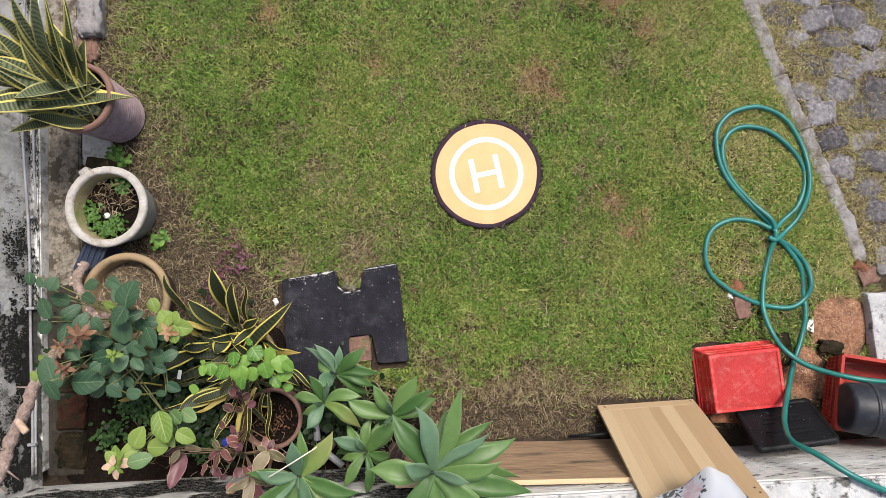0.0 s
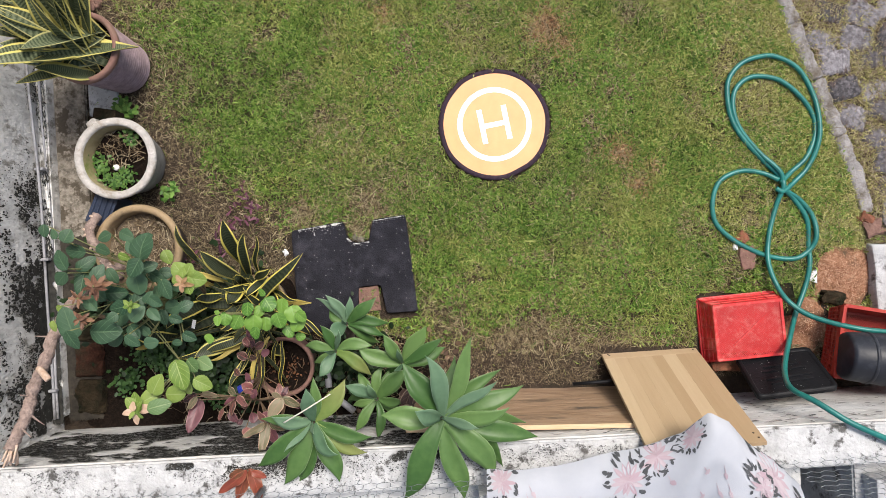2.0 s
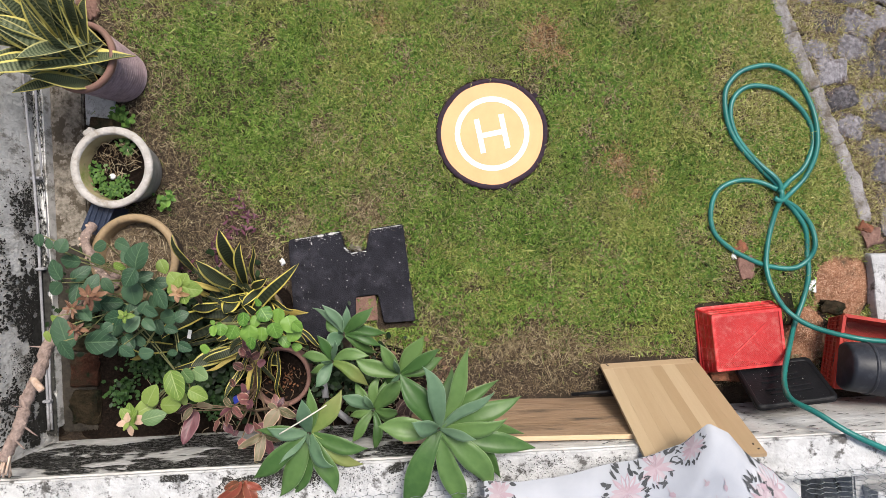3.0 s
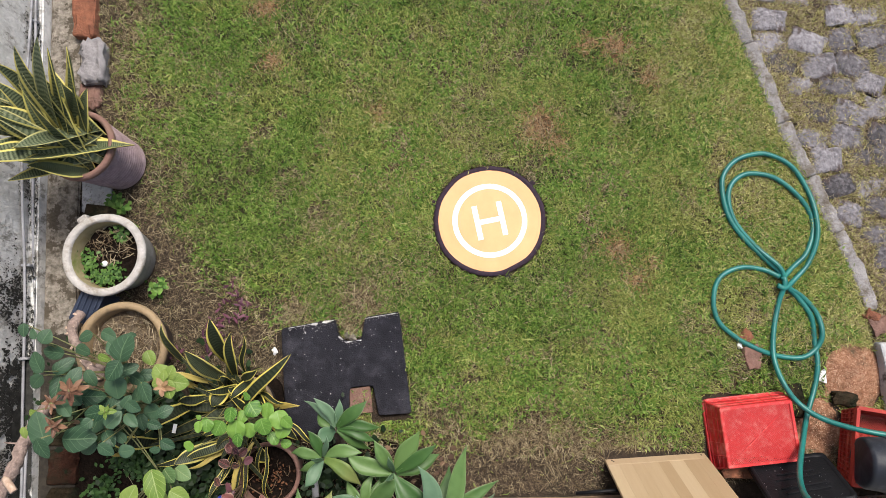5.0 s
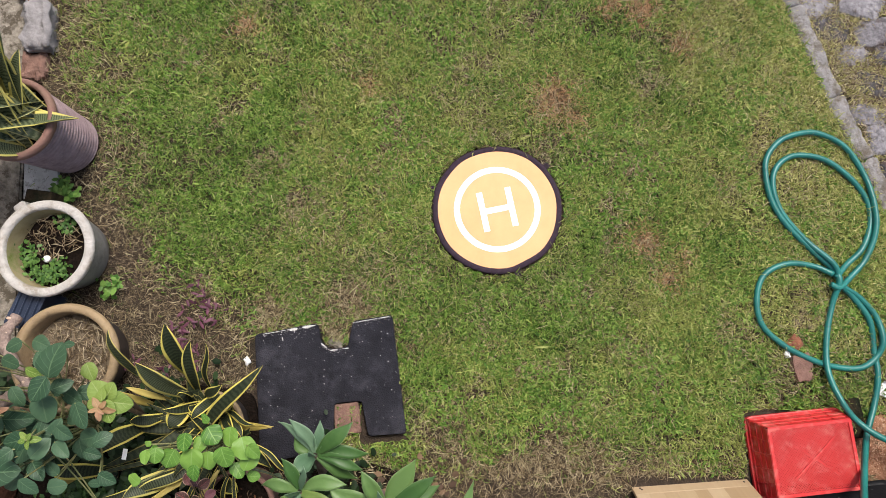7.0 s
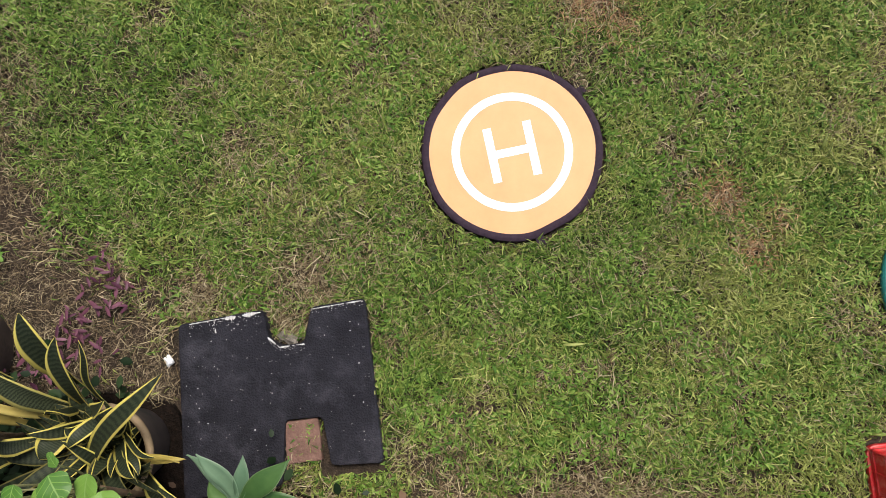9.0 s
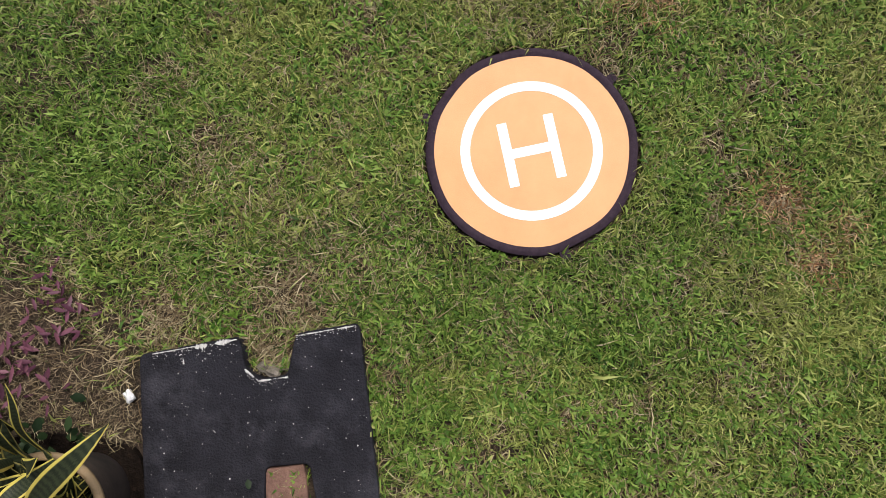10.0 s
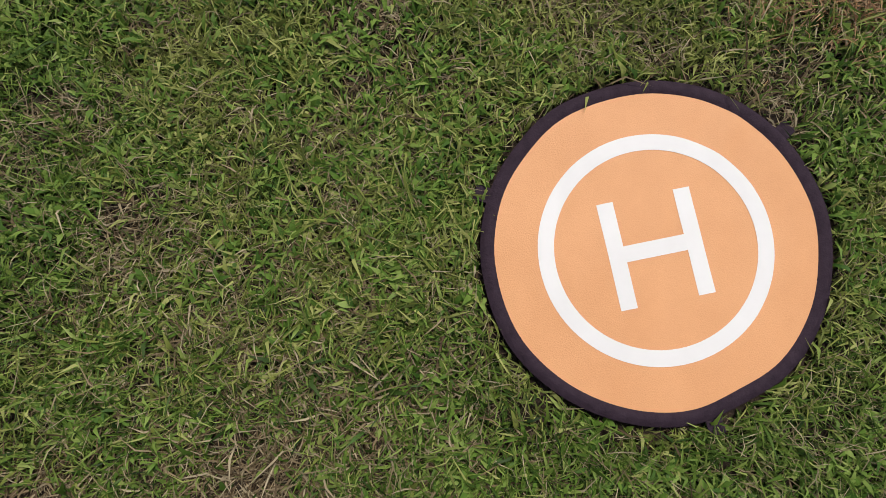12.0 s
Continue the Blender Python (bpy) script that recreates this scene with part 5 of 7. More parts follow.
SNAKE_C = [(-1.647, -1.114, 0.3, 0.02, -1.592, -1.098, 0.2, 3), (-1.222, -0.9, 0.34, 0.065, -1.182, -0.824, 0.24, 0), (-0.957, -0.933, 0.36, 0.045, -1.063, -0.848, 0.22, 1), (-0.842, -0.889, 0.34, 0.022, -1.016, -0.921, 0.2, 3), (-1.359, -1.14, 0.34, 0.061, -1.207, -1.077, 0.18, 2), (-0.849, -1.039, 0.3, 0.049, -1.001, -0.961, 0.18, 0), (-0.979, -1.139, 0.28, 0.049, -1.035, -1.099, 0.2, 1), (-1.149, -0.813, 0.38, 0.041, -1.096, -0.818, 0.24, 0), (-1.162, -0.763, 0.4, 0.045, -1.164, -0.775, 0.26, 1), (-1.004, -0.732, 0.42, 0.035, -1.111, -0.783, 0.26, 0)]
AGAVE_A = [(-0.24, -1.3, 0.72, 0, 0), (-0.4, -1.083, 0.74, 0.101, -0.04), (-0.308, -1.036, 0.82, 0.073, -0.18), (-0.133, -0.965, 0.8, 0.065, -0.09), (-0.193, -1.068, 0.64, 0.057, 0.05), (-0.01, -1.105, 0.72, 0.058, 0.17), (-0.031, -1.131, 0.8, 0.045, 0.06), (0.083, -1.17, 0.7, 0.081, 0.02), (0.02, -1.241, 0.78, 0.069, -0.14), (-0.102, -1.306, 0.84, 0.042, 0.03), (0.104, -1.336, 0.64, 0.064, 0.19), (0.146, -1.376, 0.69, 0.09, -0.0), (-0.03, -1.548, 0.7, 0.103, 0.22), (0.011, -1.511, 0.64, 0.073, 0.33), (-0.144, -1.644, 0.67, 0.091, -0.01), (-0.388, -1.648, 0.67, 0.106, -0.03), (-0.48, -1.293, 0.72, 0.098, -0.0), (-0.342, -1.242, 0.85, 0.072, 0.04)]
AGAVE_B = [(-0.762, -1.342, 0.66, 0, 0), (-0.769, -1.18, 0.78, 0.065, -0.01), (-0.759, -1.152, 0.69, 0.045, -0.2), (-0.632, -1.161, 0.68, 0.077, -0.13), (-0.92, -1.314, 0.7, 0.058, 0.11), (-0.975, -1.335, 0.63, 0.051, -0.08), (-0.99, -1.536, 0.63, 0.078, -0.02), (-0.854, -1.433, 0.76, 0.024, 0.07), (-0.878, -1.603, 0.63, 0.087, 0.08), (-0.86, -1.612, 0.59, 0.061, 0.3), (-0.652, -1.584, 0.64, 0.082, 0.11), (-0.642, -1.436, 0.76, 0.059, -0.29), (-0.522, -1.393, 0.66, 0.073, -0.08), (-0.543, -1.475, 0.61, 0.06, -0.09)]
AGAVE_C = [(-0.667, -0.969, 0.42, 0, 0), (-0.752, -0.84, 0.47, 0.046, -0.27), (-0.809, -0.861, 0.4, 0.03, -0.22), (-0.534, -0.848, 0.48, 0.058, 0.0), (-0.65, -0.845, 0.45, 0.039, -0.11), (-0.73, -1.019, 0.48, 0.068, -0.13), (-0.479, -0.963, 0.42, 0.05, 0.16), (-0.499, -1.021, 0.4, 0.045, 0.14), (-0.748, -0.914, 0.39, 0.05, 0.11), (-0.525, -1.06, 0.34, 0.051, -0.01)]
AGAVE_D = [(-0.71, -1.086, 0.45, 0, 0), (-0.772, -0.972, 0.47, 0.049, -0.19), (-0.546, -1.058, 0.47, 0.056, 0.29), (-0.552, -1.194, 0.44, 0.062, 0.2), (-0.845, -1.069, 0.45, 0.049, -0.21), (-0.814, -1.146, 0.4, 0.037, 0.04), (-0.772, -1.192, 0.49, 0.058, 0.07), (-0.681, -0.98, 0.55, 0.026, -0.11)]
AGAVE_E = [(-0.414, -1.138, 0.46, 0, 0), (-0.497, -1.001, 0.51, 0.058, -0.03), (-0.611, -1.063, 0.46, 0.076, 0.1), (-0.433, -1.055, 0.56, 0.026, -0.02), (-0.313, -0.961, 0.5, 0.075, 0.05), (-0.242, -1.014, 0.51, 0.058, -0.02), (-0.229, -1.065, 0.41, 0.067, -0.07), (-0.472, -1.188, 0.4, 0.05, -0.24)]
AGAVE_F = [(-0.528, -1.299, 0.42, 0, 0), (-0.667, -1.237, 0.44, 0.059, -0.14), (-0.615, -1.184, 0.39, 0.048, 0.06), (-0.498, -1.152, 0.42, 0.047, 0.27), (-0.464, -1.161, 0.38, 0.05, -0.08), (-0.39, -1.159, 0.44, 0.079, 0.07), (-0.407, -1.297, 0.45, 0.049, -0.15), (-0.62, -1.442, 0.42, 0.05, -0.05), (-0.52, -1.475, 0.42, 0.045, 0.23), (-0.637, -1.337, 0.38, 0.04, -0.02), (-0.4, -1.386, 0.37, 0.05, 0.05), (-0.564, -1.22, 0.5, 0.034, 0.01), (-0.67, -1.332, 0.34, 0.041, -0.27)]
SHRUB_A = [(-1.848, -0.597, 0.6, 0.048, 0.68, 123), (-1.725, -0.605, 0.72, 0.059, 1.05, 64), (-1.732, -0.665, 0.65, 0.085, 0.7, 174), (-1.72, -0.698, 0.77, 0.093, 0.65, 125), (-1.666, -0.714, 0.69, 0.089, 0.6, 39), (-1.804, -0.78, 0.62, 0.072, 0.77, -133), (-1.42, -0.639, 0.74, 0.111, 0.95, 79), (-1.491, -0.643, 0.67, 0.072, 0.82, 139), (-1.425, -0.725, 0.79, 0.082, 0.84, -117), (-1.45, -0.791, 0.71, 0.093, 0.91, -81), (-1.57, -0.832, 0.64, 0.092, 0.75, 1), (-1.498, -0.881, 0.76, 0.077, 0.8, -166), (-1.456, -0.853, 0.68, 0.085, 0.69, 34), (-1.562, -0.931, 0.61, 0.1, 0.7, -114), (-1.44, -0.905, 0.73, 0.076, 0.76, 50), (-1.753, -0.956, 0.65, 0.141, 0.68, 107)]
SHRUB_B = [(-1.666, -1.006, 0.78, 0.085, 0.71, -61), (-1.575, -0.982, 0.7, 0.128, 0.74, 3), (-1.58, -1.027, 0.62, 0.079, 0.7, -151), (-1.612, -0.865, 0.75, 0.077, 0.74, -43), (-1.692, -0.799, 0.67, 0.096, 0.66, -96), (-1.562, -0.746, 0.8, 0.078, 0.66, 61), (-1.336, -0.807, 0.72, 0.09, 0.64, -62), (-1.341, -0.887, 0.64, 0.078, 0.88, -166), (-1.236, -0.867, 0.77, 0.061, 0.78, 28), (-1.414, -0.722, 0.69, 0.07, 0.7, 23), (-1.422, -0.763, 0.61, 0.075, 0.68, -33), (-1.371, -0.905, 0.74, 0.068, 0.65, -39), (-1.484, -0.984, 0.66, 0.073, 0.69, -49), (-1.435, -1.006, 0.78, 0.067, 0.71, -38), (-1.242, -0.995, 0.71, 0.06, 0.74, -26), (-1.606, -0.938, 0.63, 0.062, 0.81, 145)]
SHRUB_C = [(-1.357, -0.854, 0.76, 0.06, 0.81, -35), (-1.611, -0.843, 0.68, 0.051, 0.97, -44), (-1.606, -0.766, 0.6, 0.073, 0.64, -58), (-1.397, -0.841, 0.73, 0.058, 0.68, 56), (-1.321, -0.933, 0.65, 0.057, 0.72, -16), (-1.517, -0.917, 0.77, 0.045, 0.96, -140)]
LIME_LEAVES = [(-1.398, -0.685, 0.56, 0.064, 0.81, -65), (-1.544, -0.686, 0.63, 0.054, 0.59, -23), (-1.815, -0.909, 0.59, 0.065, 0.5, -22), (-1.809, -0.97, 0.66, 0.049, 0.65, -84), (-1.408, -1.206, 0.62, 0.099, 0.75, 64), (-1.452, -1.27, 0.57, 0.09, 0.78, 29), (-1.388, -1.288, 0.64, 0.097, 0.66, 15), (-1.338, -1.248, 0.6, 0.08, 0.96, -1), (-1.293, -1.154, 0.67, 0.128, 0.64, -69), (-1.262, -1.123, 0.63, 0.066, 0.97, -47), (-1.508, -1.287, 0.58, 0.087, 0.65, 111), (-1.204, -1.19, 0.66, 0.083, 0.77, -30), (-1.216, -1.119, 0.61, 0.077, 0.78, -28), (-1.305, -1.228, 0.56, 0.066, 0.64, -50), (-1.508, -0.891, 0.64, 0.036, 0.89, -27), (-1.533, -0.893, 0.59, 0.046, 0.61, -101)]
HERB = [(-1.127, -0.926, 0.65, 0.047, 0.97, -148), (-1.109, -0.928, 0.69, 0.049, 1.11, -91), (-1.071, -0.94, 0.67, 0.066, 0.93, -115), (-1.015, -0.883, 0.71, 0.055, 0.97, -89), (-1.0, -0.946, 0.68, 0.078, 0.95, -92), (-0.956, -0.947, 0.66, 0.06, 0.94, -89), (-0.934, -0.863, 0.7, 0.061, 1.11, -55), (-0.889, -0.871, 0.67, 0.062, 0.92, -89), (-0.887, -0.925, 0.72, 0.067, 0.96, -72), (-0.837, -0.902, 0.69, 0.071, 1.04, -70), (-0.827, -0.939, 0.66, 0.08, 0.77, -111), (-0.803, -0.907, 0.71, 0.05, 0.99, -42), (-0.992, -0.981, 0.68, 0.052, 0.87, -95), (-0.863, -0.976, 0.65, 0.054, 0.85, -56), (-1.135, -0.931, 0.7, 0.043, 0.83, -86), (-0.98, -0.895, 0.67, 0.052, 0.87, -108)]
PINK = [(-0.944, -1.254, 0.46, 0.06, 0.57, 109), (-0.945, -1.267, 0.51, 0.05, 0.58, 160), (-0.916, -1.254, 0.48, 0.044, 0.6, 64), (-0.945, -1.317, 0.53, 0.099, 0.58, -122), (-0.885, -1.298, 0.5, 0.086, 0.47, -28), (-1.019, -1.368, 0.47, 0.057, 0.64, 137), (-0.992, -1.449, 0.52, 0.13, 0.35, -96), (-0.964, -1.442, 0.49, 0.093, 0.47, -69), (-1.028, -1.41, 0.54, 0.106, 0.34, -150), (-0.938, -1.405, 0.5, 0.074, 0.46, -18), (-1.329, -1.294, 0.47, 0.067, 0.51, -146), (-1.299, -1.304, 0.52, 0.077, 0.37, -126), (-1.298, -1.364, 0.49, 0.15, 0.43, -102), (-1.25, -1.281, 0.46, 0.088, 0.33, -3), (-1.137, -1.251, 0.51, 0.046, 0.73, 139), (-1.102, -1.301, 0.48, 0.064, 0.57, -40)]
PLUM = [(-1.172, -1.319, 0.42, 0.066, 0.49, -144), (-1.146, -1.332, 0.47, 0.069, 0.5, -97), (-1.086, -1.237, 0.44, 0.058, 0.51, 34), (-1.063, -1.256, 0.49, 0.054, 0.54, -10), (-1.083, -1.201, 0.46, 0.049, 0.6, 104), (-1.141, -1.185, 0.43, 0.047, 0.64, 138), (-1.05, -1.27, 0.48, 0.06, 0.48, -105), (-0.944, -1.397, 0.45, 0.055, 0.62, 62), (-1.05, -1.05, 0.5, 0.038, 0.7, -61), (-1.091, -1.048, 0.46, 0.041, 0.59, 131), (-1.154, -1.385, 0.43, 0.059, 0.59, -49), (-1.19, -1.36, 0.48, 0.053, 0.55, -101), (-1.002, -1.367, 0.45, 0.043, 0.8, 159)]
MAROON = [(-1.051, -1.607, 0.62, 0.134, 0.41, -111), (-1.077, -1.587, 0.66, 0.153, 0.3, -140), (-0.992, -1.606, 0.63, 0.143, 0.35, -69), (-1.062, -1.55, 0.67, 0.07, 0.52, -154), (-0.976, -1.556, 0.65, 0.068, 0.47, -25)]
SNAKE_D = [(-1.339, -1.139, 0.34, 0.036, -1.119, -1.037, 0.24, 2), (-1.307, -1.161, 0.3, 0.018, -1.138, -1.087, 0.22, 3), (-1.217, -1.289, 0.3, 0.028, -1.132, -1.098, 0.24, 2), (-1.141, -1.355, 0.3, 0.018, -1.035, -1.048, 0.3, 3), (-1.024, -1.229, 0.22, 0.016, -0.998, -1.068, 0.3, 0), (-0.972, -1.313, 0.22, 0.016, -0.978, -1.068, 0.3, 0), (-1.373, -0.752, 0.36, 0.02, -1.25, -0.802, 0.24, 3)]
SNAKE_E = [(-1.459, -1.155, 0.32, 0.023, -1.289, -1.09, 0.22, 0), (-0.839, -0.888, 0.36, 0.013, -1.007, -0.869, 0.28, 3), (-0.9, -0.876, 0.36, 0.02, -1.023, -0.839, 0.26, 0), (-0.95, -0.929, 0.34, 0.025, -1.025, -0.849, 0.26, 0), (-0.768, -1.048, 0.36, 0.018, -0.886, -0.95, 0.35, 0), (-1.26, -1.022, 0.33, 0.031, -1.144, -0.952, 0.25, 0), (-1.132, -0.863, 0.38, 0.035, -1.068, -0.78, 0.25, 1)]


# ---- plants ----
def snake_plant(name, centre, z, tips, label, group, materials, rnd, ring=0.05, broad=1.2, bow=0.12, curlt=1.0):
    plant = thing(name, (*centre, z), label, "snake plant", group)
    for k, (x, y, tz, w) in enumerate(tips):
        d = Vector((x - centre[0], y - centre[1], 0)).normalized()
        a, q = rnd.uniform(0, 6.28), ring * math.sqrt(rnd.random())
        base = Vector((centre[0] + q * math.cos(a), centre[1] + q * math.sin(a), z - 0.01)) + d * 0.01
        me = strap_leaf(base, (x, y, tz), w * broad, rnd.uniform(0.03, 0.2), rnd.uniform(0.15, 0.6), 0.004, 16, "strap", rnd.uniform(-curlt, curlt), 0.0, rnd.uniform(-bow, bow), rnd.uniform(-bow, bow) * 0.6)
        part("leaf", me, materials[k % len(materials)], plant)
    return plant


prnd = random.Random(17)
for k in range(32):
    a, r = radians(prnd.uniform(95, 245)), prnd.uniform(0.12, 0.34)
    SNAKE_A.append((PA[0] + r * math.cos(a), PA[1] + r * math.sin(a), prnd.uniform(0.46, 0.78), prnd.uniform(0.042, 0.058)))
snake_plant("snake_plant", PA, 0.325, SNAKE_A, "snake plant with yellow-edged banded leaves in the ribbed pot", "snake plants", [M_SNAKE, M_SNAKE, M_SNAKEPALE, M_SNAKE], prnd, 0.115, 1.36, 0.16, 1.7)
sprawl = thing("snake_plant", (-1.10, -0.91, 0.16), "sprawling snake plant with dark yellow-edged leaves in the bed", "snake plant", "snake plants")
for x, y, z, w, bx_, by_, bz, kind_ in SNAKE_B + SNAKE_C + SNAKE_D + SNAKE_E:
    me = strap_leaf((bx_, by_, bz), (x, y, z), w * 1.15, prnd.uniform(0.10, 0.28), prnd.uniform(0.15, 0.6), 0.004, 18, "strap", prnd.uniform(-0.9, 0.9), prnd.uniform(0.0, 0.05), prnd.uniform(-0.16, 0.16), prnd.uniform(-0.10, 0.10))
    part("leaf", me, (M_SNAKE2, M_SNAKE2, M_SNAKEMID, M_YELLOW)[kind_], sprawl)
    # the lower half of the leaf, running down into the pot, in the shade-painted colour
    root = Vector((-1.11 + prnd.uniform(-0.07, 0.07), -0.91 + prnd.uniform(-0.07, 0.07), 0.15))
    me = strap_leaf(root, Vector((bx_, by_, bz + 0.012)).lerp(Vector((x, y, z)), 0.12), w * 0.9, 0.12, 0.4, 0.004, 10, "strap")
    part("leaf", me, M_SNAKESHADE, sprawl)
# short inner leaves, mostly shade-painted, to darken the heart of the plant
for k in range(40):
    a, r = prnd.uniform(0, 6.28), prnd.uniform(0.05, 0.22)
    root = Vector((-1.11 + prnd.uniform(-0.08, 0.08), -0.91 + prnd.uniform(-0.08, 0.08), 0.15))
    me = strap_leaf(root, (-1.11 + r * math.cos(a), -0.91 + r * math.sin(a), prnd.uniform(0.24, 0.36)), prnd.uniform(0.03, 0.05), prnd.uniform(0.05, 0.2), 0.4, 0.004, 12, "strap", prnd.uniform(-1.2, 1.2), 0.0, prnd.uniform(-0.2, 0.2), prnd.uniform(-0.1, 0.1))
    part("leaf", me, M_SNAKE2 if k % 3 == 0 else M_SNAKESHADE, sprawl)
SP = (-1.122, -0.914)
sp = thing("snake_plant_pot", (*SP, 0), "dark pot with a tan rim under the sprawling snake plant", "plant pot", "garden pots")
v, f = lathe([(0.0, 0.0), (0.100, 0.0), (0.106, 0.006), (0.132, 0.17), (0.136, 0.18)], 44)
part("body", mesh("body", v, f), M_DARKPOT, sp, "", pose(*SP, 0.005))
v, f = lathe([(0.135, 0.178), (0.143, 0.182), (0.146, 0.192), (0.142, 0.202), (0.130, 0.203), (0.125, 0.195), (0.121, 0.13)], 44)
part("rim", mesh("rim", v, f), M_YELLOWPOT, sp, "tan rim", pose(*SP, 0.005))
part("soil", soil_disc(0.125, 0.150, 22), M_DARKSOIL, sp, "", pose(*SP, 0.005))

# a bleached stalk across the agave, and a curled dead leaf between two rosettes
v, f = tube(spline([(-0.677, -1.205, 0.742), (-0.76, -1.256, 0.770), (-0.855, -1.318, 0.748)], 6), 0.0028, 6)
bleached = part("dry_stalk", mesh("dry_stalk", v, f), mat("bleached_stalk", [(0.3, (0.50, 0.46, 0.38)), (0.7, (0.68, 0.64, 0.56))], 30, 0.8), None)
tagged(bleached, "bleached white dry stalk lying across the agave leaves", "stalk")
M_WITHERED = leaf_mat("withered_leaf", (0.070, 0.042, 0.036), (0.20, 0.125, 0.10), (0.36, 0.26, 0.19), 0.05, rough=0.7, vein=(0.30, 0.20, 0.14), spread=0.8, ribs=4)
for turn, lift in ((250, 0.46), (205, 0.44), (290, 0.43)):
    dead = part("dead_leaf", broad_leaf(0.13, 0.45, prnd, 0.5, 0.06), M_WITHERED, None, "", pose(-0.392, -1.295, lift, 12, 25, turn))
    tagged(dead, "curled withered brown leaf caught between two agaves", "leaf", "withered leaves")

# narrow leaves trailing over the terracotta pot
for x, y, z in ((-1.094, -1.306, 0.27), (-1.144, -1.331, 0.28), (-0.955, -1.274, 0.25), (-0.80, -1.09, 0.26), (-1.20, -1.27, 0.26)):
    root = Vector((-1.08 + prnd.uniform(-0.06, 0.06), -1.0 + prnd.uniform(-0.04, 0.04), 0.20))
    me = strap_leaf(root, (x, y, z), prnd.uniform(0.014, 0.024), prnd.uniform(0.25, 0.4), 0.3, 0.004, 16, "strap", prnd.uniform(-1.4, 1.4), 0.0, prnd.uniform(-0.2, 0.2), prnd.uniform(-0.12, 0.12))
    part("leaf", me, M_SNAKE2 if prnd.random() < 0.6 else M_SNAKESHADE, sprawl)


def agave(rows, label, foot, rnd, young=(), yellow=()):
    """A soft-leaved rosette from its centre and the tips of its leaves, on a bent stem from foot."""
    cx, cy, cz = rows[0][:3]
    plant = thing("agave", foot, label, "agave", "agave rosettes")
    c = Vector((cx, cy, cz))
    for k, (x, y, z, w, bend) in enumerate(rows[1:]):
        span = Vector((x - cx, y - cy, 0))
        base = c + span.normalized() * 0.010 - Vector((0, 0, 0.02 - 0.1 * max(0.0, z - cz - 0.05)))
        me = strap_leaf(base, (x, y, z), w, rnd.uniform(0.04, 0.13) + (0.06 if z < cz else 0.0), rnd.uniform(0.22, 0.55), 0.006, 18, "lance", rnd.uniform(-0.55, 0.55), rnd.uniform(0.0, 0.03), bend, rnd.uniform(-0.05, 0.05))
        part("leaf", me, M_AGAVEYEL if k in yellow else (M_AGAVEBLUE if k in young else M_AGAVE), plant)
    a = rnd.uniform(0, 6.28)
    part("heart_leaf", strap_leaf(c - Vector((0, 0, 0.01)), c + Vector((0.03 * math.cos(a), 0.03 * math.sin(a), 0.10)), 0.022, 0.0, 0.8, 0.005, 8, "lance"), M_AGAVEBLUE, plant)
    f0 = Vector(foot)
    pts = [f0, f0.lerp(c, 0.35) + Vector((rnd.uniform(-0.03, 0.03), rnd.uniform(-0.03, 0.03), -0.03)), f0.lerp(c, 0.75) + Vector((0, 0, -0.04)), c - Vector((0, 0, 0.045))]
    v, f = tube(spline(pts, 6), 0.02, 10, radii=[0.022 * (1 - 0.25 * k / 18) * (1 + 0.12 * math.sin(k * 2.1)) for k in range(19)])
    part("stem", mesh("stem", v, f), M_BARK, plant, "scarred brown stem")
    return plant


agave(AGAVE_A, "large blue-green agave rosette leaning over the low wall", (-0.30, -1.30, 0.005), prnd, (1, 5, 8, 16))
agave(AGAVE_B, "large agave rosette with drooping leaves over the low wall", (-0.72, -1.33, 0.005), prnd, (0, 3, 6, 10), (2, 12))
agave(AGAVE_C, "small dark blue-green agave rosette beside the black slab", (-0.70, -1.10, 0.005), prnd, (0, 1, 3, 4))
agave(AGAVE_D, "small pale agave rosette among larger ones", (-0.78, -1.14, 0.005), prnd, (5, 6), (2,))
agave(AGAVE_E, "open green agave rosette at the edge of the lawn", (-0.50, -1.20, 0.005), prnd, (2,))
agave(AGAVE_F, "small dense agave rosette in front of the wall", (-0.58, -1.31, 0.005), prnd, (0, 10))


def leafy(name, leaves, label, category, materials, foot, rnd, tilt=14, wavy=0.0, stem=M_GSTEM, cup=0.14, tip=0.62):
    """A bushy plant: broad leaves on thin stalks that spring from a branching stem."""
    plant = thing(name, (foot[0], foot[1], 0.0), label, category)
    f0 = Vector((foot[0], foot[1], 0.01))
    crown = Vector((sum(l[0] for l in leaves) / len(leaves), sum(l[1] for l in leaves) / len(leaves), min(l[2] for l in leaves) - 0.12))
    v, f = tube(spline([f0, f0.lerp(crown, 0.5) + Vector((0.02, -0.01, 0)), crown], 6), 0.008, 8)
    part("stem", mesh("stem", v, f), M_STEM, plant)
    for k, (x, y, z, s, wide, turn) in enumerate(leaves):
        az = radians(turn)
        m = pose(x, y, z, rnd.uniform(-tilt, tilt), rnd.uniform(-tilt, tilt), turn)
        part("leaf", broad_leaf(s, wide, rnd, cup, wavy, tip), materials[k % len(materials)], plant, "", m)
        foot_l = Vector((x - math.cos(az) * s * 0.45, y - math.sin(az) * s * 0.45, z - 0.006))
        v, f = tube(spline([crown, crown.lerp(foot_l, 0.6) - Vector((0, 0, 0.02)), foot_l], 4), 0.0026, 5)
        part("stalk", mesh("stalk", v, f), stem, plant)
    return plant


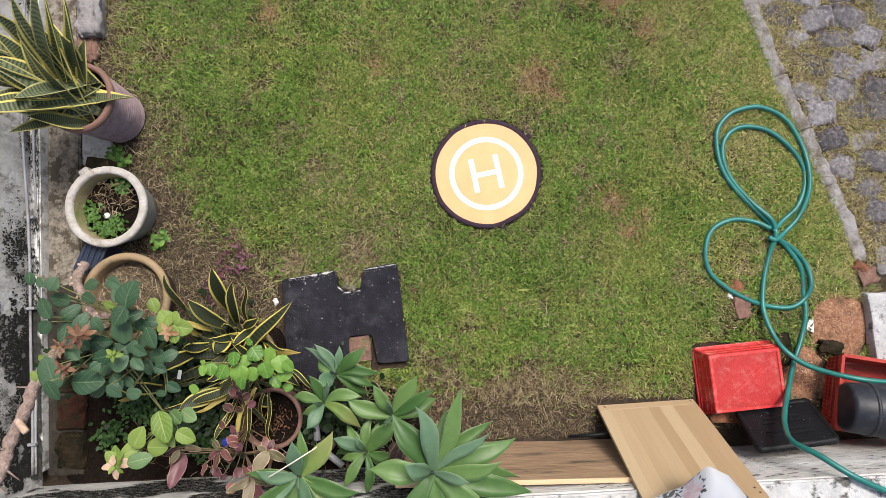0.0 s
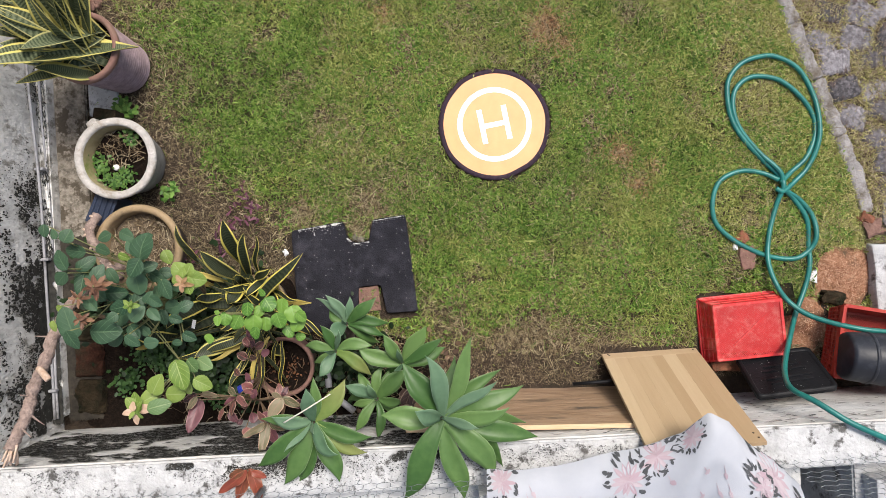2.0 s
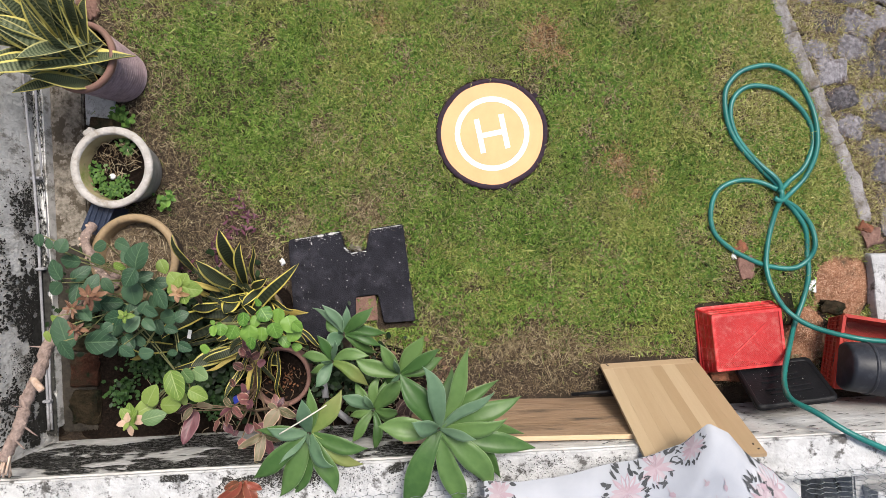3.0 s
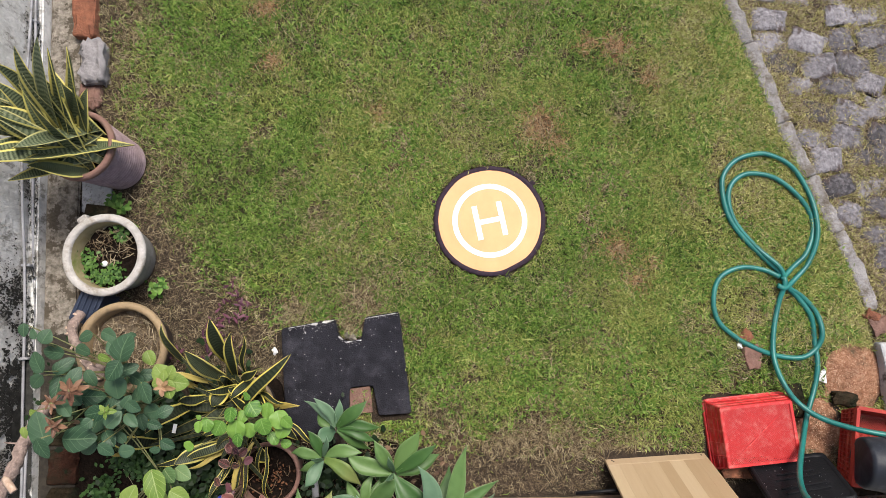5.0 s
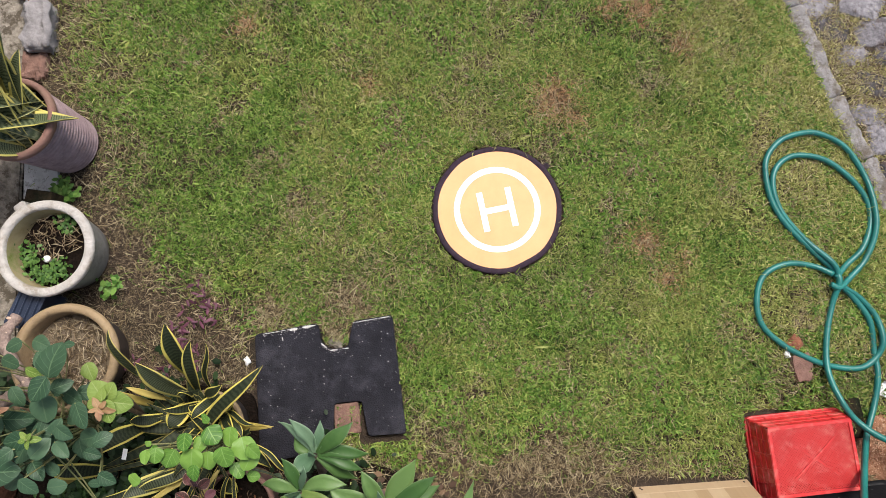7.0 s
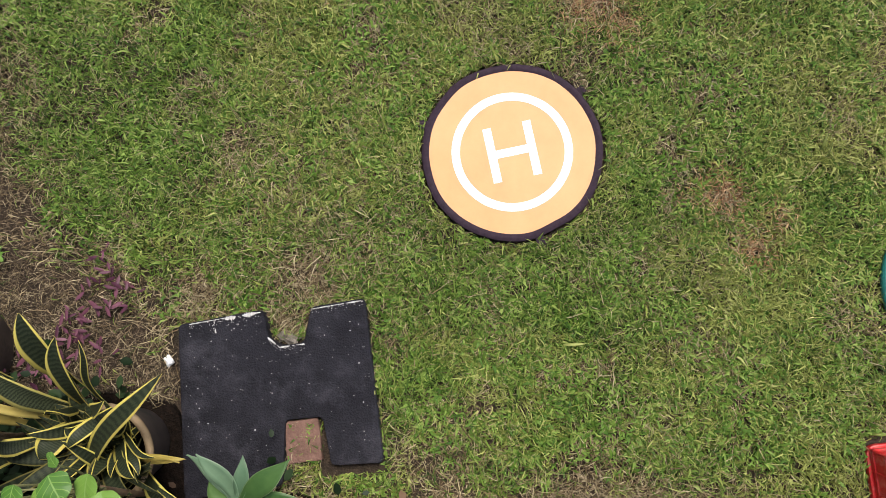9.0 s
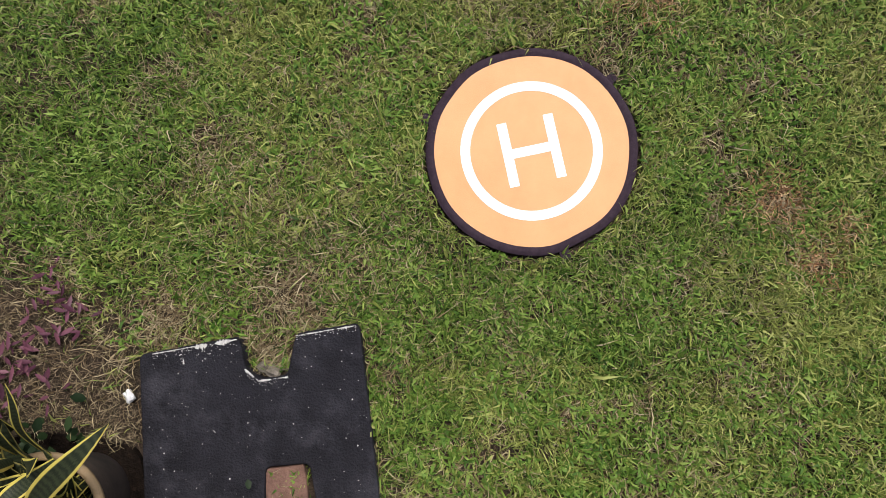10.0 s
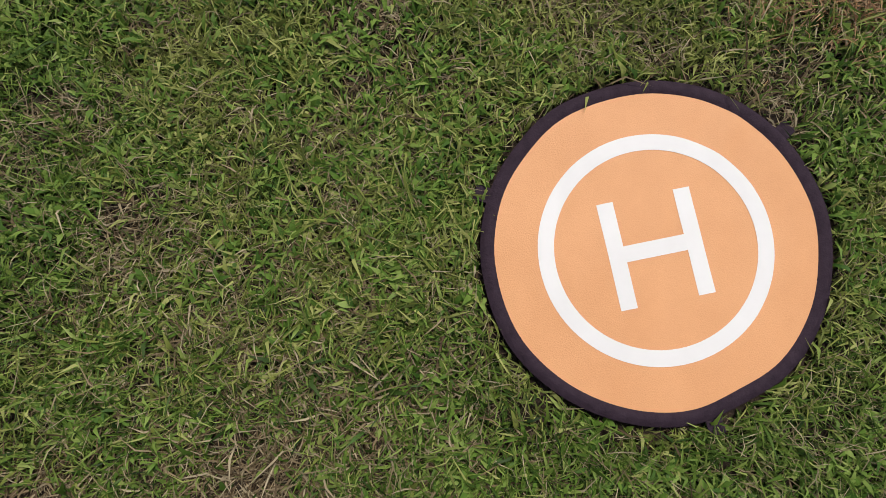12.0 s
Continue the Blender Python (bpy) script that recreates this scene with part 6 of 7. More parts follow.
def whorl(cx, cy, z, count, size, wide, rnd, rise=0.02):
    """Leaves round one shoot tip, the inner ones shorter and higher."""
    rows = []
    for k in range(count):
        a, q = k * 137.5 + rnd.uniform(-15, 15), 1.0 - 0.55 * k / count
        r = size * q * 0.52
        rows.append((cx + r * math.cos(radians(a)), cy + r * math.sin(radians(a)), z + rise * (1 - q) * 2, size * q, wide * rnd.uniform(0.85, 1.15), a))
    return rows


def fill_in(leaves, count, rnd, drop, size):
    """Smaller leaves of the lower storeys, between those above."""
    rows = []
    for k in range(count):
        x, y, z, s, wide, turn = rnd.choice(leaves)
        rows.append((x + rnd.gauss(0, 0.045), y + rnd.gauss(0, 0.045), z - rnd.uniform(0.4, 1.0) * drop, size * rnd.uniform(0.6, 1.2), rnd.uniform(0.65, 0.9), rnd.uniform(0, 360)))
    return rows


M_PEACH = leaf_mat("peach_leaf", (0.22, 0.145, 0.055), (0.36, 0.21, 0.12), rough=0.5, vein=(0.36, 0.17, 0.10), spread=0.6)
M_PLUM = leaf_mat("plum_leaf", (0.040, 0.018, 0.022), (0.150, 0.062, 0.072), (0.26, 0.14, 0.14), 0.05, rough=0.4, vein=(0.18, 0.06, 0.07), spread=0.7, ribs=5)
M_CREAM = leaf_mat("cream_edged_leaf", (0.070, 0.075, 0.034), (0.200, 0.170, 0.105), (0.44, 0.29, 0.21), 0.06, rough=0.45, vein=(0.26, 0.16, 0.11), spread=0.6, ribs=5)
M_MAROON = leaf_mat("maroon_leaf", (0.050, 0.040, 0.014), (0.21, 0.050, 0.030), (0.30, 0.13, 0.07), 0.05, rough=0.4, vein=(0.30, 0.08, 0.05), spread=0.6, ribs=5)
SHRUB_1, SHRUB_2 = SHRUB_A, SHRUB_B + SHRUB_C
leafy("leafy_shrub", SHRUB_1 + fill_in(SHRUB_1, 12, prnd, 0.22, 0.060), "bushy plant with blue-green rounded leaves by the ochre pot", "shrub", [M_SHRUB], (-1.80, -0.93), prnd)
leafy("leafy_shrub", SHRUB_2 + fill_in(SHRUB_2, 14, prnd, 0.22, 0.060), "bushy plant with large rounded blue-green leaves in the corner bed", "shrub", [M_SHRUB], (-1.72, -1.05), prnd)
leafy("lime_shrub", whorl(-1.249, -0.76, 0.74, 7, 0.080, 0.82, prnd), "lime green leaf rosette tinged orange at its heart", "shrub", [M_LIME], (-1.45, -0.90), prnd)
leafy("young_shoot", whorl(-1.254, -0.782, 0.76, 6, 0.045, 0.5, prnd), "peach-coloured young leaves at the heart of the lime rosette", "shrub", [M_PEACH], (-1.44, -0.89), prnd, 20, 0.02)
leafy("lime_shrub", LIME_LEAVES[4:], "yellow-green broad-leaved plant beside the low wall", "shrub", [M_LIME, M_LIME, M_LIMEDULL], (-1.58, -1.33), prnd)
leafy("lime_shoots", LIME_LEAVES[:4] + whorl(-1.435, -0.868, 0.8, 5, 0.036, 0.7, prnd), "lime green young leaves on the blue-green shrub", "shrub", [M_LIME], (-1.70, -0.98), prnd)
leafy("young_shoot", whorl(-1.509, -1.322, 0.58, 8, 0.070, 0.62, prnd), "pale pink and yellow young leaves beside the low wall", "shrub", [M_PALEPINK, M_LIME], (-1.60, -1.36), prnd, 24, 0.03)
leafy("green_herb", HERB + fill_in(HERB, 5, prnd, 0.10, 0.040), "bright green herb with scalloped round leaves growing over the pots", "herb", [M_LETTUCE], (-1.05, -1.05), prnd, 16, 0.035, M_GSTEM, 0.10, 0.5)
leafy("pink_shrub", PINK, "small shrub with pink and cream variegated leaves by the wall", "shrub", [M_PINK, M_CREAM, M_PLUM, M_CREAM, M_CREAM], (-1.05, -1.35), prnd, 26, 0.03, M_STEM)
leafy("plum_shrub", PLUM + fill_in(PLUM, 14, prnd, 0.10, 0.05), "straggling plum-coloured shrub among the pots", "shrub", [M_PLUM, M_PINK], (-1.12, -1.33), prnd, 36, 0.03, M_STEM)
for cx_, cy_, count_, size_ in ((-1.571, -0.795, 11, 0.064), (-1.635, -0.843, 8, 0.046), (-1.621, -0.923, 9, 0.048)):
    leafy("rusty_shoot", whorl(cx_, cy_, 0.79, count_, size_, 0.40, prnd, 0.03), "rust-coloured rosette of young leaves topping the shrub", "shrub", [M_RUSTY], (cx_ - 0.12, cy_ - 0.10), prnd, 20, 0.03)
leafy("maroon_shrub", MAROON, "maroon and brown-green shrub leaning over the low wall", "shrub", [M_MAROON], (-1.02, -1.40), prnd, 24, 0.03, M_STEM)

weeds_bed = thing("bed_weeds", (-1.7, -1.25, 0), "low dark green weeds covering the corner bed", "weeds", kind="stuff")
small_leaves("weed_leaves", [(-1.63, -1.20), (-1.66, -1.16), (-1.60, -1.23), (-1.81, -1.34), (-1.79, -1.30), (-1.73, -1.19), (-1.55, -1.18), (-1.50, -1.25), (-1.42, -1.3), (-1.3, -1.33), (-1.72, -1.08), (-1.45, -1.34), (-1.35, -1.38), (-1.22, -1.36)], 900, 0.028, 0.021, prnd, 0.02, 0.11, leaf_mat("dark_weed", (0.014, 0.042, 0.010), (0.045, 0.10, 0.025), rough=0.5, spread=0.7), weeds_bed)
# near-black leaf green paints the shade under the potted plants
under = thing("undergrowth", (-1.2, -1.2, 0), "low foliage under the potted plants with shade painted into its leaf colour", "undergrowth", kind="stuff")
small_leaves("undergrowth_leaves", [(-1.6, -0.95), (-1.75, -0.95), (-1.45, -1.0), (-1.3, -1.1), (-1.2, -1.2), (-1.35, -1.2), (-0.75, -1.2), (-0.6, -1.22), (-1.9, -0.85), (-1.25, -0.95), (-1.3, -0.88)], 2600, 0.085, 0.030, prnd, 0.02, 0.18, leaf_mat("leaf_painted_shade", (0.006, 0.018, 0.005), (0.026, 0.052, 0.017), rough=0.55, spread=0.7), under)
litter = thing("leaf_litter", (-0.6, -1.2, 0), "brown dead leaves and stalks on the bed", "leaf litter", kind="stuff")
debris("stalks", -0.65, -1.22, 0.26, 0.014, 160, prnd, M_STRAW, litter, 0.08)
debris("stalks", -1.4, -1.25, 0.3, 0.014, 160, prnd, M_STRAW, litter, 0.08)
small_leaves("dead_leaves", [(-0.4, -1.2), (-0.55, -1.25), (-1.0, -1.2), (-0.2, -1.16), (-1.5, -1.2), (-1.3, -1.2)], 110, 0.07, 0.028, prnd, 0.014, 0.03, leaf_mat("dead_leaf", (0.07, 0.042, 0.028), (0.22, 0.14, 0.09), rough=0.8, spread=0.8), litter)
pot_litter = small_leaves("leaf_litter", [(-1.02, -1.22), (-0.95, -1.17), (-0.99, -1.25), (-0.93, -1.22)], 80, 0.04, 0.013, prnd, 0.193, 0.207, leaf_mat("rust_litter", (0.05, 0.022, 0.012), (0.17, 0.075, 0.035), rough=0.8, spread=0.8), bowl_soil, "", 0.8)
tagged(pot_litter, kind="stuff")
tuft = thing("weed_tuft", (-1.87, 0.06, 0), "green weed tuft between the ribbed pot and the planter", "weeds", kind="stuff")
small_leaves("weed_leaves", [(-1.87, 0.06), (-1.85, 0.04), (-1.82, 0.02), (-1.60, -0.36), (-1.62, -0.38)], 110, 0.02, 0.026, prnd, 0.015, 0.06, leaf_mat("tuft_leaf", (0.05, 0.13, 0.02), (0.14, 0.25, 0.05), rough=0.5, spread=0.7), tuft)
purple = thing("purple_weed", (-1.17, -0.49, 0), "magenta-purple leaved weed trailing over the bare soil", "weeds", kind="stuff")
small_leaves("weed_leaves", [(-1.281, -0.443), (-1.201, -0.423), (-1.286, -0.513), (-1.215, -0.507), (-1.334, -0.565), (-1.326, -0.62), (-1.248, -0.646), (-1.473, -0.688), (-1.402, -0.741), (-1.257, -0.377)], 85, 0.030, 0.038, prnd, 0.015, 0.05, leaf_mat("purple_leaf", (0.060, 0.018, 0.036), (0.155, 0.058, 0.088), rough=0.5, spread=0.7), purple, "", 0.42)

# ---- dead branches ----
def rough_limb(points, radii, seed):
    """A tube with a knotty, flaking surface."""
    v, f = tube(points, 0.02, 16, radii=radii)
    v = [p + noise.noise_vector(p * 38 + Vector((seed, 0, 0))) * 0.0060 + noise.noise_vector(p * 110 + Vector((0, seed, 0))) * 0.0028 for p in v]
    return mesh("limb", v, f)


branch = thing("dead_branch", (-1.8, -0.75, 0), "thick peeled dead branch leaning into the corner of the walls", "branch")
pts = [(-1.78, -0.70, 0.02), (-1.815, -0.80, 0.30), (-1.85, -0.90, 0.46), (-1.89, -1.03, 0.52), (-1.885, -1.12, 0.58), (-1.925, -1.235, 0.60), (-1.915, -1.32, 0.65), (-1.96, -1.46, 0.68)]
path_b = spline(pts, 14)
limb = part("limb", rough_limb(path_b, [0.024 + 0.006 * noise.noise(Vector((k * 0.21, 0, 0))) + 0.004 * noise.noise(Vector((k * 0.7, 3, 0))) for k in range(len(path_b))], 2.0), M_PINKBARK, branch)
v, f = tube(spline([(-1.90, -1.15, 0.60), (-1.865, -1.165, 0.63), (-1.84, -1.19, 0.635)], 4), 0.014, 8)
part("stub", mesh("stub", v, f), M_SPLINTER, limb, "pale broken stub")
for k in range(9):
    a = prnd.uniform(-0.025, 0.025)
    v, f = tube([(-1.952 + a, -1.44, 0.675 + prnd.uniform(-0.02, 0.02)), (-1.965 + a * 1.3, -1.50 - prnd.uniform(0, 0.03), 0.68 + prnd.uniform(-0.02, 0.02))], 0.005, 5)
    part("splinter", mesh("splinter", v, f), M_SPLINTER, limb)
for k in range(7):
    p = path_b[prnd.randrange(40, len(path_b) - 4)]
    q = p + Vector((prnd.uniform(-0.07, 0.07), prnd.uniform(-0.06, 0.06), prnd.uniform(-0.02, 0.04)))
    v, f = tube(spline([p, p.lerp(q, 0.5) + Vector((0.008, 0, 0.01)), q], 4), 0.004, 6, radii=[0.006 - 0.0005 * i for i in range(9)])
    part("twig", mesh("twig", v, f), M_PINKBARK, limb)
stump = thing("broken_branch", (-1.85, -0.6, 0), "short broken branch with pale splintered ends by the ochre pot", "branch")
path_s = spline([(-1.87, -0.50, 0.22), (-1.885, -0.58, 0.26), (-1.83, -0.68, 0.27), (-1.80, -0.74, 0.25), (-1.73, -0.79, 0.27)], 6)
stump_limb = part("limb", rough_limb(path_s, [0.020 + 0.007 * noise.noise(Vector((k * 0.6, 4, 0))) for k in range(len(path_s))], 5.0), M_PINKBARK, stump)
for k in range(14):
    p = path_s[prnd.choice((0, 1, 2, 6, 9, 14, 20, len(path_s) - 1))]
    q = p + Vector((prnd.uniform(-0.035, 0.035), prnd.uniform(-0.035, 0.035), prnd.uniform(0.0, 0.03)))
    v, f = tube([p, q], 0.006, 5)
    part("splinter", mesh("splinter", v, f), M_SPLINTER, stump_limb)
for k, pts in enumerate(([(-0.805, -1.20, 0.10), (-0.785, -1.31, 0.14)], [(-0.75, -1.36, 0.13), (-0.66, -1.42, 0.15)], [(-1.12, -1.30, 0.12), (-1.03, -1.33, 0.14)])):
    v, f = tube(pts, 0.016, 12)
    ob = part("pipe_offcut", mesh("pipe_offcut", v, f), M_PIPE, None)
    tagged(ob, "grey plastic pipe offcut among the plants", "pipe", "pipe offcuts")
tag = part("plant_tag", box_bm(0.016, 0.045, 0.002, 0.0005, 1, m=pose(-1.38, -0.995, 0.30, 20, 10, -12)), M_PADWHITE, None)
tagged(tag, "white plastic plant tag between the leaves", "plant tag")
cap = part("bottle_cap", box_bm(0.06, 0.035, 0.03, 0.01, 3, m=pose(-1.14, -1.28, 0.30, 10, 0, 10)), mat("blue_plastic", [(0.3, (0.01, 0.02, 0.22)), (0.7, (0.03, 0.05, 0.35))], 10, 0.4), None)
tagged(cap, "bright blue plastic scrap among the pink leaves", "plastic scrap")

# ---- fence, lower ledge and cloth behind the low wall ----
M_WIRE = mat("galvanised_wire", [(0.3, (0.09, 0.105, 0.105)), (0.7, (0.19, 0.21, 0.21))], 30, 0.6)


def hex_wire(x0, x1, z0, z1, w, h):
    """A hexagonal net of thin wires in the x-z plane, slack and uneven."""
    V, Fc = [], []

    def bow(x, z):
        return Vector((x + 0.012 * noise.noise(Vector((x * 2, z * 5, 1))), -0.05 * (z - z0) + 0.03 * noise.noise(Vector((x * 1.3, z * 2, 0))), z + 0.02 * noise.noise(Vector((x * 1.7, 0, 2)))))

    def wire(a, b):
        pa, pb = bow(*a), bow(*b)
        d = pb - pa
        s = Vector((0, 1, 0)).cross(d).normalized() * 0.0014
        t = Vector((0, 0.0014, 0))
        o = len(V)
        V.extend([pa - s, pa + t, pa + s, pb - s, pb + t, pb + s])
        Fc.extend([(o, o + 1, o + 4, o + 3), (o + 1, o + 2, o + 5, o + 4), (o + 2, o, o + 3, o + 5)])

    rows, cols = int((z1 - z0) / (h * 0.75)), int((x1 - x0) / w)
    for j in range(rows):
        for i in range(cols):
            cx, cz = x0 + w * (i + 0.5 * (j % 2)), z0 + h * 0.75 * j
            p = [(cx - w / 2, cz), (cx - w / 2, cz + h * 0.5), (cx, cz + h * 0.75), (cx + w / 2, cz + h * 0.5)]
            for a, b in zip(p[:-1], p[1:]):
                if not (-0.10 < a[0] < 1.14 and max(a[1], b[1]) > 0.70):
                    wire(a, b)
    return mesh("netting", V, Fc, smooth=False)


fence = thing("wire_fence", SOUTH @ Vector((0, -0.13, 0.6)), "slack hexagonal chicken wire standing on the low wall", "fence")
part("netting", hex_wire(-2.3, 2.6, 0.605, 1.35, 0.056, 0.066), M_WIRE, fence, "", SOUTH @ pose(0, -0.125, 0))
for x in (-2.2, -0.98, 2.2):
    v, f = tube([(x, -0.13, 0.60), (x, -0.15, 1.35)], 0.011, 8)
    part("post", mesh("post", v, f), M_PIPE, fence, "", SOUTH)
ledge = part("ledge_south", slab_between(-2.3, 1.30, -0.62, -0.175, -0.1, 0.47, 40, 0.006, 9), M_WALL, None, m=SOUTH)
tagged(ledge, "whitewashed ledge beyond the low wall", "ledge", kind="structure")
ledge2 = part("ledge_east", slab_between(1.52, 3.4, -0.62, -0.175, -0.1, 0.47, 20, 0.006, 12), M_LEDGE, None, m=SOUTH)
tagged(ledge2, "grey concrete ledge beyond the low wall", "ledge", kind="structure")
beam = part("beam", slab_between(1.29, 1.53, -0.225, -0.174, 0.38, 0.47, 2, 0.004, 14), M_WALL, None, m=SOUTH)
tagged(beam, "white beam over a dark gap beyond the wall", "beam", kind="structure")
blockw = part("concrete_block", box_bm(0.19, 0.30, 0.10, 0.008, 2, jitter=0.01, cuts=2, m=SOUTH @ pose(1.66, -0.40, 0.468, 0, 0, 2)), M_LEDGE, None)
tagged(blockw, "grey concrete block standing on the ledge", "block")
rubbish = part("rotten_board", box_bm(0.42, 0.10, 0.04, 0.006, 2, jitter=0.02, cuts=3, m=SOUTH @ pose(-1.70, -0.24, 0.47, 0, 0, 3)), M_DARKPOT, None)
tagged(rubbish, "dark rotten board on the ledge beyond the wall", "board")
postw = part("white_post", box_bm(0.07, 0.07, 0.22, 0.006, 2, m=SOUTH @ pose(-0.06, -0.21, 0.47, 0, 0, 10)), M_WALL, None)
tagged(postw, "short white post beyond the wall", "post")

# cloth
M_CLOTH = mat("white_cotton", [(0.3, (0.36, 0.375, 0.415)), (0.7, (0.44, 0.452, 0.485))], 3, 0.85, 0.15, 300, 6)
M_PRINTPINK = mat("pink_print", [(0.3, (0.38, 0.28, 0.315)), (0.7, (0.43, 0.36, 0.385))], 30, 0.85, island=0.6)
M_PRINTDARK = mat("dark_print", [(0.3, (0.035, 0.038, 0.042)), (0.7, (0.085, 0.088, 0.094))], 30, 0.85)
CLOTH_X = [-0.06, 0.08, 0.22, 0.43, 0.52, 0.60, 0.69, 0.735, 0.772, 0.85, 0.94, 1.07, 1.18]
CLOTH_Y = [-1.50, -1.495, -1.48, -1.425, -1.405, -1.375, -1.325, -1.27, -1.233, -1.27, -1.36, -1.44, -1.54]


def cloth_at(u, w):
    """u across, w from the draped front edge backwards; the cloth rises behind the edge in folds."""
    x = -0.06 + 1.24 * u
    y0 = float(np.interp(x, CLOTH_X, CLOTH_Y))
    crest = 0.10 * math.exp(-((x - 0.80) / 0.16) ** 2)
    fold = 0.012 * math.sin(x * 26 + w * 6) * (0.4 + w) + 0.02 * noise.noise(Vector((x * 4, w * 4, 3)))
    z = 0.80 + crest * (1 - 0.5 * w) + fold - 0.09 * math.exp(-w * 9) - 0.18 * w * w
    return Vector((x + 0.03 * w * math.sin(x * 9), y0 - 0.55 * w, z))


def cloth_mesh():
    nx, ny = 90, 34
    verts = [cloth_at(i / nx, (j / ny) ** 1.3) for j in range(ny + 1) for i in range(nx + 1)]
    faces = [(j * (nx + 1) + i, (j + 1) * (nx + 1) + i, (j + 1) * (nx + 1) + i + 1, j * (nx + 1) + i + 1) for j in range(ny) for i in range(nx)]
    return mesh("sheet", verts, faces)


cloth = thing("tablecloth", (0.6, -1.5, 0.6), "white cotton tablecloth printed with pink flowers draped over the fence", "tablecloth")
sheet = part("sheet", cloth_mesh(), M_CLOTH, cloth)


def printed(name, shapes, material):
    """Flat printed shapes that follow the cloth: (u, w, turn, length, width)."""
    verts, faces = [], []
    for u, w, a, l, wd in shapes:
        o = len(verts)
        for s, t in ((0, 0), (0.3, 0.5), (0.7, 0.42), (1, 0), (0.7, -0.42), (0.3, -0.5)):
            du, dw = (s * l * math.cos(a) - t * wd * math.sin(a)) / 1.24, (s * l * math.sin(a) + t * wd * math.cos(a)) / 0.55
            p = cloth_at(u + du, max(0.0, w + dw))
            verts.append(p + Vector((0, 0, 0.0035)))
        faces += [(o, o + 1, o + 2, o + 3), (o, o + 3, o + 4, o + 5)]
    tagged(part(name, mesh(name, verts, faces), material, sheet), kind="stuff")


petals, dark, buds = [], [], []
for fu, fw, r in ((0.525, 0.07, 0.048), (0.435, 0.17, 0.060), (0.62, 0.05, 0.03), (0.885, 0.12, 0.080), (0.84, 0.24, 0.05), (0.045, 0.06, 0.042)):
    for k in range(13):
        a = k * 0.483 + prnd.uniform(-0.1, 0.1)
        petals.append((fu, fw, a, r * prnd.uniform(0.9, 1.4), r * 0.30))
    for k in range(30):
        a = k * 0.21 + prnd.uniform(-0.2, 0.2)
        q = r * prnd.uniform(0.9, 1.35)
        dark.append((fu + q * math.cos(a) / 1.24, max(0.004, fw + q * math.sin(a) / 0.55), a + prnd.uniform(-1.2, 1.2), r * prnd.uniform(0.35, 0.75), r * prnd.uniform(0.1, 0.26)))
for k in range(20):
    u, w = prnd.uniform(0.1, 0.85), prnd.uniform(0.08, 0.6)
    buds.append((u, w, prnd.uniform(0.8, 1.5), 0.03, 0.016))
    buds.append((u - 0.008, w - 0.05, 1.2, 0.06, 0.003))
printed("printed_petals", petals, M_PRINTPINK)
printed("printed_leaves", dark, M_PRINTDARK)
printed("printed_buds", buds, M_PRINTPINK)


# ---- lawn ----
WORN = [(0.253, 0.48, 0.075, 1.6), (0.32, 0.41, 0.06, 1.0), (0.636, 0.913, 0.06, 1.3), (0.81, 0.757, 0.045, 1.2), (0.636, -0.135, 0.055, 1.5), (0.724, -0.293, 0.045, 1.2), (0.795, -0.199, 0.03, 1.0), (0.486, 0.925, 0.04, 1.2), (-0.57, 0.545, 0.035, 1.0), (-1.12, 0.81, 0.05, 1.0), (-1.17, 1.10, 0.06, 1.0)]
BROWN = WORN + [(-0.67, -0.545, 0.06, 1.3), (-0.63, -0.40, 0.15, 1.1), (-0.36, -0.6, 0.06, 0.7), (-0.95, -0.48, 0.13, 0.9), (-0.95, 1.0, 0.09, 0.7), (1.0, 0.12, 0.06, 0.8), (0.97, -0.49, 0.07, 0.8), (-0.18, -1.0, 0.12, 0.9), (-0.46, -0.30, 0.20, 0.65), (-0.75, -0.18, 0.22, 0.45), (-0.55, 0.75, 0.18, 0.35), (-1.0, 0.9, 0.16, 0.35), (0.9, 0.2, 0.12, 0.3), (-0.1, 0.42, 0.14, 0.3), (0.05, 1.0, 0.2, 0.3), (1.33, 0.1, 0.2, 0.4)]


EDGE_Y = [-1.4, -0.75, -0.60, -0.523, -0.465, -0.324, -0.144, 0.041, 0.293, 0.468, 0.764, 1.115, 1.75]
EDGE_X = [-0.50, -0.72, -0.95, -1.007, -1.129, -1.336, -1.473, -1.600, -1.656, -1.749, -1.841, -1.857, -1.87]


def into_soil(x, y):
    """How far a place lies on the bare side of the lawn's ragged edge."""
    return np.interp(y, EDGE_Y, EDGE_X) - x + 0.03 * np.sin(y * 17 + x * 9) + 0.025 * np.sin(y * 41 - x * 23)


def dryness(x, y):
    """0 for lush turf, 1 for dead straw."""
    d = np.zeros_like(x)
    for bx_, by_, r, a in BROWN:
        d = np.maximum(d, a * np.exp(-(((x - bx_) ** 2 + (y - by_) ** 2) / (r * r)) ** 0.8))
    left = np.clip((into_soil(x, y) + 0.14) / 0.30, 0, 0.97)
    bottom = np.clip((-0.93 + 0.05 * np.sin(x * 5) - y) / 0.16, 0, 1)
    by_kerb = np.clip((x - (1.72 - 0.42 * y - 0.12)) / 0.14, 0, 1) * 0.55
    return np.clip(np.maximum.reduce([d, left, bottom, by_kerb]), 0, 1)


def bareness(x, y):
    """How little grows: soil near the pots, along the wall and under things."""
    b = np.clip((into_soil(x, y) + 0.03) / 0.34, 0, 0.74)
    return np.maximum(b, np.clip((-1.10 - y) / 0.12, 0, 0.85))


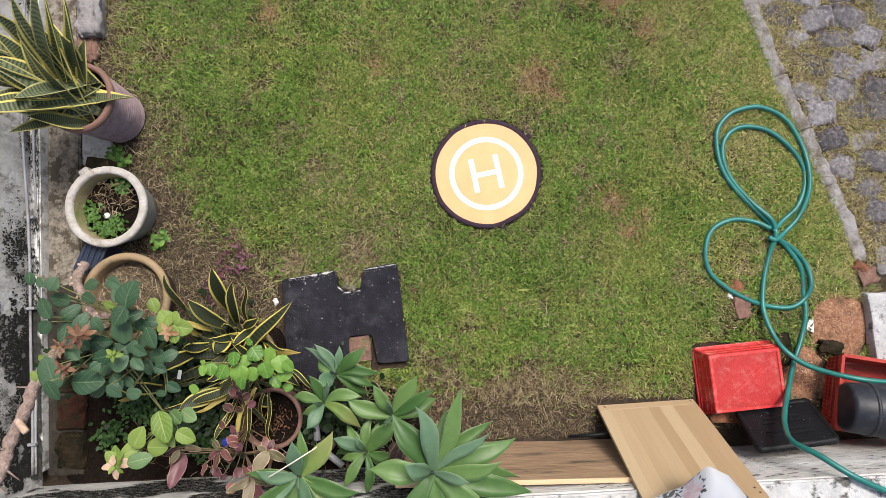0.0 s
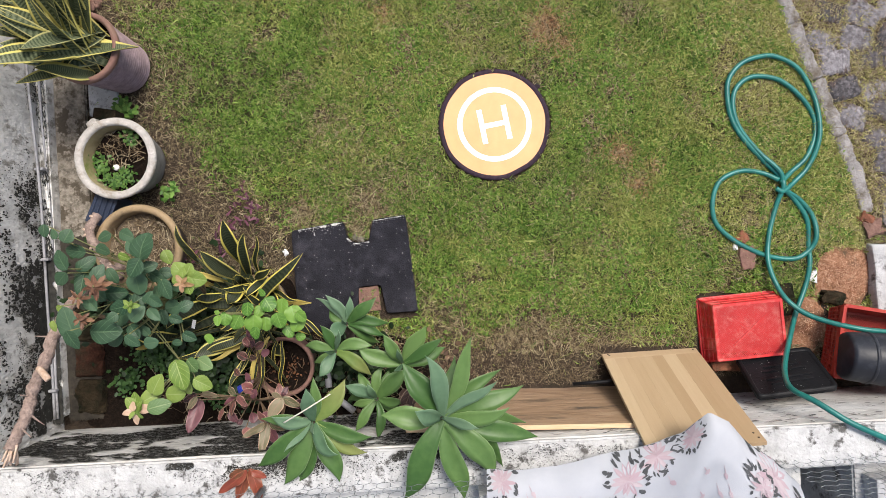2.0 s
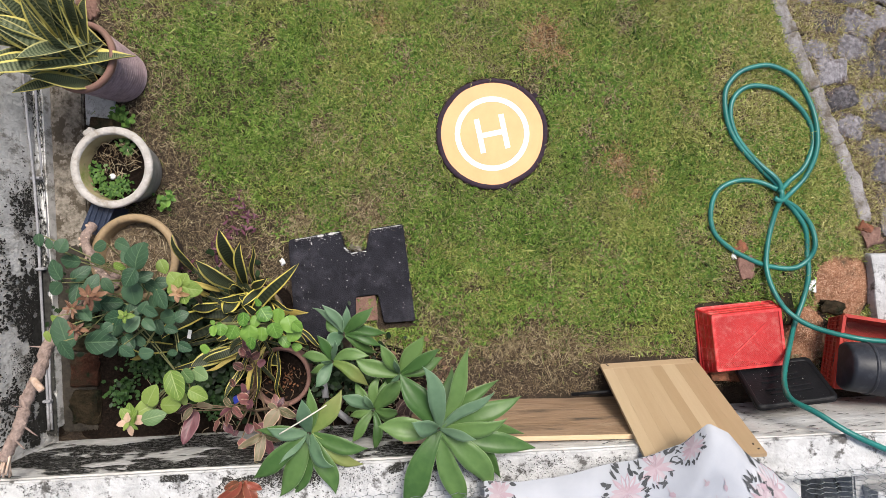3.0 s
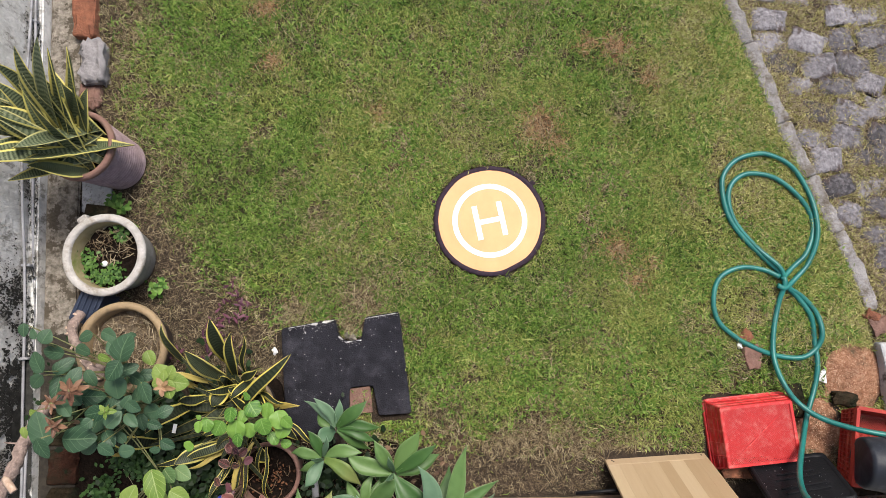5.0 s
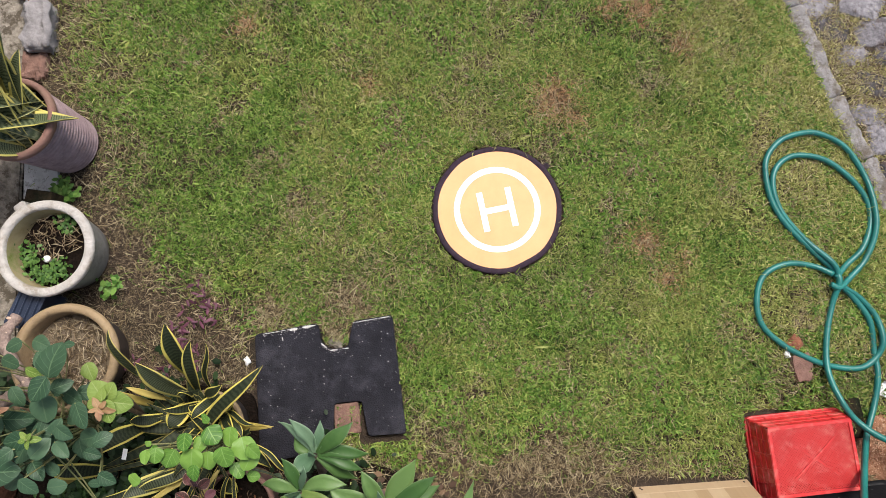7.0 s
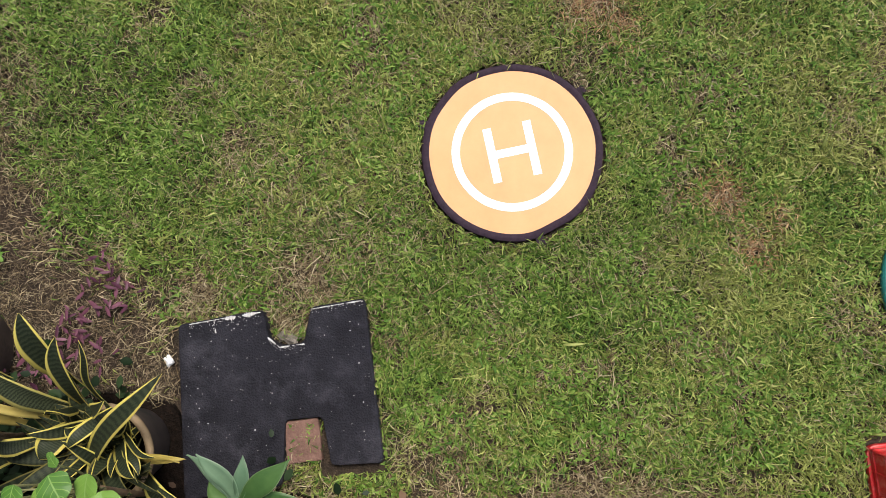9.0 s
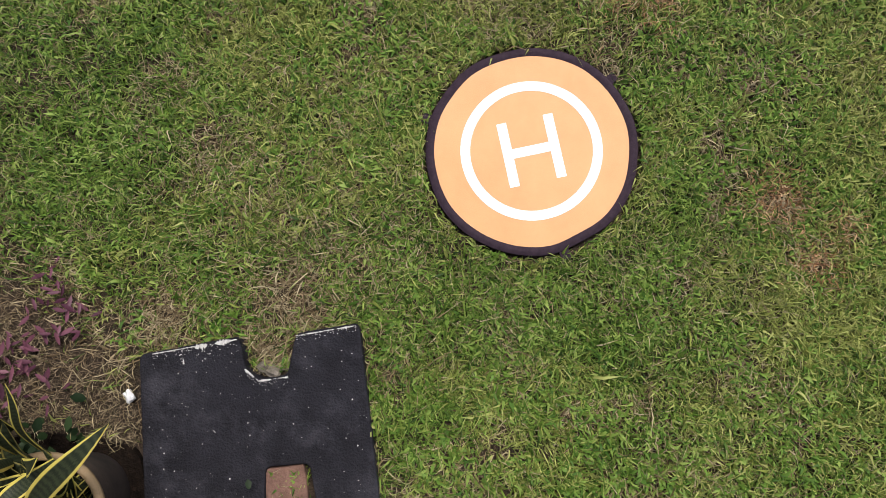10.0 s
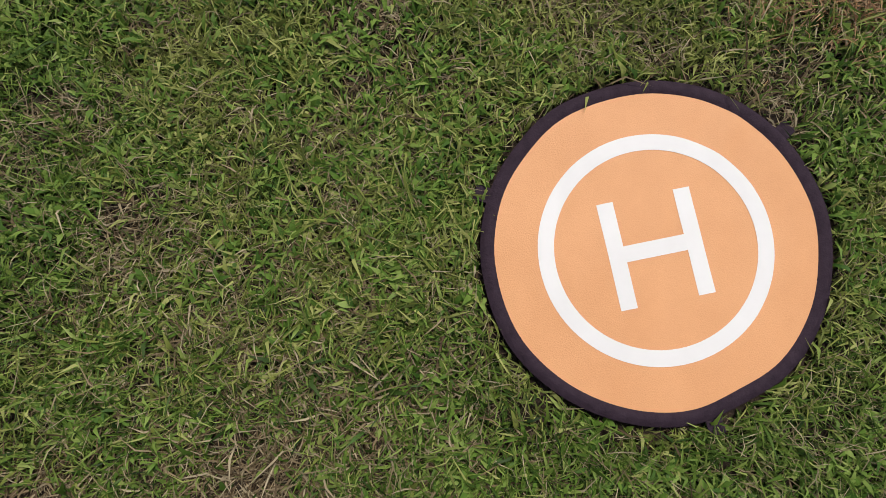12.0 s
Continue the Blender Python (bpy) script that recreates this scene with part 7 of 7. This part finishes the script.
def on_things(x, y):
    out = np.hypot(x, y + 0.007) < 0.280
    cx, cy = x + 0.70, y + 0.77
    out |= (np.abs(cx + 0.14 * cy) < 0.300) & (np.abs(cy - 0.14 * cx) < 0.245) & ~((np.abs(x + 0.67) < 0.055) & (y > -0.60)) & ~((np.abs(x + 0.61) < 0.055) & (y < -0.83))
    out |= (np.abs(x - 1.238) < 0.2) & (np.abs(y + 1.0) < 0.165)
    out |= y < wall_y(x) + 0.1
    out |= x < wall_x(y) + 0.24
    out |= (x > 0.56) & (x < 1.05) & (y < -1.11)
    out |= np.hypot(x + 1.85, y - 0.245) < 0.12
    out |= np.hypot(x + 1.795, y + 0.232) < 0.15
    out |= np.hypot(x + 1.68, y + 0.66) < 0.15
    out |= np.hypot(x - 1.77, y + 0.735) < 0.15
    out |= np.hypot(x - 1.585, y + 0.97) < 0.12
    return out


def smooth_field(rng, x, y, cell):
    """Soft random patches."""
    g = rng.random((64, 64))
    u, w = (x + 6) / cell, (y + 6) / cell
    i, j = np.floor(u).astype(int), np.floor(w).astype(int)
    fu, fw = u - i, w - j
    fu, fw = fu * fu * (3 - 2 * fu), fw * fw * (3 - 2 * fw)
    a, b, c, d_ = g[i % 64, j % 64], g[(i + 1) % 64, j % 64], g[i % 64, (j + 1) % 64], g[(i + 1) % 64, (j + 1) % 64]
    return (a * (1 - fu) + b * fu) * (1 - fw) + (c * (1 - fu) + d_ * fu) * fw


def blades(name, x, y, L, w, lean, rng, curl=0.6, az=None, foot=-0.008):
    """One mesh of many three-sided blades that rise and lie over."""
    n = len(x)
    az = rng.uniform(0, 2 * np.pi, n) if az is None else az
    dx, dy = np.cos(az), np.sin(az)
    turn = az + rng.normal(0, curl, n)
    ex, ey = np.cos(turn), np.sin(turn)
    up1 = L * 0.5 * np.sqrt(np.clip(1 - lean ** 2, 0.02, 1))
    h1 = L * 0.5 * lean
    tipz = np.clip(up1 + L * rng.uniform(-0.30, 0.22, n), 0.004, None)
    twist = rng.uniform(-0.5, 0.5, n)
    sx, sy = -dy * w / 2, dx * w / 2
    mx, my = x + dx * h1, y + dy * h1
    tx, ty = mx + ex * L * 0.5, my + ey * L * 0.5
    V = np.empty((n, 5, 3), np.float32)
    V[:, 0] = np.stack([x - sx * 0.7, y - sy * 0.7, np.full(n, -0.008)], 1)
    V[:, 1] = np.stack([x + sx * 0.7, y + sy * 0.7, np.full(n, -0.008)], 1)
    V[:, 2] = np.stack([mx - sx, my - sy, up1 - w * twist], 1)
    V[:, 3] = np.stack([mx + sx, my + sy, up1 + w * twist], 1)
    V[:, 4] = np.stack([tx, ty, tipz], 1)
    V[:, :, 2] += np.broadcast_to(np.asarray(foot) + 0.008, (n,))[:, None]
    o = (np.arange(n) * 5)[:, None]
    T = np.concatenate([o + np.array([[0, 1, 3]]), o + np.array([[0, 3, 2]]), o + np.array([[2, 3, 4]])], 1).reshape(-1)
    me = bpy.data.meshes.new(name)
    me.vertices.add(n * 5)
    me.vertices.foreach_set("co", V.ravel())
    m3 = n * 3
    me.loops.add(m3 * 3)
    me.loops.foreach_set("vertex_index", T.astype(np.int32))
    me.polygons.add(m3)
    me.polygons.foreach_set("loop_start", np.arange(0, m3 * 3, 3, dtype=np.int32))
    me.update(calc_edges=True)
    return me


M_GRASS = blade_mat("grass_blade", [(0.18, (0.014, 0.036, 0.005)), (0.42, (0.068, 0.128, 0.016)), (0.64, (0.150, 0.226, 0.037)), (0.88, (0.30, 0.365, 0.105))])
M_BROAD = blade_mat("broad_grass_blade", [(0.15, (0.040, 0.097, 0.014)), (0.5, (0.114, 0.206, 0.029)), (0.9, (0.26, 0.35, 0.084))])

rng = np.random.default_rng(7)
AREA = (-2.1, 1.95, -1.35, 1.75)


def scatter(count):
    return rng.uniform(AREA[0], AREA[1], count), rng.uniform(AREA[2], AREA[3], count)


def in_lawn(x, y):
    in_bed = (x < -0.95) & (y < np.interp(x, [-2.1, -1.42, -1.30, -1.0], [-0.80, -0.82, -0.76, -0.79]) + 0.03 * np.sin(x * 31))
    return ~on_things(x, y) & ~in_bed & (x < np.interp(y, [p[1] for p in KERB[::-1]], [p[0] for p in KERB[::-1]]) - 0.026 + np.where(y < -0.42, 0.2, 0))


def clear_of_things(x, y, L, az, part_kept):
    """Drops most blades that would lie over a thing."""
    return ~on_things(x + np.cos(az) * L * 0.8, y + np.sin(az) * L * 0.8) | (rng.random(len(x)) < part_kept)


tuft_x, tuft_y = scatter(42000)
pick = rng.integers(0, len(tuft_x), 360000)
off_a, off_r = rng.uniform(0, 2 * np.pi, len(pick)), np.abs(rng.normal(0, 0.0085, len(pick)))
loose_x, loose_y = scatter(150000)
x = np.concatenate([tuft_x[pick] + off_r * np.cos(off_a), loose_x])
y = np.concatenate([tuft_y[pick] + off_r * np.sin(off_a), loose_y])
azim = np.concatenate([off_a + rng.normal(0, 0.5, len(pick)), rng.uniform(0, 2 * np.pi, len(loose_x))])
shuffle = rng.permutation(len(x))
x, y, azim = x[shuffle], y[shuffle], azim[shuffle]
near = (np.abs(x) < 1.0) & (y > -0.7) & (y < 0.75)
dry, bare = dryness(x, y), bareness(x, y)
patch = smooth_field(rng, x, y, 0.23) * 0.36 + smooth_field(rng, x, y, 0.09) * 0.40 + smooth_field(rng, x, y, 0.04) * 0.24
warm = smooth_field(rng, x, y, 0.33) * 0.6 + smooth_field(rng, x, y, 0.10) * 0.4
keep = in_lawn(x, y) & (rng.random(len(x)) < np.where(near, 1.0, 0.62)) & (rng.random(len(x)) > bare)
green_p = np.clip(0.80 + 0.10 * np.clip(x - y, 0, 1) + 3.0 * (patch - 0.47), 0.12, 0.98) * (1 - 0.93 * dry)
is_green = keep & (rng.random(len(x)) < green_p)
is_straw = keep & ~is_green & (rng.random(len(x)) < 0.80 - 0.72 * bare)
long = rng.uniform(0.018, 0.046, len(x)) * (0.55 + 0.85 * patch) * rng.lognormal(0, 0.25, len(x))
thin_one = rng.random(len(x)) < 0.5
thick = np.where(thin_one, rng.lognormal(np.log(0.0021), 0.25, len(x)), rng.lognormal(np.log(0.0040), 0.34, len(x)))
long = np.where(thin_one, long * 1.25, long)
is_green &= clear_of_things(x, y, long, azim, 0.06)
is_straw &= clear_of_things(x, y, long, azim, 0.06)
kerb_gap = np.interp(y, [p[1] for p in KERB[::-1]], [p[0] for p in KERB[::-1]]) - x
is_pale = is_green & (rng.random(len(x)) < np.clip(0.31 + 3.4 * (warm - 0.5), 0.02, 0.9) + 0.8 * np.exp(-np.clip(kerb_gap, 0, None) / 0.45) + 0.12 * np.clip((-x - 0.1) / 0.4, 0, 1) * np.clip((x + 1.0) / 0.3, -1.0, 1))
M_PALE = blade_mat("pale_grass_blade", [(0.20, (0.070, 0.092, 0.018)), (0.45, (0.190, 0.225, 0.046)), (0.82, (0.37, 0.395, 0.130))])
for name, chosen, material, label in (("grass", is_green & ~is_pale, M_GRASS, "short patchy green lawn grass"), ("pale_grass", is_pale, M_PALE, "yellowish green blades among the lawn")):
    n = int(chosen.sum())
    ob = part(name, blades(name, x[chosen], y[chosen], long[chosen], thick[chosen], rng.uniform(0.30, 0.97, n), rng, 0.30, azim[chosen]), material, None)
    tagged(ob, label, "grass", kind="stuff")
M_LAWNSTRAW = blade_mat("lawn_straw", [(0.14, (0.075, 0.050, 0.026)), (0.5, (0.22, 0.163, 0.090)), (0.88, (0.43, 0.365, 0.235))], 0.8, 0.7)
n = int(is_straw.sum())
straw = part("dry_grass", blades("dry_grass", x[is_straw], y[is_straw], long[is_straw] * 1.15, rng.uniform(0.0012, 0.0034, n), rng.uniform(0.72, 0.995, n), rng, 0.3, azim[is_straw]), M_LAWNSTRAW, None)
tagged(straw, "dead straw-coloured blades matted in the lawn", "dry grass", kind="stuff")
# rusty dead tufts in the worn patches
hx, hy = scatter(330000)
rusty = np.zeros_like(hx)
for bx_, by_, r, a in WORN:
    rusty = np.maximum(rusty, a * np.exp(-(((hx - bx_) ** 2 + (hy - by_) ** 2) / (r * r)) ** 0.8))
fine = in_lawn(hx, hy) & (rng.random(len(hx)) < rusty * 1.25)
n = int(fine.sum())
M_RUST = blade_mat("rusty_thatch", [(0.15, (0.12, 0.056, 0.026)), (0.5, (0.36, 0.19, 0.095)), (0.88, (0.56, 0.38, 0.22))], 0.75, 0.8)
rust = part("rusty_grass", blades("rusty_grass", hx[fine], hy[fine], rng.uniform(0.02, 0.045, n), rng.uniform(0.0012, 0.0028, n), rng.uniform(0.5, 0.95, n), rng, 0.3, None, rng.uniform(-0.006, 0.008, n)), M_RUST, None)
tagged(rust, "rust-brown dead tufts in worn patches of the lawn", "dry grass", kind="stuff")
# a few long dry stalks
lx, ly = scatter(420)
fine = in_lawn(lx, ly) & ~on_things(lx + 0.08, ly) & ~on_things(lx - 0.08, ly)
n = int(fine.sum())
stalks = part("dry_stalks", blades("dry_stalks", lx[fine], ly[fine], rng.uniform(0.05, 0.13, n), rng.uniform(0.0013, 0.0022, n), rng.uniform(0.96, 0.985, n), rng, 0.5), M_LAWNSTRAW, None)
tagged(stalks, "long pale dead stalks lying on the lawn", "dry grass", kind="stuff")
# fine grey straw caught among the green blades
ox, oy = scatter(105000)
oaz, olong = rng.uniform(0, 2 * np.pi, len(ox)), rng.uniform(0.018, 0.055, len(ox))
litter_p = np.clip(0.10 + 1.7 * (smooth_field(rng, ox, oy, 0.27) * 0.5 + smooth_field(rng, ox, oy, 0.08) * 0.5 - 0.36), 0.03, 0.8)
fine = in_lawn(ox, oy) & (rng.random(len(ox)) < litter_p) & ~on_things(ox + np.cos(oaz) * olong, oy + np.sin(oaz) * olong)
n = int(fine.sum())
M_GREYSTRAW = blade_mat("grey_straw", [(0.14, (0.10, 0.076, 0.040)), (0.5, (0.235, 0.185, 0.105)), (0.88, (0.43, 0.37, 0.235))], 0.8, 0.7)
caught = part("caught_straw", blades("caught_straw", ox[fine], oy[fine], olong[fine], rng.uniform(0.0007, 0.0017, n), rng.uniform(0.93, 0.995, n), rng, 0.35, oaz[fine], rng.uniform(0.002, 0.016, n)), M_GREYSTRAW, None)
tagged(caught, "fine grey straw caught among the green blades", "dry grass", kind="stuff")
# matted dead thatch on the bare soil
hx, hy = scatter(420000)
thin = in_lawn(hx, hy) & (rng.random(len(hx)) < np.maximum(np.clip(bareness(hx, hy) * 1.1, 0, 0.85), dryness(hx, hy) * 0.35))
hx, hy = hx[thin], hy[thin]
n = len(hx)
M_THATCH = blade_mat("dull_thatch", [(0.15, (0.050, 0.035, 0.022)), (0.5, (0.145, 0.108, 0.068)), (0.88, (0.31, 0.245, 0.165))], 0.75, 0.8)
thatch = part("thatch", blades("thatch", hx, hy, rng.uniform(0.008, 0.028, n), rng.uniform(0.0008, 0.0022, n), rng.uniform(0.9, 0.999, n), rng, 0.25), M_THATCH, None)
tagged(thatch, "dull brown thatch matted over the bare soil", "dry grass", kind="stuff")
# yellowing blades beside the kerb
M_YBLADE = blade_mat("yellow_green_blade", [(0.15, (0.13, 0.130, 0.030)), (0.5, (0.33, 0.315, 0.095)), (0.85, (0.58, 0.53, 0.24))])
kx, ky = rng.uniform(0.8, 1.95, 100000), rng.uniform(-0.6, 1.7, 100000)
gap = np.interp(ky, [p[1] for p in KERB[::-1]], [p[0] for p in KERB[::-1]]) - kx
fine = in_lawn(kx, ky) & (gap > 0.02) & (rng.random(len(kx)) < np.exp(-np.clip(gap, 0, None) / 0.40) * 0.95)
kx, ky = kx[fine], ky[fine]
n = len(kx)
yellow = part("yellow_grass", blades("yellow_grass", kx, ky, rng.uniform(0.022, 0.055, n), rng.uniform(0.0018, 0.004, n), rng.uniform(0.5, 0.98, n), rng, 0.4), M_YBLADE, None)
tagged(yellow, "yellowing dry grass along the kerb", "grass", kind="stuff")
# broad-bladed tufts
tx_, ty_ = scatter(32000)
ok = in_lawn(tx_, ty_) & (rng.random(len(tx_)) > np.maximum(dryness(tx_, ty_) * 1.2, bareness(tx_, ty_) * 1.1)) & (smooth_field(rng, tx_, ty_, 0.2) * 0.5 + smooth_field(rng, tx_, ty_, 0.07) * 0.5 > 0.44)
tx_, ty_ = tx_[ok], ty_[ok]
reps = rng.integers(3, 8, len(tx_))
bx2 = np.repeat(tx_, reps) + rng.normal(0, 0.007, reps.sum())
by2 = np.repeat(ty_, reps) + rng.normal(0, 0.007, reps.sum())
n = len(bx2)
baz = rng.uniform(0, 2 * np.pi, n)
okb = ~on_things(bx2, by2) & ~on_things(bx2 + 0.028 * np.cos(baz), by2 + 0.028 * np.sin(baz))
bx2, by2, baz = bx2[okb], by2[okb], baz[okb]
n = len(bx2)
broad = part("broad_grass", blades("broad_grass", bx2, by2, rng.uniform(0.016, 0.040, n), rng.lognormal(np.log(0.0058), 0.28, n), rng.uniform(0.55, 0.97, n), rng, 0.3, baz, rng.uniform(-0.008, 0.006, n)), M_BROAD, None)
tagged(broad, "broad-bladed bright green tufts in the lawn", "grass", kind="stuff")
# the lawn beyond
for name, count, material, label, w0, w1 in (("far_grass", 130000, M_GRASS, "green lawn running on past the garden bed", 0.003, 0.007), ("far_pale_grass", 90000, M_PALE, "yellowish blades in the lawn beyond", 0.003, 0.006), ("far_dry_grass", 60000, M_LAWNSTRAW, "dead straw in the lawn beyond", 0.002, 0.004)):
    fx, fy = rng.uniform(-2.1, 1.3, count), rng.uniform(1.74, 4.2, count)
    ok = (fx < np.interp(fy, [p[1] for p in KERB[::-1]], [p[0] for p in KERB[::-1]]) - 0.03) & (fx > wall_x(fy) + 0.30 + 0.05 * np.sin(fy * 9))
    fx, fy = fx[ok], fy[ok]
    n = len(fx)
    beyond = part(name, blades(name, fx, fy, rng.uniform(0.022, 0.05, n), rng.uniform(w0, w1, n), rng.uniform(0.5, 0.97, n), rng, 0.3), material, None)
    tagged(beyond, label, "grass", kind="stuff")
# tufts in the joints of the paving
jx, jy = rng.uniform(0.75, 2.75, 330000), rng.uniform(-0.42, 2.35, 330000)
clump = smooth_field(rng, jx, jy, 0.13) * 0.55 + smooth_field(rng, jx, jy, 0.045) * 0.45
on_stone = np.zeros(len(jx), bool)
for px, py, turn, kx_, ky_ in PAVERS:
    ca, sa = math.cos(radians(turn)), math.sin(radians(turn))
    u, w = (jx - px) * ca + (jy - py) * sa, -(jx - px) * sa + (jy - py) * ca
    on_stone |= (np.abs(u) / (0.075 * kx_)) ** 3 + (np.abs(w) / (0.050 * ky_)) ** 3 < 1
joint_gap = jx - np.interp(jy, [p[1] for p in KERB[::-1]], [p[0] for p in KERB[::-1]])
clump += 0.22 * np.exp(-np.clip(joint_gap - 0.03, 0, None) / 0.13)
okj = (joint_gap > 0.035) & np.where(on_stone, clump + 0.22 * rng.random(len(jx)) > 0.60, clump > 0.33)
jx, jy = jx[okj], jy[okj]
half = rng.random(len(jx)) < 0.40
n = int(half.sum())
weeds = part("joint_grass", blades("joint_grass", jx[half], jy[half], rng.uniform(0.018, 0.042, n), rng.uniform(0.002, 0.004, n), rng.uniform(0.4, 0.95, n), rng), M_YBLADE, None)
tagged(weeds, "yellow-green grass in the joints of the paving", "grass", kind="stuff")
n = int((~half).sum())
jstraw = part("joint_straw", blades("joint_straw", jx[~half], jy[~half], rng.uniform(0.025, 0.06, n), rng.uniform(0.0014, 0.003, n), rng.uniform(0.7, 0.99, n), rng), M_STRAW, None)
tagged(jstraw, "dry straw caught in the joints of the paving", "dry grass", kind="stuff")
